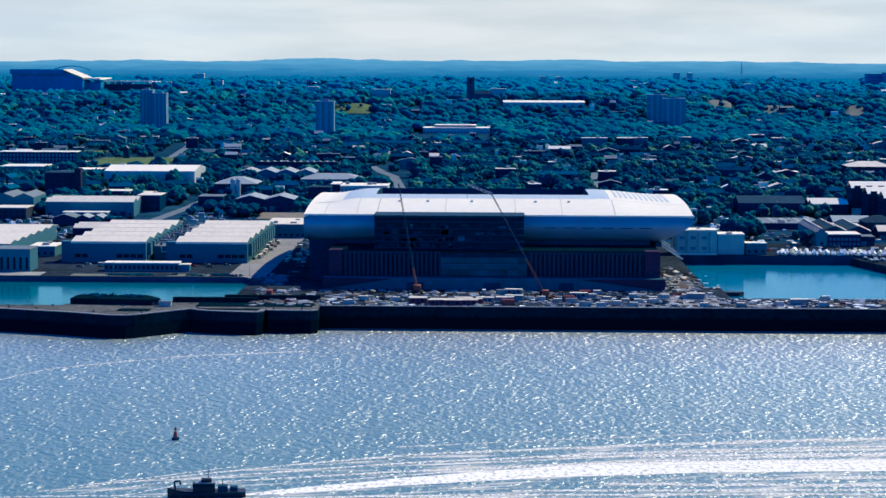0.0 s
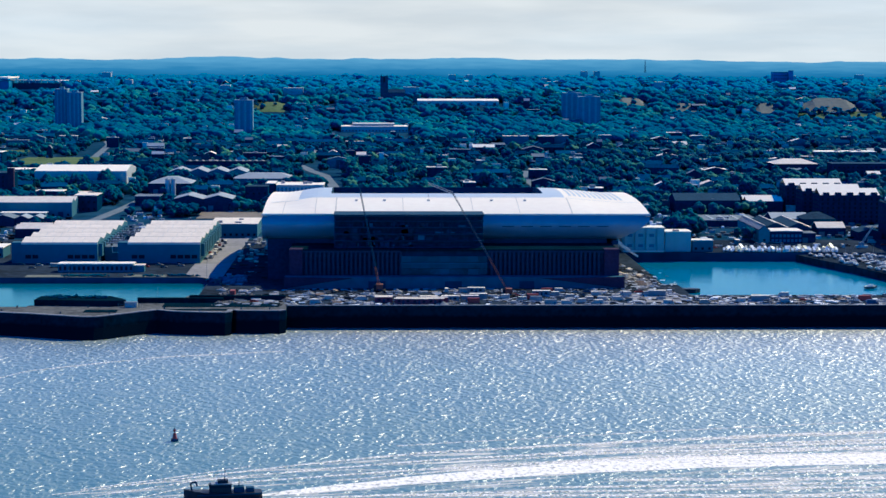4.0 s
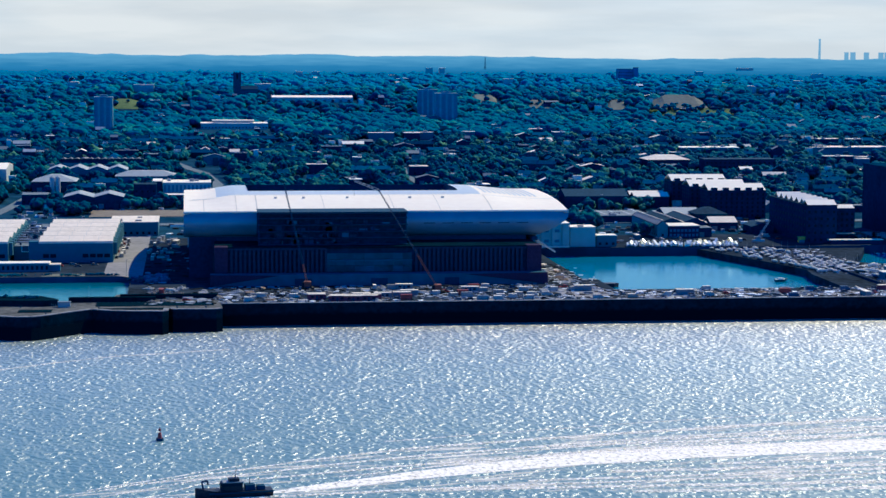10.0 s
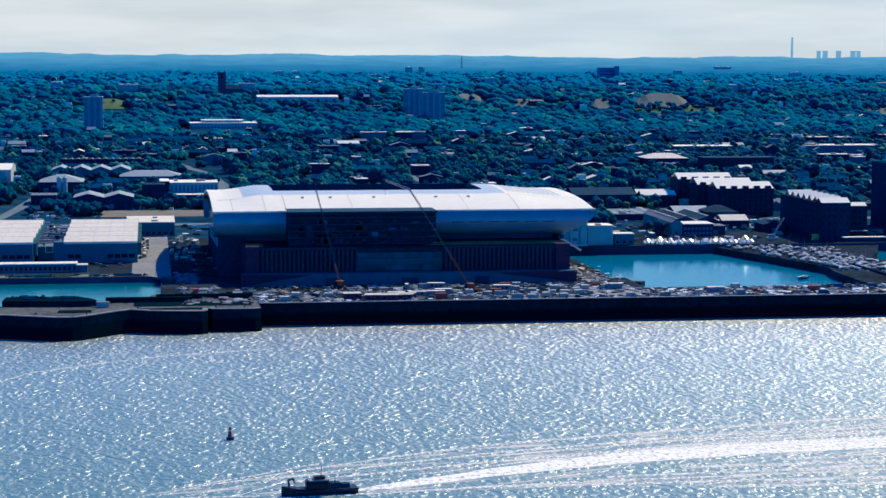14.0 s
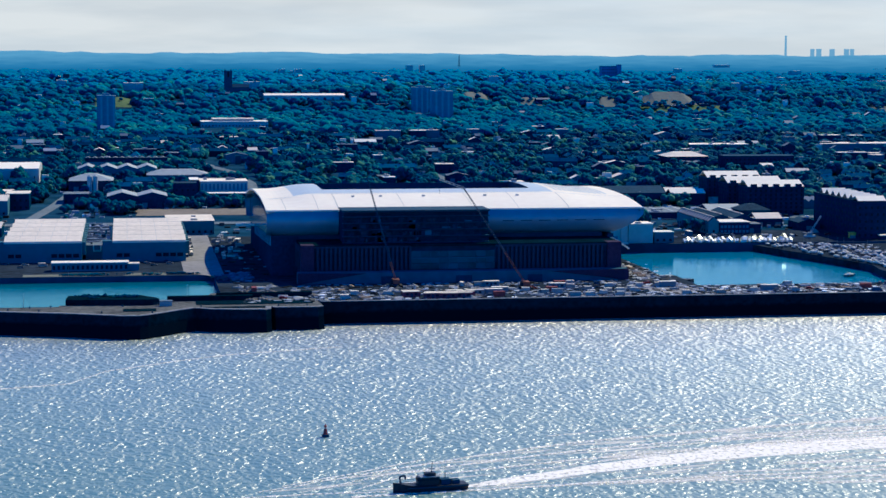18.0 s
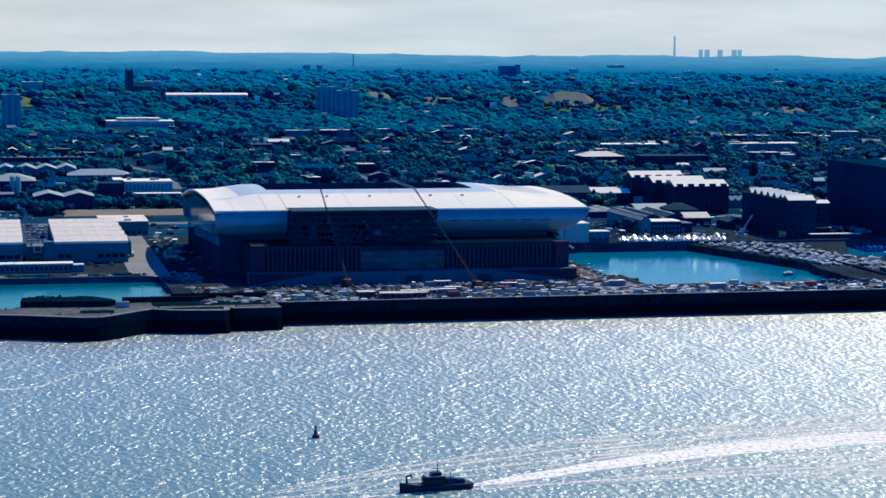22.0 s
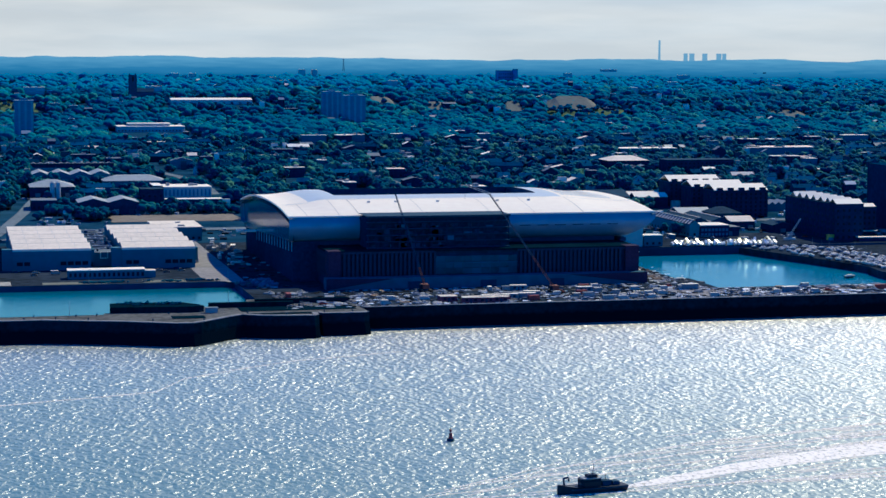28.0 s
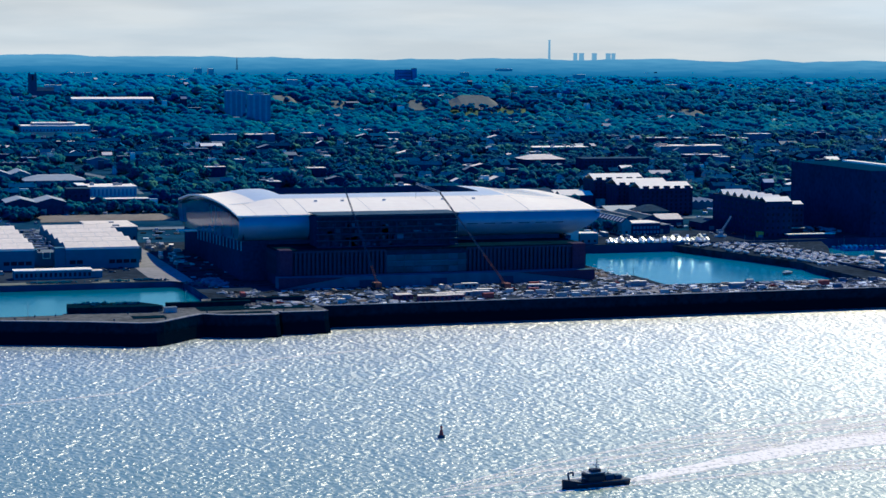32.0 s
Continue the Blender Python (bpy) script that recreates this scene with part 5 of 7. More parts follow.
# ---- houses ----
HOUSEW = mat("terrace_brick", (0.005, 0.036, 0.078), 0.9, spec=0.02, vary=0.4, scale=0.6, per_object=0.5, second=(0.016, 0.054, 0.105))
HOUSER = mat("terrace_slates", (0.004, 0.060, 0.140), 0.9, spec=0.02, vary=0.4, scale=0.6, per_object=0.5, second=(0.014, 0.070, 0.145))


def terrace(units, label, wallm):
    ob = thing("terraced_houses", label, "houses", group="terraced houses")
    w, d, h = 5.2 * units, 8.5, 5.6
    g = Shape().box(-w / 2, w / 2, -d / 2, d / 2, -3, h)
    k = len(g.v)
    g.v += [(-w / 2, 0, h + 2.9), (w / 2, 0, h + 2.9)]
    g.f += [(4, 7, k), (5, k + 1, 6), (4, k, k + 1, 5), (7, 6, k + 1, k)]
    part("wall", g, wallm, ob)
    part("roof", Shape().gable(-w / 2, w / 2, -d / 2, d / 2, h + 0.15, 3.0, "x", 0.3), HOUSER, ob)
    for i in range(units):
        x = -w / 2 + 5.2 * (i + 0.5)
        if i % 3 == 0:
            part("chimney", Shape().box(x + 2.2, x + 3.0, -0.5, 0.5, h + 1.6, h + 4.2), HOUSEW, ob)
    return ob


PROTO = [terrace(4, "short terrace of dark brick houses with slate roofs", HOUSEW), terrace(7, "long terrace of dark brick houses with slate roofs", HOUSEW),
         terrace(2, "pair of semi-detached brick houses", HOUSEW), terrace(2, "pair of white rendered semi-detached houses", WHITEW)]
random.seed(31)
used = [False] * 4
made = 0
for tries in range(9000):
    if made >= 330:
        break
    y = 450 + 900 * random.random() ** 1.2
    x = random.uniform(-0.25 * (y + 1000) - 40, 0.25 * (y + 1000) + 0.30 * (y + 1000) - 240)
    if x < 150 and y < 600 or x < 440 and y < 560:
        continue
    k = random.choices(range(4), (4, 3, 3, 1))[0]
    half = (12, 20, 7, 7)[k]
    if not free(x, y, half + 3):
        continue
    turn = random.choice((0, 0, 90, 12, -15, 78))
    m = pose(x, y, ground_z(x, y), 0, 0, turn)
    if used[k]:
        copy_thing(PROTO[k], m)
    else:
        PROTO[k].matrix_world, used[k] = m, True
    OCC.append((x - half * 0.8, x + half * 0.8, y - 8, y + 8) if abs(turn) < 45 else (x - 7, x + 7, y - half * 0.8, y + half * 0.8))
    made += 1
far_w, far_r = Shape(), Shape()
for i in range(1500):
    y = 1250 + 1550 * random.random()
    x = random.uniform(-0.24 * (y + 1000) - 20, 0.56 * (y + 1000) - 270)
    if not free(x, y, 8):
        continue
    w, d, h = random.uniform(5, 16), random.uniform(4, 5), random.uniform(4.5, 7)
    g = ground_z(x, y)
    if random.random() < 0.5:
        far_w.box(x - w, x + w, y - d, y + d, g - 2, g + h)
        far_r.gable(x - w, x + w, y - d, y + d, g + h, 3, "x", 0.3)
    else:
        far_w.box(x - d, x + d, y - w, y + w, g - 2, g + h)
        far_r.gable(x - d, x + d, y - w, y + w, g + h, 3, "y", 0.3)
FARW = mat("far_house_walls", (0.005, 0.050, 0.105), 0.9, spec=0.02, vary=0.4, scale=0.3, island=0.9, second=(0.055, 0.105, 0.150))
FARR = mat("far_house_roofs", (0.004, 0.072, 0.165), 0.9, spec=0.02, vary=0.4, scale=0.3, island=0.6, second=(0.014, 0.070, 0.135))
town = thing("distant_houses", "countless small brick houses among trees in the distance", "houses", kind="stuff")
tagged(part("walls", far_w, FARW, town), kind="stuff")
tagged(part("roofs", far_r, FARR, town), kind="stuff")

# small flat roofs, sheds and extensions that catch the sun
random.seed(63)
glints = Shape()
for i in range(900):
    y = 470 + 2500 * random.random() ** 1.1
    x = random.uniform(-0.25 * (y + 1000) - 20, 0.57 * (y + 1000) - 280)
    if not free(x, y, 3):
        continue
    w, d, g = random.uniform(1.0, 3.2) * (1 + y / 2500), random.uniform(0.8, 1.8), ground_z(x, y)
    top = g + random.uniform(5, 9.5) * (1 + 0.3 * y / 2500)
    glints.box(x - w, x + w, y - d, y + d, g - 1, top)
FLATS = mat("felt_and_sheet_flat_roofs", (0.05, 0.10, 0.15), 0.8, vary=0.3, scale=0.3, spec=0.1, island=1.3, second=(0.62, 0.58, 0.50))
tagged(solid("flat_roofed_extensions", glints, FLATS, "countless small flat-roofed sheds and extensions catching the sun", "buildings", kind="stuff"))

# ---- trees ----
ICO = bmesh.new()
bmesh.ops.create_icosphere(ICO, subdivisions=1, radius=1.0)
ICO_V = np.array([v.co[:] for v in ICO.verts])
ICO_F = np.array([[v.index for v in f.verts] for f in ICO.faces])
ICO.free()
RNG = np.random.default_rng(5)


def clump_mesh(name, centres, radii, material, ragged=0.45):
    """One mesh of many small ragged leaf clumps."""
    n, nv = len(centres), len(ICO_V)
    spin = RNG.uniform(0, 2 * np.pi, n)
    c, s = np.cos(spin), np.sin(spin)
    base = ICO_V[None] * (1 + RNG.uniform(-ragged, ragged, (n, nv, 1)))
    v = np.empty((n, nv, 3))
    v[..., 0] = base[..., 0] * c[:, None] - base[..., 1] * s[:, None]
    v[..., 1] = base[..., 0] * s[:, None] + base[..., 1] * c[:, None]
    v[..., 2] = base[..., 2] * 0.8
    v = v * np.asarray(radii)[:, None, None] + np.asarray(centres)[:, None]
    f = (ICO_F[None] + (np.arange(n) * nv)[:, None, None]).reshape(-1, 3)
    me = bpy.data.meshes.new(name)
    me.vertices.add(n * nv)
    me.vertices.foreach_set("co", v.reshape(-1).astype(np.float32))
    me.loops.add(len(f) * 3)
    me.loops.foreach_set("vertex_index", f.reshape(-1).astype(np.int32))
    me.polygons.add(len(f))
    me.polygons.foreach_set("loop_start", np.arange(0, len(f) * 3, 3, dtype=np.int32))
    me.polygons.foreach_set("loop_total", np.full(len(f), 3, dtype=np.int32))
    me.materials.append(material)
    me.polygons.foreach_set("use_smooth", np.ones(len(f), dtype=bool))
    me.update(calc_edges=True)
    return me


def crown(r, h, n):
    """Places and sizes of the clumps of one crown of radius r and height h, its foot at zero."""
    u = RNG.normal(size=(n, 3))
    u /= np.linalg.norm(u, axis=1)[:, None]
    rad = RNG.uniform(0.55, 1.0, (n, 1))
    lob = 1 + 0.25 * np.sin(3 * np.arctan2(u[:, 1], u[:, 0]) + RNG.uniform(0, 6))[:, None]
    p = u * rad * np.array([r, r, h / 2]) * lob * 0.8
    p[:, 2] += h / 2 + 0.18 * h
    return p, RNG.uniform(0.24, 0.44, n) * r


TREES = []
for r, h, n in ((4.5, 8, 70), (5.5, 9, 80), (6.5, 10, 90), (3.6, 10, 60), (7.5, 11, 100)):
    tree = thing("tree", "broad leafy deciduous tree with a dense green crown", "tree", group="trees")
    t = Shape().tube((0, 0, -0.5), (0.2, 0.1, h * 0.45), 0.4, 0.22, 7)
    for k in range(4):
        w = k * 1.7 + r
        t.tube((0.2, 0.1, h * 0.35), (math.cos(w) * r * 0.5, math.sin(w) * r * 0.5, h * 0.65), 0.18, 0.07, 5)
    part("trunk", t, TRUNK, tree)
    p, q = crown(r, h, n)
    part("crown", clump_mesh("crown", p, q, LEAF), LEAF, tree)
    TREES.append(tree)
random.seed(41)
placed = [False] * 5


def plant(x, y, k=None, scale=1.0):
    k = random.randrange(5) if k is None else k
    m = pose(x, y, ground_z(x, y), 0, 0, random.uniform(0, 360))
    if placed[k]:
        o = copy_thing(TREES[k], m)
    else:
        o = TREES[k]
        o.matrix_world, placed[k] = m, True
    o.scale = (scale, scale, scale * random.uniform(0.85, 1.15))
    return o


# tree belts of the dock estate
BELTS = [(-320, -240, 636, 668, 22), (-185, -125, 470, 492, 18), (-240, -200, 540, 590, 10), (-100, -40, 632, 660, 8), (186, 204, 350, 372, 4),
         (-420, -340, 700, 745, 12), (-215, -180, 665, 700, 6), (140, 200, 560, 640, 12), (-262, -200, 400, 440, 8), (200, 330, 560, 700, 20), (330, 470, 560, 760, 20),
         (-48, 190, 640, 830, 35), (-100, -84, 740, 820, 6), (-300, -190, 760, 900, 18), (-400, -300, 850, 880, 10), (-50, 135, 470, 640, 32), (30, 200, 420, 470, 12)]
for x0, x1, y0, y1, n in BELTS:
    for i in range(n):
        for _ in range(6):
            x, y = random.uniform(x0, x1), random.uniform(y0, y1)
            if free(x, y, 2.5):
                plant(x, y, scale=random.uniform(0.7, 1.15) * (0.6 if y1 < 500 and x < 0 else 1.0))
                break
for i in range(26):
    plant(random.uniform(-118, -60), random.uniform(498, 540), scale=random.uniform(0.38, 0.6))
plant(194, 352, 4, 1.2), plant(201, 362, 2, 1.2), plant(188, 360, 2, 1.1), plant(231, 318, 0, 1.0), plant(226, 330, 3, 0.8)


def wood(name, count, y0, y1, per, size, label, keep, material, power=1.0, tall=1.0):
    cs, rs = [], []
    for _ in range(count):
        y = y0 + (y1 - y0) * RNG.random() ** power
        x = RNG.uniform(-0.245 * (y + 1000) - 30, 0.575 * (y + 1000) - 280)
        dens = noise.noise((x / 120, y / 170, 2.0))
        if dens < keep or not free(x, y, 3):
            continue
        r = size * RNG.choice((RNG.uniform(0.45, 0.8), RNG.uniform(0.8, 1.3)))
        p, q = crown(r, r * RNG.uniform(1.0, 1.6) * tall, per)
        cs.append(p + np.array([x, y, ground_z(x, y)]))
        rs.append(q * (1.6 if per > 8 else 1.9))
    me = clump_mesh(name, np.concatenate(cs), np.concatenate(rs), material, 0.24)
    return tagged(new(name, me), label, "trees", kind="stuff")


wood("town_trees", 6300, 480, 1300, 9, 5.2, "leafy trees standing thickly between the houses", -0.55, LEAF, tall=0.85)
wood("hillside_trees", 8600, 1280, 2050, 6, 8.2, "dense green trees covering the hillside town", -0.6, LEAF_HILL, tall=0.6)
wood("far_woods", 6400, 1950, 2620, 5, 9.5, "far woods below the horizon, blue with painted haze", -0.5, LEAF_FAR, tall=0.5)
cs, rs = [], []
for x0, x1, y0, y1, n in ((592, 660, 1785, 1836, 9), (565, 690, 1733, 1778, 26), (517, 545, 1782, 1828, 4), (332, 364, 1842, 1888, 4), (400, 434, 1792, 1828, 5), (906, 958, 1722, 1758, 6), (-198, -152, 1782, 1856, 8)):
    for _ in range(n):
        x, y, r = RNG.uniform(x0, x1), RNG.uniform(y0, y1), RNG.uniform(2.5, 5.5)
        p, q = crown(r, r * 1.3, 7)
        cs.append(p + np.array([x, y, ground_z(x, y) + 5 * (y - y0) / (y1 - y0)]))
        rs.append(q * 1.6)
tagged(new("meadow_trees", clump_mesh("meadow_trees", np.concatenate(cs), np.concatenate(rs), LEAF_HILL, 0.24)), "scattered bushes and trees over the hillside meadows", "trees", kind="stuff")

# ---- river details ----
def foam_mat(name, amount, scale, grain=None, turn=0):
    m = bpy.data.materials.new(name)
    m.use_nodes = True
    n, l = m.node_tree.nodes, m.node_tree.links
    b = n["Principled BSDF"]
    b.inputs["Base Color"].default_value, b.inputs["Roughness"].default_value = (0.95, 0.89, 0.80, 1), 0.9
    tc, mp, no, cr = n.new("ShaderNodeTexCoord"), n.new("ShaderNodeMapping"), n.new("ShaderNodeTexNoise"), n.new("ShaderNodeValToRGB")
    mp.vector_type = "TEXTURE" if turn else "POINT"
    mp.inputs["Scale"].default_value = tuple(1 / g for g in grain) if grain else (scale * 0.8, scale * 0.5, scale)
    mp.inputs["Rotation"].default_value = (0, 0, radians(-turn))
    no.inputs["Scale"].default_value, no.inputs["Detail"].default_value = 1.0, 6
    cr.color_ramp.elements[0].position, cr.color_ramp.elements[1].position = 1 - amount - 0.12, 1 - amount + 0.16
    clear, mix = n.new("ShaderNodeBsdfTransparent"), n.new("ShaderNodeMixShader")
    l.new(tc.outputs["Object"], mp.inputs["Vector"])
    l.new(mp.outputs["Vector"], no.inputs["Vector"])
    l.new(no.outputs["Fac"], cr.inputs["Fac"])
    l.new(cr.outputs["Color"], mix.inputs["Fac"])
    l.new(clear.outputs[0], mix.inputs[1])
    l.new(b.outputs[0], mix.inputs[2])
    l.new(mix.outputs[0], n["Material Output"].inputs["Surface"])
    return m


THICK, THIN = foam_mat("thick_foam", 0.66, 0.8), foam_mat("thin_foam", 0.54, 1.1)
STREAK = foam_mat("drawn_out_foam", 0.39, 1.0, (0.035, 0.30, 0.3), -14)


def wake(points, widths, material, label, z=0.05):
    s = Shape()
    for (x, y), w in zip(points, widths):
        s.v += [(x, y - w / 2, z), (x, y, z + 0.15), (x, y + w / 2, z)]
    for i in range(len(points) - 1):
        a = 3 * i
        s.f += [(a, a + 3, a + 4, a + 1), (a + 1, a + 4, a + 5, a + 2)]
    return solid("wake_foam", s, material, label, "foam", kind="stuff")


def line(points, n=6):
    out = []
    for (ax, ay), (bx, by) in zip(points, points[1:]):
        out += [(ax + (bx - ax) * i / n, ay + (by - ay) * i / n + 1.2 * noise.noise((ax + i * 3.1, by, 0))) for i in range(n)]
    return out + [points[-1]]


w = line([(-54, -393), (-42, -388), (0, -370), (45, -354), (90, -345), (157, -339), (300, -324)])
wake(w, [2 + 17 * min(1, i / 20) for i in range(len(w))], THICK, "white churned foam wake behind the patrol boat")
w = line([(-30, -372), (30, -349), (90, -337), (160, -330), (300, -318)])
wake(w, [1.5 + 0.12 * i for i in range(len(w))], THIN, "thin white wave crest beside the wake")
w = line([(20, -342), (90, -322), (165, -312), (300, -296)])
wake(w, [1.6 + 0.14 * i for i in range(len(w))], THIN, "thin white wave crest beside the wake", 0.06)
w = line([(-10, -316), (80, -292), (168, -273), (300, -255)])
wake(w, [1.4] * len(w), THIN, "faint foam line across the river")
w = line([(-260, -205), (-182, -181), (-167, -151), (-140, -130), (-114, -113), (-60, -96)])
wake(w, [2.6] * len(w), THIN, "faint foam line curving across the river")
w = line([(-128, -399), (-100, -396), (-78, -396)])
wake(w, [1.6] * len(w), THIN, "white bow wave line on the water")
w = line([(-110, -384), (-85, -368), (-59, -349)])
wake(w, [1.6] * len(w), THIN, "faint foam line on the water", 0.07)
w = line([(-90, -402), (20, -390), (150, -384), (300, -376)])
wake(w, [2.5] * len(w), THIN, "thin white wave crest beside the wake", 0.08)

for off, w0, w1 in ((0, 1.2, 5.5), (-13, 1.0, 4.5), (-27, 1.0, 5.0)):
    w = line([(-118 - off, -391 + off * 0.2), (-76, -366 + off * 0.5), (-38, -345 + off * 0.8), (0, -328 + off), (68, -311 + off), (130, -299 + off), (320, -272 + off)])
    wake(w, [w0 + (w1 - w0) * i / len(w) for i in range(len(w))], THIN, "long white wave crest spreading from the wake", 0.065)
for x0, ya, yb, w0, w1 in ((40, -332, -300, 1.5, 4), (70, -345, -322, 2, 5), (60, -372, -366, 2, 4), (95, -366, -340, 2, 5), (30, -382, -372, 1.5, 3), (110, -300, -268, 1.5, 4), (-10, -394, -395, 1.5, 4), (60, -402, -408, 2, 5)):
    w = line([(x0 + (330 - x0) * k / 5, ya + (yb - ya) * k / 5 + 1.5 * math.sin(k + x0)) for k in range(6)])
    wake(w, [1.6 * (w0 + (w1 - w0) * i / len(w)) for i in range(len(w))], THIN, "spreading white wave crest behind the patrol boat", 0.055)
old_wake = Shape()
for k in range(41):
    x = -120 + 11 * k
    far = -392 + 62 * (1 - math.exp(-(x + 120) / 90)) + 0.17 * (x + 120)
    old_wake.v += [(x, far - 4, 0.03), (x, min(far - 6, -392) - 0.05 * (x + 120), 0.03)]
for k in range(40):
    old_wake.f.append((2 * k + 1, 2 * k + 3, 2 * k + 2, 2 * k))
solid("wake_foam", old_wake, STREAK, "long drawn-out foam streaks left by passing boats", "foam", kind="stuff")
NAVY = mat("navy_hull_paint", (0.012, 0.016, 0.028), 0.45, vary=0.3, scale=0.8)
boat = thing("patrol_boat", "dark navy patrol boat with wheelhouse, mast and stern crane", "boat", pose(-64.5, -396, 0, 0, 0, 188))
hull = Shape()
secs = [(-12, 2.6, 0.2, 1.9), (-8, 2.9, 0, 1.9), (0, 3.0, 0, 2.0), (6, 2.6, 0, 2.3), (9.5, 1.4, 0.1, 2.8), (12, 0.15, 0.6, 3.2)]
for x, w, k, d in secs:
    hull.v += [(x, -w * 0.7, k - 1), (x, -w, d), (x, w, d), (x, w * 0.7, k - 1)]
for i in range(len(secs) - 1):
    a = 4 * i
    hull.f += [(a, a + 4, a + 5, a + 1), (a + 1, a + 5, a + 6, a + 2), (a + 2, a + 6, a + 7, a + 3), (a + 3, a + 7, a + 4, a)]
hull.f += [(0, 1, 2, 3), (20, 23, 22, 21)]
part("hull", hull, NAVY, boat)
part("rubbing_strake", Shape().box(-12, 8, -3.1, 3.1, 1.5, 1.75), DARKM, boat)
wheelhouse = part("wheelhouse", Shape().prism([(-2.6, -2.0), (3.2, -2.0), (4.2, -1.2), (4.2, 1.2), (3.2, 2.0), (-2.6, 2.0)], 2.0, 4.6), NAVY, boat, "dark wheelhouse")
part("window_band", Shape().prism([(-2.2, -2.05), (3.2, -2.05), (4.28, -1.2), (4.28, 1.2), (3.2, 2.05), (-2.2, 2.05)], 3.6, 4.25), GLASS, wheelhouse)
part("wheelhouse_roof", Shape().box(-2.8, 3.6, -2.1, 2.1, 4.6, 4.85), PLANT, boat, "grey wheelhouse roof")
part("flybridge", Shape().box(-1.6, 1.6, -1.3, 1.3, 4.85, 5.8), NAVY, boat)
mast = part("mast", Shape().tube((-0.5, 0, 5.6), (-0.8, 0, 9.2), 0.16, 0.07, 6), DARKM, boat)
part("radar", Shape().box(-1.6, 0.4, -0.7, 0.7, 7.0, 7.25), WHITEW, mast)
part("aft_cabin", Shape().box(-6.5, -3.4, -1.5, 1.5, 1.9, 3.6), DARKM, boat)
part("deck_gear", Shape().box(-9.6, -7.2, -1.6, 1.2, 1.9, 3.1), DARKM, boat)
part("aft_mast", Shape().tube((-5, 0, 3.6), (-5, 0, 5.6), 0.14, 0.1, 6), DARKM, boat)
part("bow_ring", Shape().tube((9.5, 0, 2.6), (9.9, 0, 5.0), 0.35, 0.3, 6).tube((9.9, 0, 5.0), (8.2, 0, 5.3), 0.3, 0.3, 6).tube((8.2, 0, 5.3), (7.9, 0, 4.0), 0.3, 0.3, 6), DARKM, boat, "dark deck crane")
part("rail", Shape().tube((4.5, -2.3, 3.3), (9, -1.4, 3.8), 0.06, 0.06, 5).tube((4.5, 2.3, 3.3), (9, 1.4, 3.8), 0.06, 0.06, 5), PLANT, boat)

buoy = thing("river_buoy", "red and dark river buoy with a cage top", "buoy", pose(-88.5, -306, 0))
part("float", Shape().tube((0, 0, -0.6), (0, 0, 0.9), 1.35, 1.35, 16), DARKM, buoy, "dark float")
part("body", Shape().tube((0, 0, 0.9), (0, 0, 3.0), 0.85, 0.5, 12), REDM, buoy, "faded red tower")
part("topmark", Shape().tube((0, 0, 3.4), (0, 0, 4.3), 0.45, 0.45, 10), REDM, buoy)
part("lantern", Shape().tube((0, 0, 3.0), (0, 0, 3.4), 0.12, 0.12, 6).tube((0, 0, 4.3), (0, 0, 4.8), 0.12, 0.12, 6), DARKM, buoy)

# ---- pier and quay edges ----
COPE = mat("pale_coping_stone", (0.19, 0.195, 0.215), 0.85, vary=0.4, scale=0.5)
RUN = FRONT[:-1] + [(-420, -33.6)]
for (ax, ay), (bx, by) in zip(RUN, RUN[1:]):
    n = max(1, int(math.hypot(bx - ax, by - ay) / 6))
    ang = math.degrees(math.atan2(by - ay, bx - ax))
    stone = Shape().box(0.03, math.hypot(bx - ax, by - ay) / n - 0.03, -2.6, 0.1, 0, 0.35).mesh("coping_stone", COPE)
    for i in range(n):
        o = new("coping_stone", stone)
        o.matrix_world = pose(ax + (bx - ax) * i / n, ay + (by - ay) * i / n, Q, 0, 0, ang)
        o.parent = PIER
cope = Shape().box(0.03, 5.97, -0.1, 1.9, 0, 0.3).mesh("coping_stone", COPE)
for i in range(75):
    o = part("coping_stone", cope, COPE, RWALL)
    o.location = (-62 + 6 * i, WALL_Y - 1.25, Q + 0.6)
rail = Shape().box(-0.14, 0.14, -0.14, 0.14, 0, 1.5).mesh("fence_post", DARKM)
for i in range(36):
    o = part("fence_post", rail, DARKM, RWALL)
    o.location = (-55 + 11.5 * i, WALL_Y + 0.5, Q + 0.6)
PIERTOP = mat("pier_paving", (0.050, 0.058, 0.068), 0.9, vary=0.5, scale=0.3, spec=0.0, second=(0.125, 0.126, 0.124))
def paved(points):
    return [(x, y + 1.5) for x, y in points]


top = solid("pier_paving", Shape().prism((paved(FRONT[:-1]) + [(-420, -31), (-420, -18), (-191, -18.5), (-191, -13), (-147, -13), (-147, 3), (-119, 3), (-115, 27), (-104, 29), (-63, 0)])[::-1], Q, Q + 0.06),
            PIERTOP, "worn sandy paving on top of the pier", "pavement", kind="structure")
blk = thing("lock_wall", "raised dark stone lock wall with weeds along its top", "wall", pose(-166, -6, Q))
part("body", Shape().prism([(-22, -7), (18, -11), (24, -9), (22, -3), (14, 8), (-21, 8)], -9, 3.0), STONE, blk)
cs, rs = [], []
for i in range(11):
    cx, cy = random.uniform(-18, 12), random.uniform(-4, 6)
    for _ in range(16):
        cs.append((cx + random.gauss(0, 1.3), cy + random.gauss(0, 0.8), random.uniform(3.0, 3.9))), rs.append(random.uniform(0.3, 0.75))
part("weeds", clump_mesh("weeds", np.array(cs), np.array(rs), LEAF), LEAF, blk, "dark weeds")
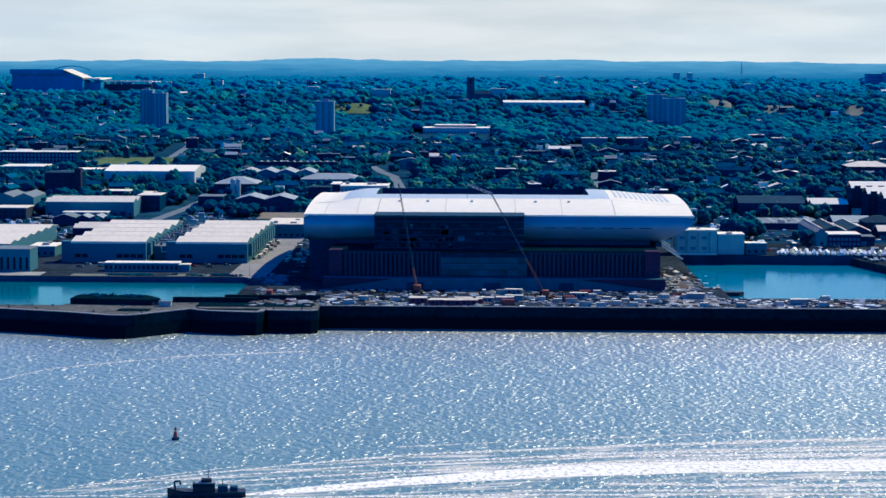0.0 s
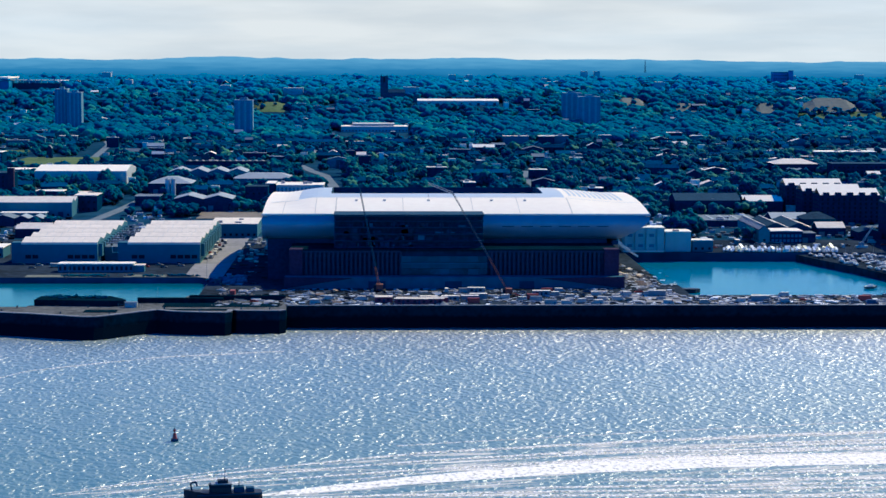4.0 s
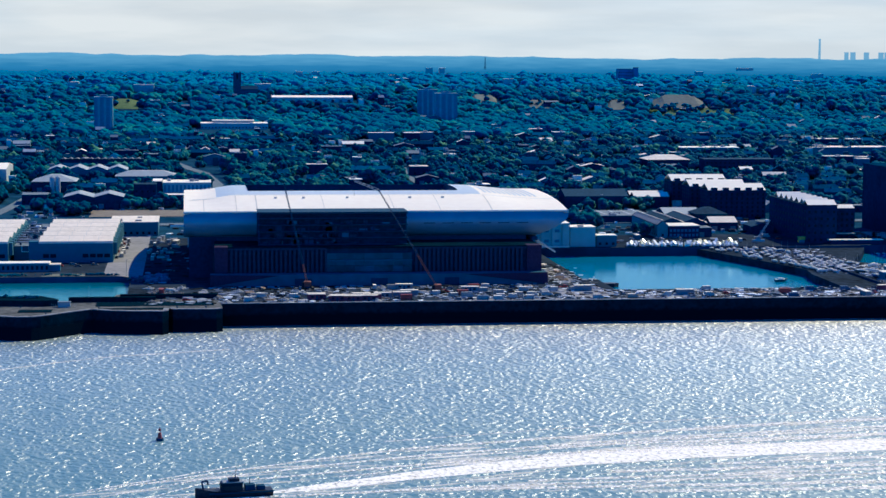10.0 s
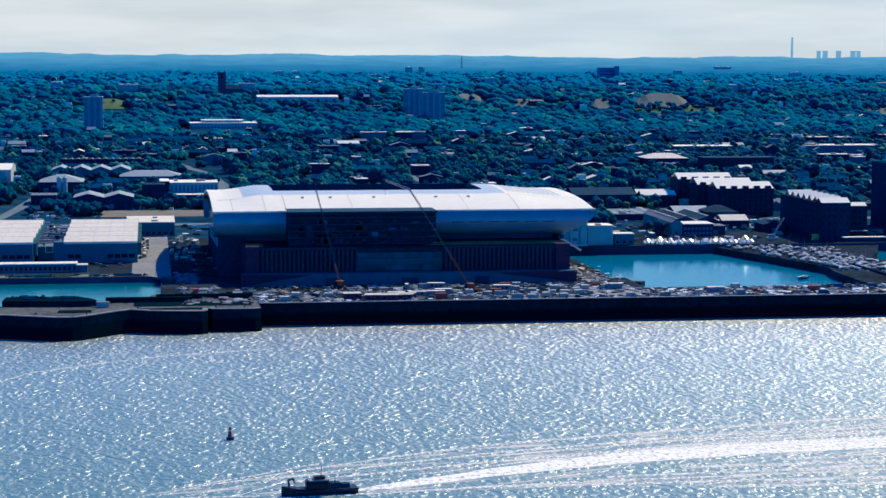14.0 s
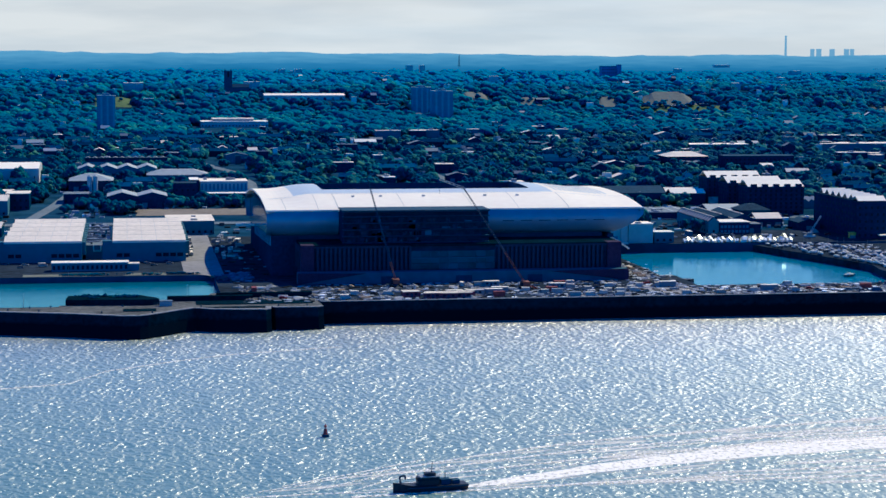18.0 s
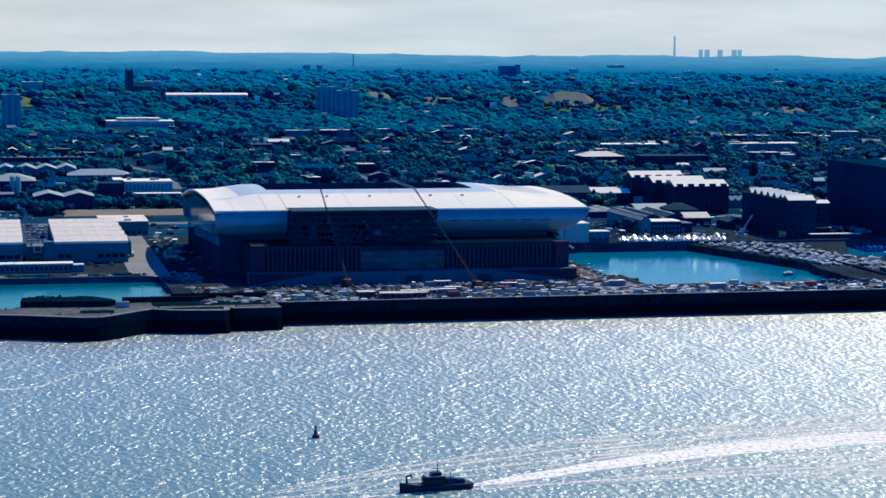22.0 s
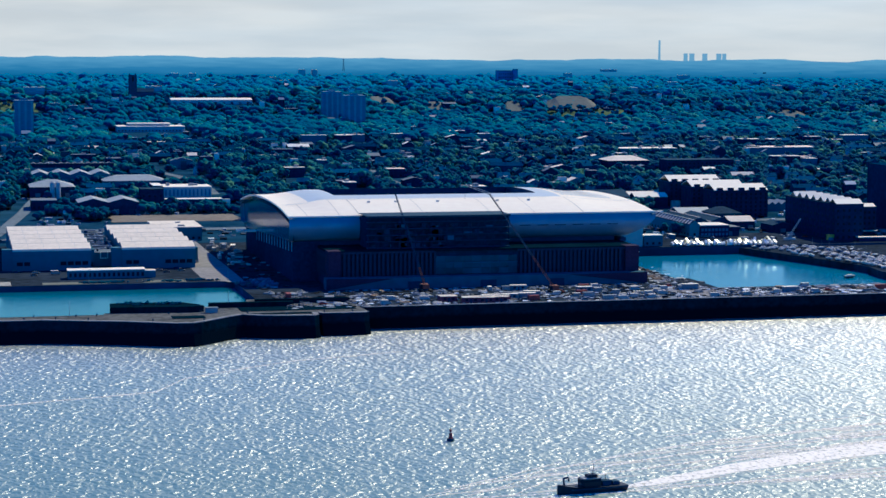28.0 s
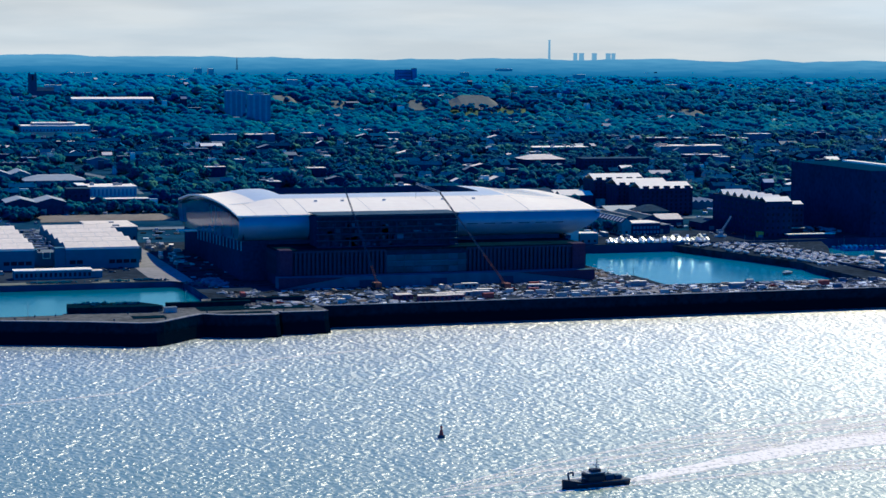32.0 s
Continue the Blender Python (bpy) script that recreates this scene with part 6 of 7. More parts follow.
# raised walls stand in for the dark sides of the lock channels
for x0, x1, y0, y1 in ((-138, -95, -3, 1), (-113, -64, 8, 11)):
    solid("lock_wall", Shape().box(x0, x1, y0, y1, Q, Q + 2.4), STONE, "low raised wall standing in for a lock channel's dark side", "wall")
# flat dark slabs painted where the lock channels sink into darkness
for x0, x1, y0, y1 in ((-122, -90, -33, -27.5), (-124, -66, -20, -5), (-160, -144, -40, -30)):
    solid("lock_apron", Shape().box(x0, x1, y0, y1, Q, Q + 0.25), STONE, "flat dark slab standing in for a sunken lock channel", "pavement", kind="structure")
hut = thing("pier_hut", "small pale blue fenced hut on the pier", "hut", pose(-139, -20, Q))
part("wall", Shape().box(-3, 3, -1.5, 1.5, 0, 2.6), BLUER, hut)
part("roof", Shape().box(-3.3, 3.3, -1.8, 1.8, 2.6, 2.8), GREYR, hut)
for i in range(14):
    part("fence_post", Shape().box(-6 + 0.9 * i, -5.9 + 0.9 * i, -2.6, -2.5, 0, 2.2), PLANT, hut)
boll = thing("bollard", "stubby dark iron mooring bollard", "bollard", pose(-70, -30, Q), group="bollards")
part("post", Shape().tube((0, 0, 0), (0, 0, 0.8), 0.35, 0.28, 10), DARKM, boll)
part("head", Shape().tube((0, 0, 0.8), (0, 0, 1.1), 0.5, 0.45, 10), DARKM, boll)
for x, y in ((-84, -29), (-104, -35), (-122, -27), (-146, -48), (-170, -44), (-200, -35), (-215, -29), (-230, -29), (-245, -29), (-195, -21), (-205, -22), (-225, -20), (-160, -21)):
    copy_thing(boll, pose(x, y, Q))
for x, y, h in ((-208, -20, 7), (-113, 112, 9), (-128, -1, 8), (-190, 112, 8)):
    pole = thing("lamp_post", "thin grey steel lamp post", "lamp post", pose(x, y, Q), group="lamp posts")
    part("pole", Shape().tube((0, 0, 0), (0, 0, h), 0.12, 0.07, 6), PLANT, pole)
    part("lamp_head", Shape().box(-0.2, 0.9, -0.15, 0.15, h, h + 0.15), PLANT, pole)

# ---- vehicles, cabins and materials on the quays ----
# the white is greyed down for the shade on the vehicles' sides
PAINTS = [mat(n, c, 0.35, vary=0.1) for n, c in (("shade_greyed_white_paint", (0.36, 0.36, 0.35)), ("silver_car_paint", (0.27, 0.26, 0.25)), ("black_car_paint", (0.02, 0.02, 0.022)),
                                                ("blue_car_paint", (0.03, 0.07, 0.15)), ("red_car_paint", (0.35, 0.04, 0.03)), ("grey_car_paint", (0.15, 0.16, 0.17)))]
PNAME = ("white", "silver", "black", "dark blue", "red", "grey")
TYRE = mat("tyre_rubber", (0.02, 0.02, 0.02), 0.8, vary=0.2)
wheel_mesh = Shape().tube((0, -0.11, 0), (0, 0.11, 0), 0.33, 0.33, 10).mesh("wheel", TYRE)


def car(k):
    ob = thing("car", PNAME[k] + " parked car on the quay", "car", group="parked cars")
    body = Shape()
    prof = [(-2.15, 0.3), (2.15, 0.3), (2.2, 0.65), (1.2, 0.9), (-2.0, 0.95), (-2.2, 0.7)]
    n = len(prof)
    body.v += [(x, -0.88, z) for x, z in prof] + [(x, 0.88, z) for x, z in prof]
    body.f += [tuple(range(n)), tuple(range(2 * n - 1, n - 1, -1))] + [(i, n + i, n + (i + 1) % n, (i + 1) % n) for i in range(n)]
    part("body", body, PAINTS[k], ob)
    cab = Shape()
    a, b = [(-1.9, -0.8, 0.93), (1.15, -0.8, 0.9), (1.15, 0.8, 0.9), (-1.9, 0.8, 0.93)], [(-1.5, -0.62, 1.42), (0.35, -0.62, 1.42), (0.35, 0.62, 1.42), (-1.5, 0.62, 1.42)]
    for i in range(4):
        cab.face(a[i], a[(i + 1) % 4], b[(i + 1) % 4], b[i])
    part("glasshouse", cab, GLASS, ob)
    part("roof", Shape().box(-1.5, 0.35, -0.62, 0.62, 1.41, 1.47), PAINTS[k], ob)
    for x in (-1.35, 1.35):
        for y in (-0.82, 0.82):
            o = part("wheel", wheel_mesh, TYRE, ob)
            o.location = (x, y, 0.33)
    return ob


def van(k):
    ob = thing("van", PNAME[k] + " panel van parked on the quay", "van", group="parked vans")
    part("body", Shape().box(-2.7, 1.6, -1.0, 1.0, 0.4, 2.4), PAINTS[k], ob)
    # white roof over greyed sides puts the sun on top into colour
    part("roof", Shape().box(-2.65, 1.55, -0.95, 0.95, 2.4, 2.47), ROOFW if k < 2 else PAINTS[k], ob)
    part("cab", Shape().prism([(1.6, -0.95), (2.7, -0.9), (2.7, 0.9), (1.6, 0.95)], 0.4, 1.5), PAINTS[k], ob)
    w = Shape().face((1.6, -0.95, 2.3), (2.3, -0.9, 1.5), (2.3, 0.9, 1.5), (1.6, 0.95, 2.3))
    part("windscreen", w, GLASS, ob)
    for x in (-1.8, 1.8):
        for y in (-0.95, 0.95):
            o = part("wheel", wheel_mesh, TYRE, ob)
            o.location = (x, y, 0.33)
    return ob


def cabin(paint, word, w=9.0, d=3.0, h=2.9):
    ob = thing("site_cabin", word + " site cabin with a flat roof", "cabin", group="site cabins")
    part("wall", Shape().box(-w / 2, w / 2, -d / 2, d / 2, 0, h), paint, ob)
    part("roof", Shape().box(-w / 2 - 0.1, w / 2 + 0.1, -d / 2 - 0.1, d / 2 + 0.1, h, h + 0.15), ROOFW if word != "brick-red" else SHEDR, ob)
    for x in (-w / 4, w / 4):
        o = part("window", window_mesh(1.4, 1.0), GLASS, ob)
        o.location = (x, -d / 2, 1.2)
    part("door", Shape().box(-0.45, 0.45, -d / 2 - 0.06, -d / 2 + 0.02, 0.1, 2.1), DARKM, ob)
    return ob


def container(paint, word):
    ob = thing("shipping_container", word + " corrugated shipping container", "container", group="containers")
    n, edge = 24, []
    for i in range(n + 1):
        edge.append((-3.0 + 6.0 * i / n, -1.2 - 0.07 * (i % 4 in (1, 2))))
    s = Shape().prism(edge + [(x, -y) for x, y in edge[::-1]], 0, 2.6)
    part("shell", s, paint, ob)
    part("door_end", Shape().box(3.0, 3.08, -1.1, 1.1, 0.1, 2.5), DARKM, ob)
    return ob


CABINR = mat("dull_red_cabin_paint", (0.115, 0.046, 0.075), 0.8, vary=0.25, scale=0.5, spec=0.05)
TARP = mat("blue_tarpaulin", (0.04, 0.12, 0.18), 0.5, vary=0.3, scale=0.8)
TIMBER = mat("stacked_timber", (0.38, 0.27, 0.16), 0.85, vary=0.4, scale=1.2)


def stack(m, word):
    ob = thing("material_stack", word + " stacked on the building site", "building material", group="material stacks")
    for i in range(2):
        part("plank_layer", Shape().box(-2.4, 2.4, -1.2 + 1.24 * i, -0.05 + 1.2 * i, 0.1, 0.65 + 0.4 * i), m, ob)
    part("bearer", Shape().box(-1.9, -1.7, -1.2, 1.3, 0, 0.1), TIMBER, ob)
    return ob


def heap(material, word):
    ob = thing("rubble_heap", word + " heap on the quay", "heap", group="heaps")
    p, r = [], []
    for i in range(30):
        a, d = random.uniform(0, 6.28), random.random() ** 0.7 * 3.2
        p.append((math.cos(a) * d, math.sin(a) * d * 0.7, max(0, 1.1 - 0.35 * d) * random.random())), r.append(random.uniform(0.5, 1.0))
    tagged(part("rubble", clump_mesh("rubble", np.array(p), np.array(r), material, 0.3), material, ob), kind="stuff")
    return ob


random.seed(77)
KITS = [(lambda k=k: car(k), 5) for k in range(6)] + [(lambda: van(0), 6), (lambda: van(1), 2), (lambda: van(3), 1),
        # grey-white cabins: walls greyed for the shade on them
        (lambda: cabin(GREYR, "grey-white"), 1), (lambda: cabin(SHEDW, "blue-grey"), 0.6), (lambda: cabin(CABINR, "brick-red"), 0.6),
        (lambda: container(REDM, "red"), 1), (lambda: container(TARP, "blue"), 0.3), (lambda: container(PLANT, "grey"), 3),
        (lambda: stack(TIMBER, "pale timber boards"), 2.5), (lambda: stack(PLANT, "grey steel sections"), 5), (lambda: stack(SHEDR, "white panels"), 8),
        (lambda: heap(EARTH, "tan rubble"), 2), (lambda: heap(CONCRETE, "grey rubble"), 3)]
LIVE = [None] * len(KITS)
BUSY = []


def drop(k, x, y, turn, gap=3.4):
    if any(abs(x - a) < gap and abs(y - b) < gap for a, b in BUSY):
        return
    BUSY.append((x, y))
    m = pose(x, y, Q + 0.03, 0, 0, turn)
    if LIVE[k] is None:
        LIVE[k] = KITS[k][0]()
        LIVE[k].matrix_world = m
    else:
        copy_thing(LIVE[k], m)


WEIGHT = [w for _, w in KITS]
BUSY += [(51, 22), (-16, 42), (51, 26), (48, 20), (-16, 38), (-19, 42), (54, 20)]
for x, y in ((-14, -2), (-14, 2), (-4, -9), (-3, -5), (4, -10), (12, -9), (5, -5), (14, -4)):
    drop(11, x, y, random.uniform(-3, 3), 3.0)
drop(13, 0, -1, 0), drop(10, 9, 1, 2), drop(9, 20, 2, 0)
# vans, cars and cabins drawn up in rows along the quay
for y in (-11, -4.5, 3, 12, 24, 38):
    x = 26 + random.uniform(0, 4)
    while x < 134:
        if random.random() < 0.54:
            drop(random.choices((0, 1, 2, 3, 4, 5, 6, 7, 9, 12, 14, 16, 17), (4, 3, 2, 1, 1.4, 2, 9, 2, 2.2, 1, 1.5, 2, 4))[0], x, y + random.uniform(-1, 1), random.choice((0, 180)) + random.uniform(-4, 4), 2.6)
        x += random.uniform(5.2, 8.5)
# rubble, stacks and a few vans on the open site
for i in range(70):
    drop(random.choices((0, 2, 4, 6, 12, 15, 16, 17, 18, 19), (1, 1, 1, 2, 1, 2, 3, 4, 5, 5))[0], random.uniform(-100, 24), random.uniform(-12, 50), random.choice((0, 8, -8, 90, 35)))
for y in (-11, -4, 4, 13, 21):
    x = 144 + random.uniform(0, 5)
    while x < 345:
        if random.random() < 0.5:
            drop(random.choices(range(len(KITS)), WEIGHT)[0], x, y + random.uniform(-2, 2), random.choice((0, 180, 4, -6, 90)))
        x += random.uniform(5, 10)
for i in range(18):
    drop(random.choices((15, 16, 17, 18, 19, 6), (3, 2, 6, 6, 3, 1))[0], random.uniform(114, 137), random.uniform(56, 175), random.choice((0, 90, 60)))
for i in range(34):
    drop(random.choices((0, 6, 9, 14, 17, 18), (3, 6, 2, 2, 6, 2))[0], random.uniform(-103, -86), random.uniform(190, 330), random.choice((0, 90, 80)))
for i in range(36):
    drop(random.choices(range(len(KITS)), WEIGHT)[0], random.uniform(142, 340), random.uniform(272, 312), random.choice((0, 90)))
for i in range(18):
    drop(random.choices(range(9), WEIGHT[:9])[0], -122 + random.uniform(0, 5), 205 + 7 * i, 90)
for i in range(22):
    drop(random.choices(range(9), WEIGHT[:9])[0], random.uniform(-235, -130), random.uniform(150, 180), 0)
DEBRIS = mat("site_debris", (0.010, 0.016, 0.026), 0.8, vary=0.3, scale=0.6, spec=0.05, island=1.2, second=(0.26, 0.275, 0.315))


def litter(name, n, x0, x1, y0, y1, z, big, label):
    """Low pallets, boards, pipes and spoil, far too many to count."""
    s = Shape()
    for i in range(n):
        x, y = random.uniform(x0, x1), random.uniform(y0, y1)
        w, d, h = random.uniform(0.4, big) , random.uniform(0.3, big * 0.7), random.uniform(0.2, 0.5) * big * 0.5
        a = random.choice((0, 0, 0.1, -0.2, 0.9, 1.57))
        c, t = math.cos(a), math.sin(a)
        s.prism([(x + c * u - t * v, y + t * u + c * v) for u, v in ((-w, -d), (w, -d), (w, d), (-w, d))], z, z + h)
    return solid(name, s, DEBRIS, label, "building material", kind="stuff")


litter("site_debris", 800, -100, 142, -15, 55, Q + 0.02, 2.2, "pallets, boards and spoil strewn over the building site")
litter("quay_debris", 520, 142, 345, -14, 26, Q + 0.02, 2.0, "pallets, boards and spoil strewn along the quay")
PALE = mat("sunlit_sheet_piles", (0.16, 0.15, 0.14), 0.7, vary=0.3, scale=0.6, spec=0.05, island=1.2, second=(0.84, 0.81, 0.76))
DEBRIS_DARK, DEBRIS = DEBRIS, PALE
litter("white_sheet_piles", 260, 142, 345, -14, 26, Q + 0.02, 2.2, "white sheets, boards and covers stacked along the quay")
litter("bank_sheet_piles", 240, 286, 325, 100, 240, Q - 1.18, 1.3, "white covers and boards between the laid-up boats")
litter("yard_sheet_piles", 200, 303, 345, 30, 138, Q + 0.035, 1.6, "white covers and boards over the boatyard")
litter("corner_sheet_piles", 120, 114, 147, -12, 130, Q + 0.02, 1.5, "pale boards and sheets over the dock corner")
litter("site_sheet_piles", 170, -60, 142, -15, 40, Q + 0.02, 2.0, "white sheets and boards lying on the building site")
DEBRIS = DEBRIS_DARK
def slope_litter(name, n, areas, material, label):
    """Parked cars, skips, pallets and scrap over sloping yards, far too many to count."""
    s = Shape()
    for i in range(n):
        x0, x1, y0, y1 = random.choice(areas)
        x, y = random.uniform(x0, x1), random.uniform(y0, y1)
        if not free(x, y, 2.0):
            continue
        w, d, h, z = random.uniform(0.8, 2.6), random.uniform(0.8, 2.0), random.uniform(0.6, 2.2), ground_z(x, y)
        a = random.choice((0, 0.1, -0.2, 0.9, 1.57))
        c, t = math.cos(a), math.sin(a)
        s.prism([(x + c * u - t * v, y + t * u + c * v) for u, v in ((-w, -d), (w, -d), (w, d), (-w, d))], z, z + h)
    return solid(name, s, material, label, "yard clutter", kind="stuff")


slope_litter("yard_clutter", 900, [(-345, -200, 335, 470), (-345, -240, 155, 335), (-210, -60, 340, 660), (-420, -190, 500, 680)], DEBRIS, "scrap, skips and parked cars crowding the works yards")
slope_litter("yard_sheets", 240, [(-345, -200, 335, 470), (-345, -240, 155, 335), (-210, -60, 340, 660), (-420, -190, 500, 680)], PALE, "white skips, sheets and vans in the works yards")
slope_litter("bank_clutter", 420, [(140, 330, 330, 480), (200, 420, 400, 640), (372, 400, 290, 330)], DEBRIS, "parked cars and scrap between the dock sheds")
slope_litter("bank_sheets", 260, [(140, 330, 330, 480), (200, 420, 400, 640)], PALE, "white vans and sheets between the dock sheds")
litter("yard_debris", 60, -103, -66, 66, 255, Q + 0.02, 2.2, "dark spoil and white sheets beside the stadium")
litter("dockside_debris", 130, 116, 139, 60, 150, Q + 0.02, 2.2, "tan spoil and boards at the dock corner")
litter("bank_debris", 240, 284, 325, 100, 240, Q - 1.18, 1.6, "trestles, props and boards between the laid-up boats")
tarp = thing("tarpaulin_sheets", "crumpled bright blue tarpaulin over materials", "tarpaulin", pose(-96, 92, Q), kind="stuff")
p = [(random.uniform(-6, 6), random.uniform(-20, 20), 0.8) for i in range(60)]
part("sheeting", clump_mesh("sheet", np.array(p), np.array([random.uniform(1, 2.2) for _ in p]), TARP, 0.3), TARP, tarp)
DUST = mat("pale_dusty_road", (0.27, 0.262, 0.270), 0.95, vary=0.3, scale=0.25, spec=0.0)
solid("site_road", Shape().face((-126, 122, Q + 0.05), (-104, 96, Q + 0.05), (-104, 345, Q + 0.05), (-126, 345, Q + 0.05)), DUST, "pale dusty service road beside the stadium", "road", kind="structure")
for x0, x1, y0, y1, m, lab in ((-215, -178, 112, 122, STRAW, "patch of dry yellow grass on the quay"), (-160, -136, 113, 124, STRAW, "patch of dry yellow grass on the quay"), (-270, -232, 112, 130, CONCRETE, "pale concrete hardstanding")):
    solid("quay_patch", Shape().face((x0, y0, Q + 0.06), (x1, y0, Q + 0.06), (x1, y1, Q + 0.06), (x0, y1, Q + 0.06)), m, lab, "ground", kind="structure")
for cx, cy, w, d in ((128, 18, 17, 26), (126, 96, 9, 40), (165, -2, 16, 8), (205, 6, 22, 9), (258, 2, 26, 9), (310, 8, 22, 11), (92, -8, 22, 5), (60, -9, 14, 4)):
    rim = [(cx + w * math.cos(a) * random.uniform(0.75, 1.1), cy + d * math.sin(a) * random.uniform(0.75, 1.1), Q + 0.045) for a in [k * math.tau / 14 for k in range(14)]]
    solid("dust_patch", Shape().face(*[(x, max(y, WALL_Y + 2), z) for x, y, z in rim]), DUST, "patch of pale trodden dust on the quay", "ground", kind="structure")
hedge = thing("scrub_bushes", "dark scrub bushes along the dock edge", "bushes", pose(-140, 118, Q))
p = []
for i in range(22):
    cx, cy = random.uniform(-60, 30), random.uniform(-4, 2)
    p += [(cx + random.gauss(0, 2.2), cy + random.gauss(0, 0.8), random.uniform(0.1, 0.7)) for _ in range(16)]
part("leaves", clump_mesh("leaves", np.array(p), np.array([random.uniform(0.35, 0.8) for _ in p]), LEAF), LEAF, hedge)
hedge = thing("scrub_bushes", "dark scrub bushes at the road end", "bushes", pose(-104, 92, Q))
p = [(random.gauss(0, 2.6), random.gauss(0, 4.5), random.uniform(0.1, 1.1)) for i in range(150)]
part("leaves", clump_mesh("leaves", np.array(p), np.array([random.uniform(0.4, 0.9) for _ in p]), LEAF), LEAF, hedge)

# ---- crawler cranes ----
ORANGE = mat("orange_crane_paint", (0.17, 0.065, 0.050), 0.8, vary=0.3, scale=0.8)


BOOM = mat("weathered_boom_steel", (0.10, 0.10, 0.11), 0.7, vary=0.3, scale=0.6)


def lattice(a, b, w, n):
    a, b = Vector(a), Vector(b)
    d = (b - a).normalized()
    u = d.cross(Vector((0, 1, 0))).normalized() * w
    v = d.cross(u).normalized() * w
    s = Shape()
    for su in (-1, 1):
        for sv in (-1, 1):
            s.tube(a + u * su + v * sv, b + (u * su + v * sv) * 0.6, 0.11, 0.09, 4)
    for i in range(n):
        p, q = a + (b - a) * i / n, a + (b - a) * (i + 1) / n
        s.tube(p + u + v, q - u + v, 0.08, 0.08, 3).tube(p - u - v, q + u - v, 0.08, 0.08, 3).tube(p + u - v, q + u + v, 0.08, 0.08, 3)
    return s


def crawler(x, y, tip, jib, label, orange, boom):
    ob = thing("crawler_crane", label, "crane", pose(x, y, Q), group="crawler cranes")
    for sx in (-2.6, 2.6):
        part("track", Shape().box(sx - 0.6, sx + 0.6, -4, 4, 0, 1.3), TYRE, ob)
    part("turntable", Shape().tube((0, 0, 1.0), (0, 0, 1.7), 1.6, 1.6, 14), DARKM, ob)
    house = part("engine_house", Shape().box(-1.8, 1.8, -1.5, 4.5, 1.7, 4.2), ORANGE, ob, "orange engine house")
    part("counterweight", Shape().box(-2.2, 2.2, 4.5, 6, 1.7, 3.8), DARKM, house)
    part("driver_cab", Shape().box(-3.1, -1.9, -1.6, 0.6, 1.7, 4.0), GLASS, house)
    t = Vector(tip) - Vector((x, y, Q))
    foot = Vector((0, -1.2, 2.2))
    knee = foot + (t - foot) * orange
    part("lower_boom", lattice(foot, knee, 0.55, 12), ORANGE, ob, "orange lower boom lattice")
    part("upper_boom", lattice(knee, t, 0.4, 24), boom, ob, "dark upper boom lattice")
    if jib:
        part("jib", lattice(t, Vector(jib) - Vector((x, y, Q)), 0.6, 6), WHITEW, ob, "pale luffing jib")
        part("hoist_rope", Shape().tube(Vector(jib) - Vector((x, y, Q)), Vector(jib) - Vector((x, y, Q)) + Vector((0, 0, -8)), 0.06, 0.06, 4), DARKM, ob)
    part("pendant", Shape().tube((0, 5, 4), t, 0.07, 0.07, 4), DARKM, ob)
    return ob


crawler(51, 22, (23, 55, 62), (10, 58, 67), "orange crawler crane with a long raked boom", 0.34, BOOM)
crawler(-16, 41, (-27.3, 72.6, 66), None, "orange crawler crane with a dark upper boom", 0.2, DARKM)
mob = thing("dock_crane", "small pale dockside mobile crane with a raised jib", "crane", pose(297, 275, Q))
part("carrier", Shape().box(-4, 4, -1.4, 1.4, 0.4, 1.8), WHITEW, mob)
part("cab", Shape().box(-1.5, 1.5, -1.3, 1.3, 1.8, 3.8), PLANT, mob)
part("jib", lattice((0, 0, 3), (7, -2, 15), 0.5, 8), WHITEW, mob, "white raised jib")

# ---- boats and yard of the marina bank ----
bank = Shape().prism([(248, 246), (259, 206), (268, 177), (276, 147), (282, 122), (278, 100), (276, 28), (340, 28), (340, 142), (328, 160), (327, 172), (345, 208), (360, 246)], -2, Q - 1.2)
solid("dock_bank", bank, QUAY, "dusty dock bank packed with laid-up boats", "quay", kind="structure")
HULLS = [mat("white_hull", (0.72, 0.72, 0.70), 0.3, vary=0.06), mat("blue_hull", (0.06, 0.15, 0.32), 0.35, vary=0.15), mat("grey_hull", (0.12, 0.13, 0.14), 0.4, vary=0.15)]


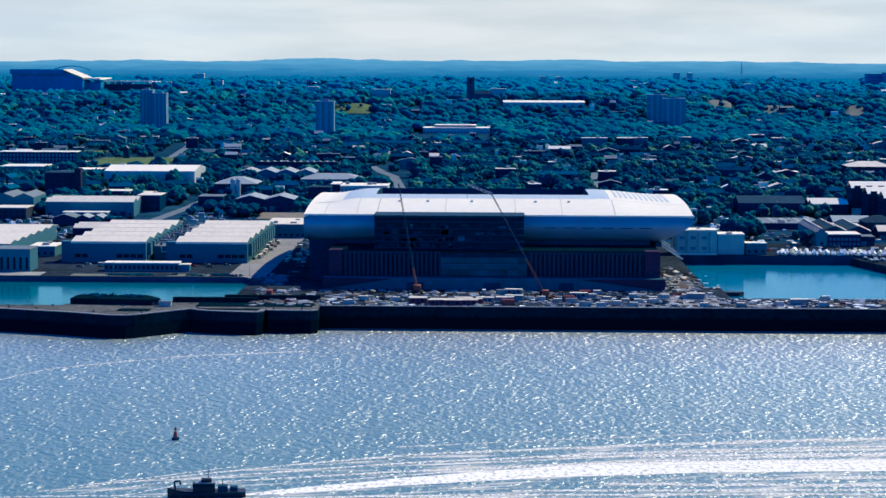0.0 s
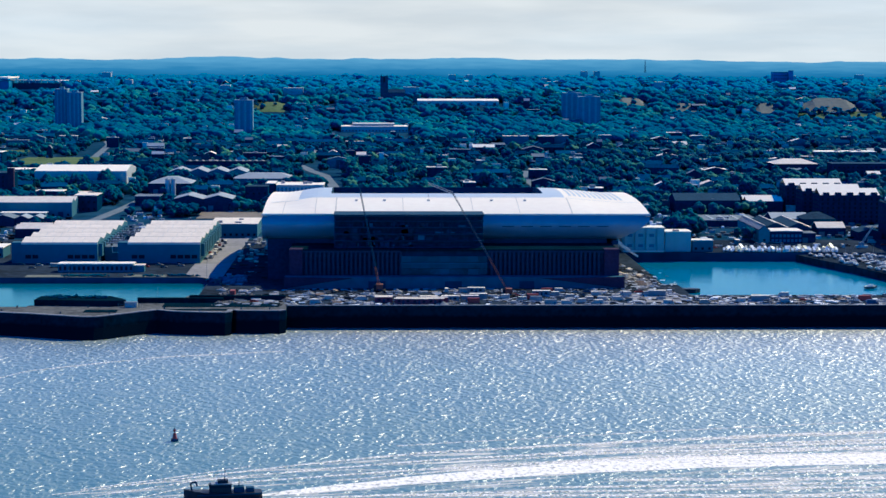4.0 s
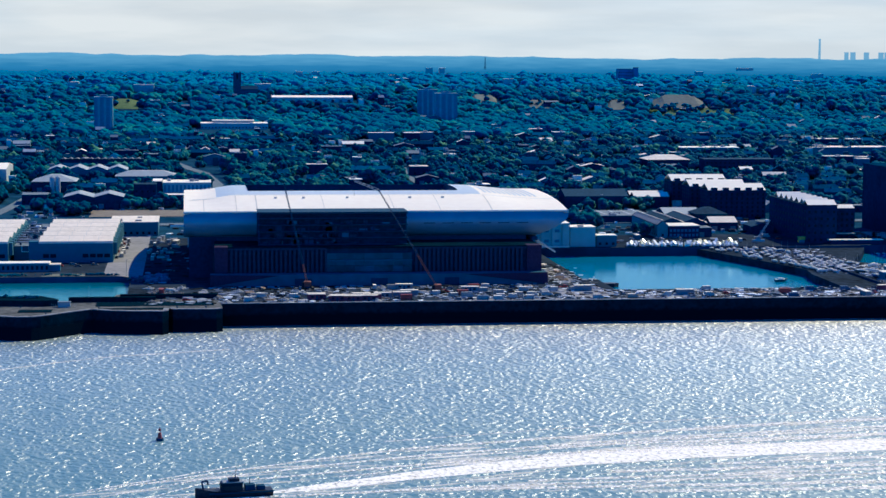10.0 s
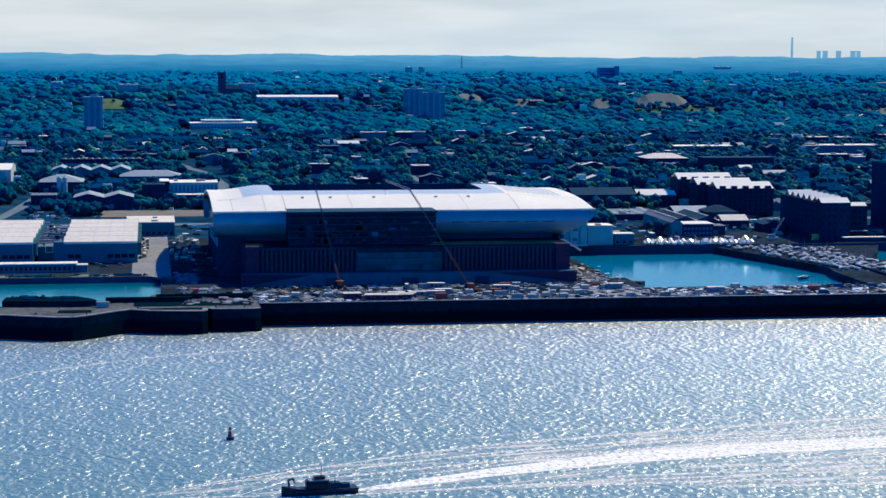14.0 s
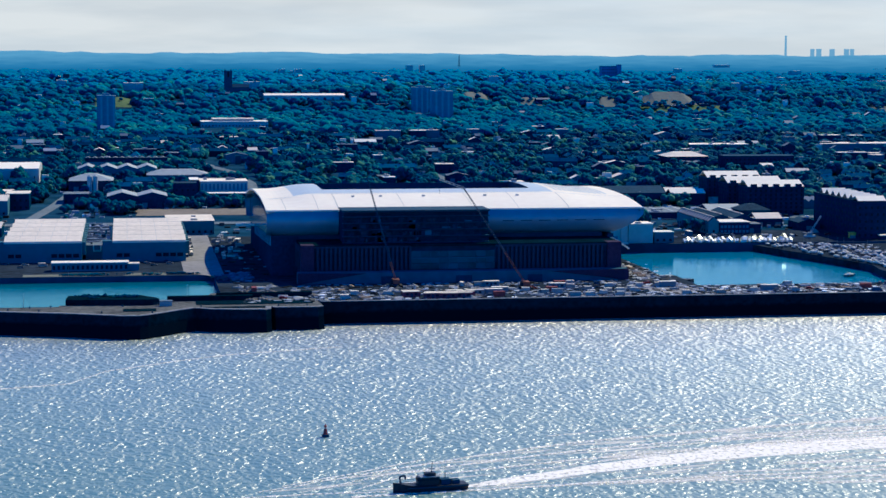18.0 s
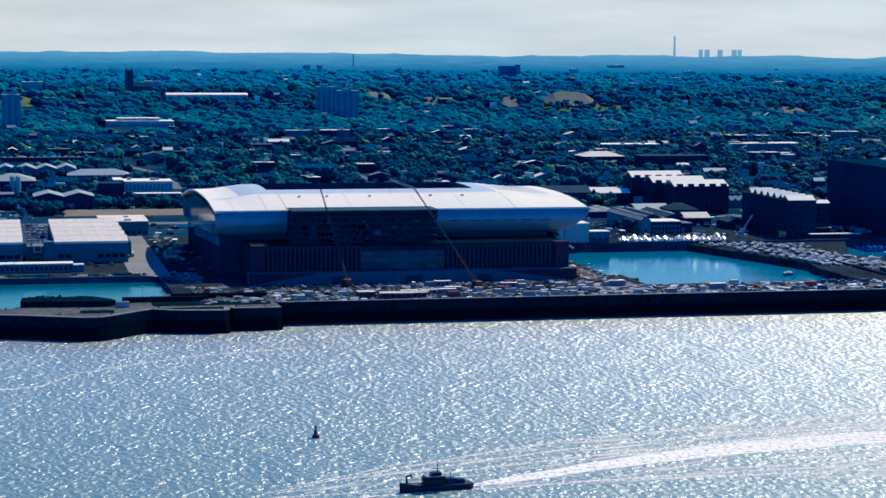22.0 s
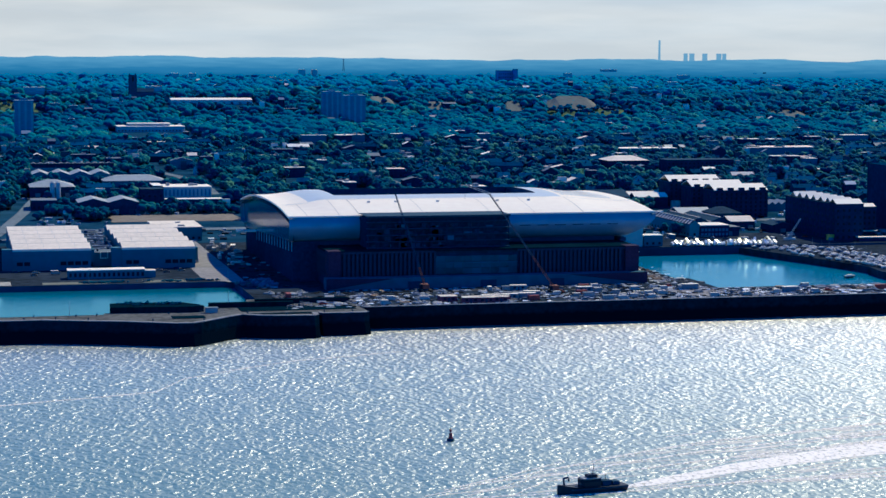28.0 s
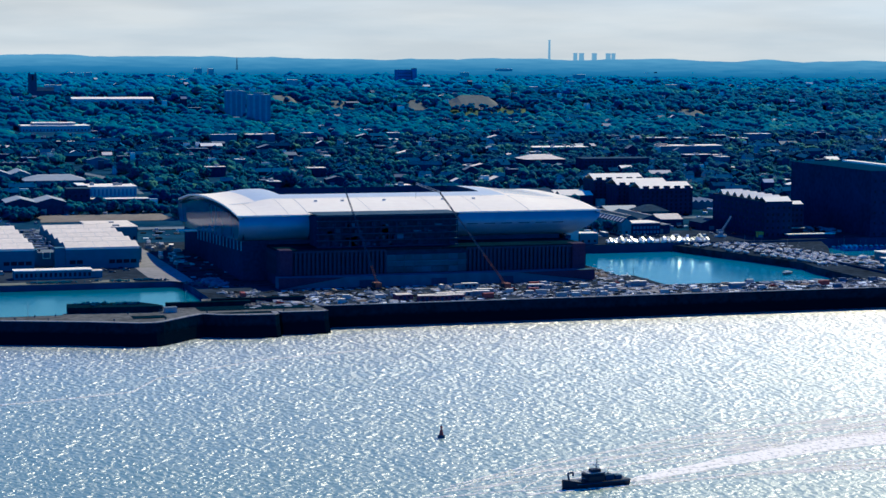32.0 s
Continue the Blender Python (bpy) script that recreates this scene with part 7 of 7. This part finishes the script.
def yacht(k, mast_h, label):
    ob = thing("yacht", label, "boat", group="laid-up boats")
    s = Shape()
    secs = [(-4, 1.2, 0.8, 1.9), (-1, 1.6, 0.6, 1.8), (2, 1.3, 0.6, 2.0), (4.4, 0.1, 1.0, 2.3)]
    for x, w, z0, z1 in secs:
        s.v += [(x, -w * 0.4, z0), (x, -w, z1), (x, w, z1), (x, w * 0.4, z0)]
    for i in range(3):
        a = 4 * i
        s.f += [(a, a + 4, a + 5, a + 1), (a + 1, a + 5, a + 6, a + 2), (a + 2, a + 6, a + 7, a + 3), (a + 3, a + 7, a + 4, a)]
    s.f += [(0, 1, 2, 3), (12, 15, 14, 13)]
    part("hull", s, HULLS[k], ob)
    part("cabin", Shape().prism([(-1.8, -0.9), (1.6, -0.7), (1.6, 0.7), (-1.8, 0.9)], 1.85, 2.7), ROOFW, ob)
    part("deck", Shape().prism([(-4, -1.1), (2, -1.25), (4.2, 0), (2, 1.25), (-4, 1.1)], 1.9, 2.08), (ROOFW, BLUER, ROOFW)[k], ob)
    part("cradle", Shape().box(-2.2, -1.9, -1.2, 1.2, 0, 1.0), DARKM, ob)
    part("cradle", Shape().box(1.2, 1.5, -1.2, 1.2, 0, 1.0), DARKM, ob)
    if mast_h:
        part("mast", Shape().tube((0.4, 0, 2.6), (0.4, 0, mast_h), 0.09, 0.06, 5), PLANT, ob)
    return ob


COVER = mat("glossy_white_boat_cover", (0.86, 0.85, 0.82), 0.28, vary=0.05, scale=0.4, spec=1.0)
covered = thing("covered_boat", "white shrink-wrapped boat glinting in the sun", "boat", group="covered boats")
part("cover", Shape().gable(-0.8, 0.8, -3.0, 3.0, 2.0, 1.7, "x", 0.05, 0.2), COVER, covered, "glossy white cover")
cv = Shape().prism([(-0.75, -2.7), (0.75, -2.7), (0.75, 2.7), (-0.75, 2.7)], 0.5, 1.95)
part("hull", cv, HULLS[0], covered)
part("cradle", Shape().box(-0.7, 0.7, -2.0, -1.7, 0, 0.55), DARKM, covered)
part("cradle", Shape().box(-0.7, 0.7, 1.5, 1.8, 0, 0.55), DARKM, covered)
YPRO = [yacht(0, 0, "white motor boat laid up on the bank"), yacht(0, 10, "white yacht with a bare mast laid up on the bank"), yacht(1, 9, "blue-hulled yacht laid up on the bank"), yacht(2, 0, "grey work boat laid up on the bank")]
yused = [False] * 4
random.seed(5)


def berth(x, y, z, turn):
    k = random.choices(range(4), (4, 3, 3, 3))[0]
    m = pose(x, y, z, 0, 0, turn)
    if yused[k]:
        return copy_thing(YPRO[k], m)
    YPRO[k].matrix_world, yused[k] = m, True
    return YPRO[k]


def small(ob, s):
    ob.scale = (s, s, s)
    return ob


for i in range(17):
    for j in range(6):
        y = 106 + 8.2 * i
        x = 286 - 0.27 * max(0, y - 122) + 7.4 * j
        if random.random() < 0.86:
            small(berth(x + random.uniform(-0.8, 0.8), y + random.uniform(-1, 1), Q - 1.15, random.choice((100, 105, 105, 285, 15)) + random.uniform(-6, 6)), random.uniform(0.6, 0.85))
for i in range(34):
    x, y = random.uniform(302, 344), random.uniform(34, 136)
    if all(not (a - 4 < x < b + 4 and c - 4 < y < d + 4) for a, b, c, d, h in YARDS):
        small(berth(x, y, Q + 0.03, random.uniform(0, 180)), random.uniform(0.6, 1.0))
for i in range(11):
    berth(368 + 4.2 * i, 243, 4.3, 90 + random.uniform(-5, 5))
litter("boatyard_debris", 320, 302, 345, 30, 138, Q + 0.035, 2.2, "trestles, pontoons and gear strewn over the boatyard")
CREAM = mat("glossy_cream_boat_cover", (0.80, 0.74, 0.45), 0.3, vary=0.08, scale=0.4, spec=1.0)
cream = thing("covered_boat", "boat under a yellowish glossy cover", "boat", group="covered boats")
part("cover", Shape().gable(-0.9, 0.9, -3.0, 3.0, 2.2, 1.9, "x", 0.05, 0.2), CREAM, cream, "glossy yellowish cover")
part("hull", Shape().prism([(-0.8, -2.7), (0.8, -2.7), (0.8, 2.7), (-0.8, 2.7)], 0.5, 2.15), HULLS[0], cream)
part("cradle", Shape().box(-0.7, 0.7, -2.0, -1.7, 0, 0.55), DARKM, cream)
part("cradle", Shape().box(-0.7, 0.7, 1.5, 1.8, 0, 0.55), DARKM, cream)
first = {}
for row in range(2):
    x = 203 + 1.2 * row
    while x < 274:
        proto = cream if random.random() < 0.22 else covered
        if random.random() < 0.82:
            m = pose(x, 249.5 + 6.5 * row + random.uniform(0, 2.5) - 0.05 * (x - 203), Q + 0.02, 0, 0, random.uniform(-28, 28))
            if proto in first:
                ob = copy_thing(proto, m)
            else:
                ob = first[proto] = proto
                ob.matrix_world = m
            size = random.uniform(0.6, 1.0)
            ob.scale = (size, size, size * random.uniform(0.8, 1.35))
        x += random.uniform(1.35, 2.3)
afloat = yacht(2, 0, "small grey boat afloat in the dock")
afloat.matrix_world = pose(260, 101, 4.4, 0, 0, 20)
for i in range(40):
    drop(random.choices(range(len(KITS)), WEIGHT)[0], random.uniform(304, 345), random.uniform(32, 84), random.choice((0, 90)))
sbank = thing("moored_barge", "low dark barge moored by the building site", "barge", pose(151, 84, 5))
part("hull", Shape().prism([(-9, -3), (7, -3), (10, 0), (7, 3), (-9, 3)], -0.5, 2.2), NAVY, sbank)
part("deckhouse", Shape().box(-7, -3, -2, 2, 2.2, 4.6), WHITEW, sbank)
part("mast", Shape().tube((0, 0, 2.2), (0, 0, 9), 0.12, 0.08, 5), DARKM, sbank)
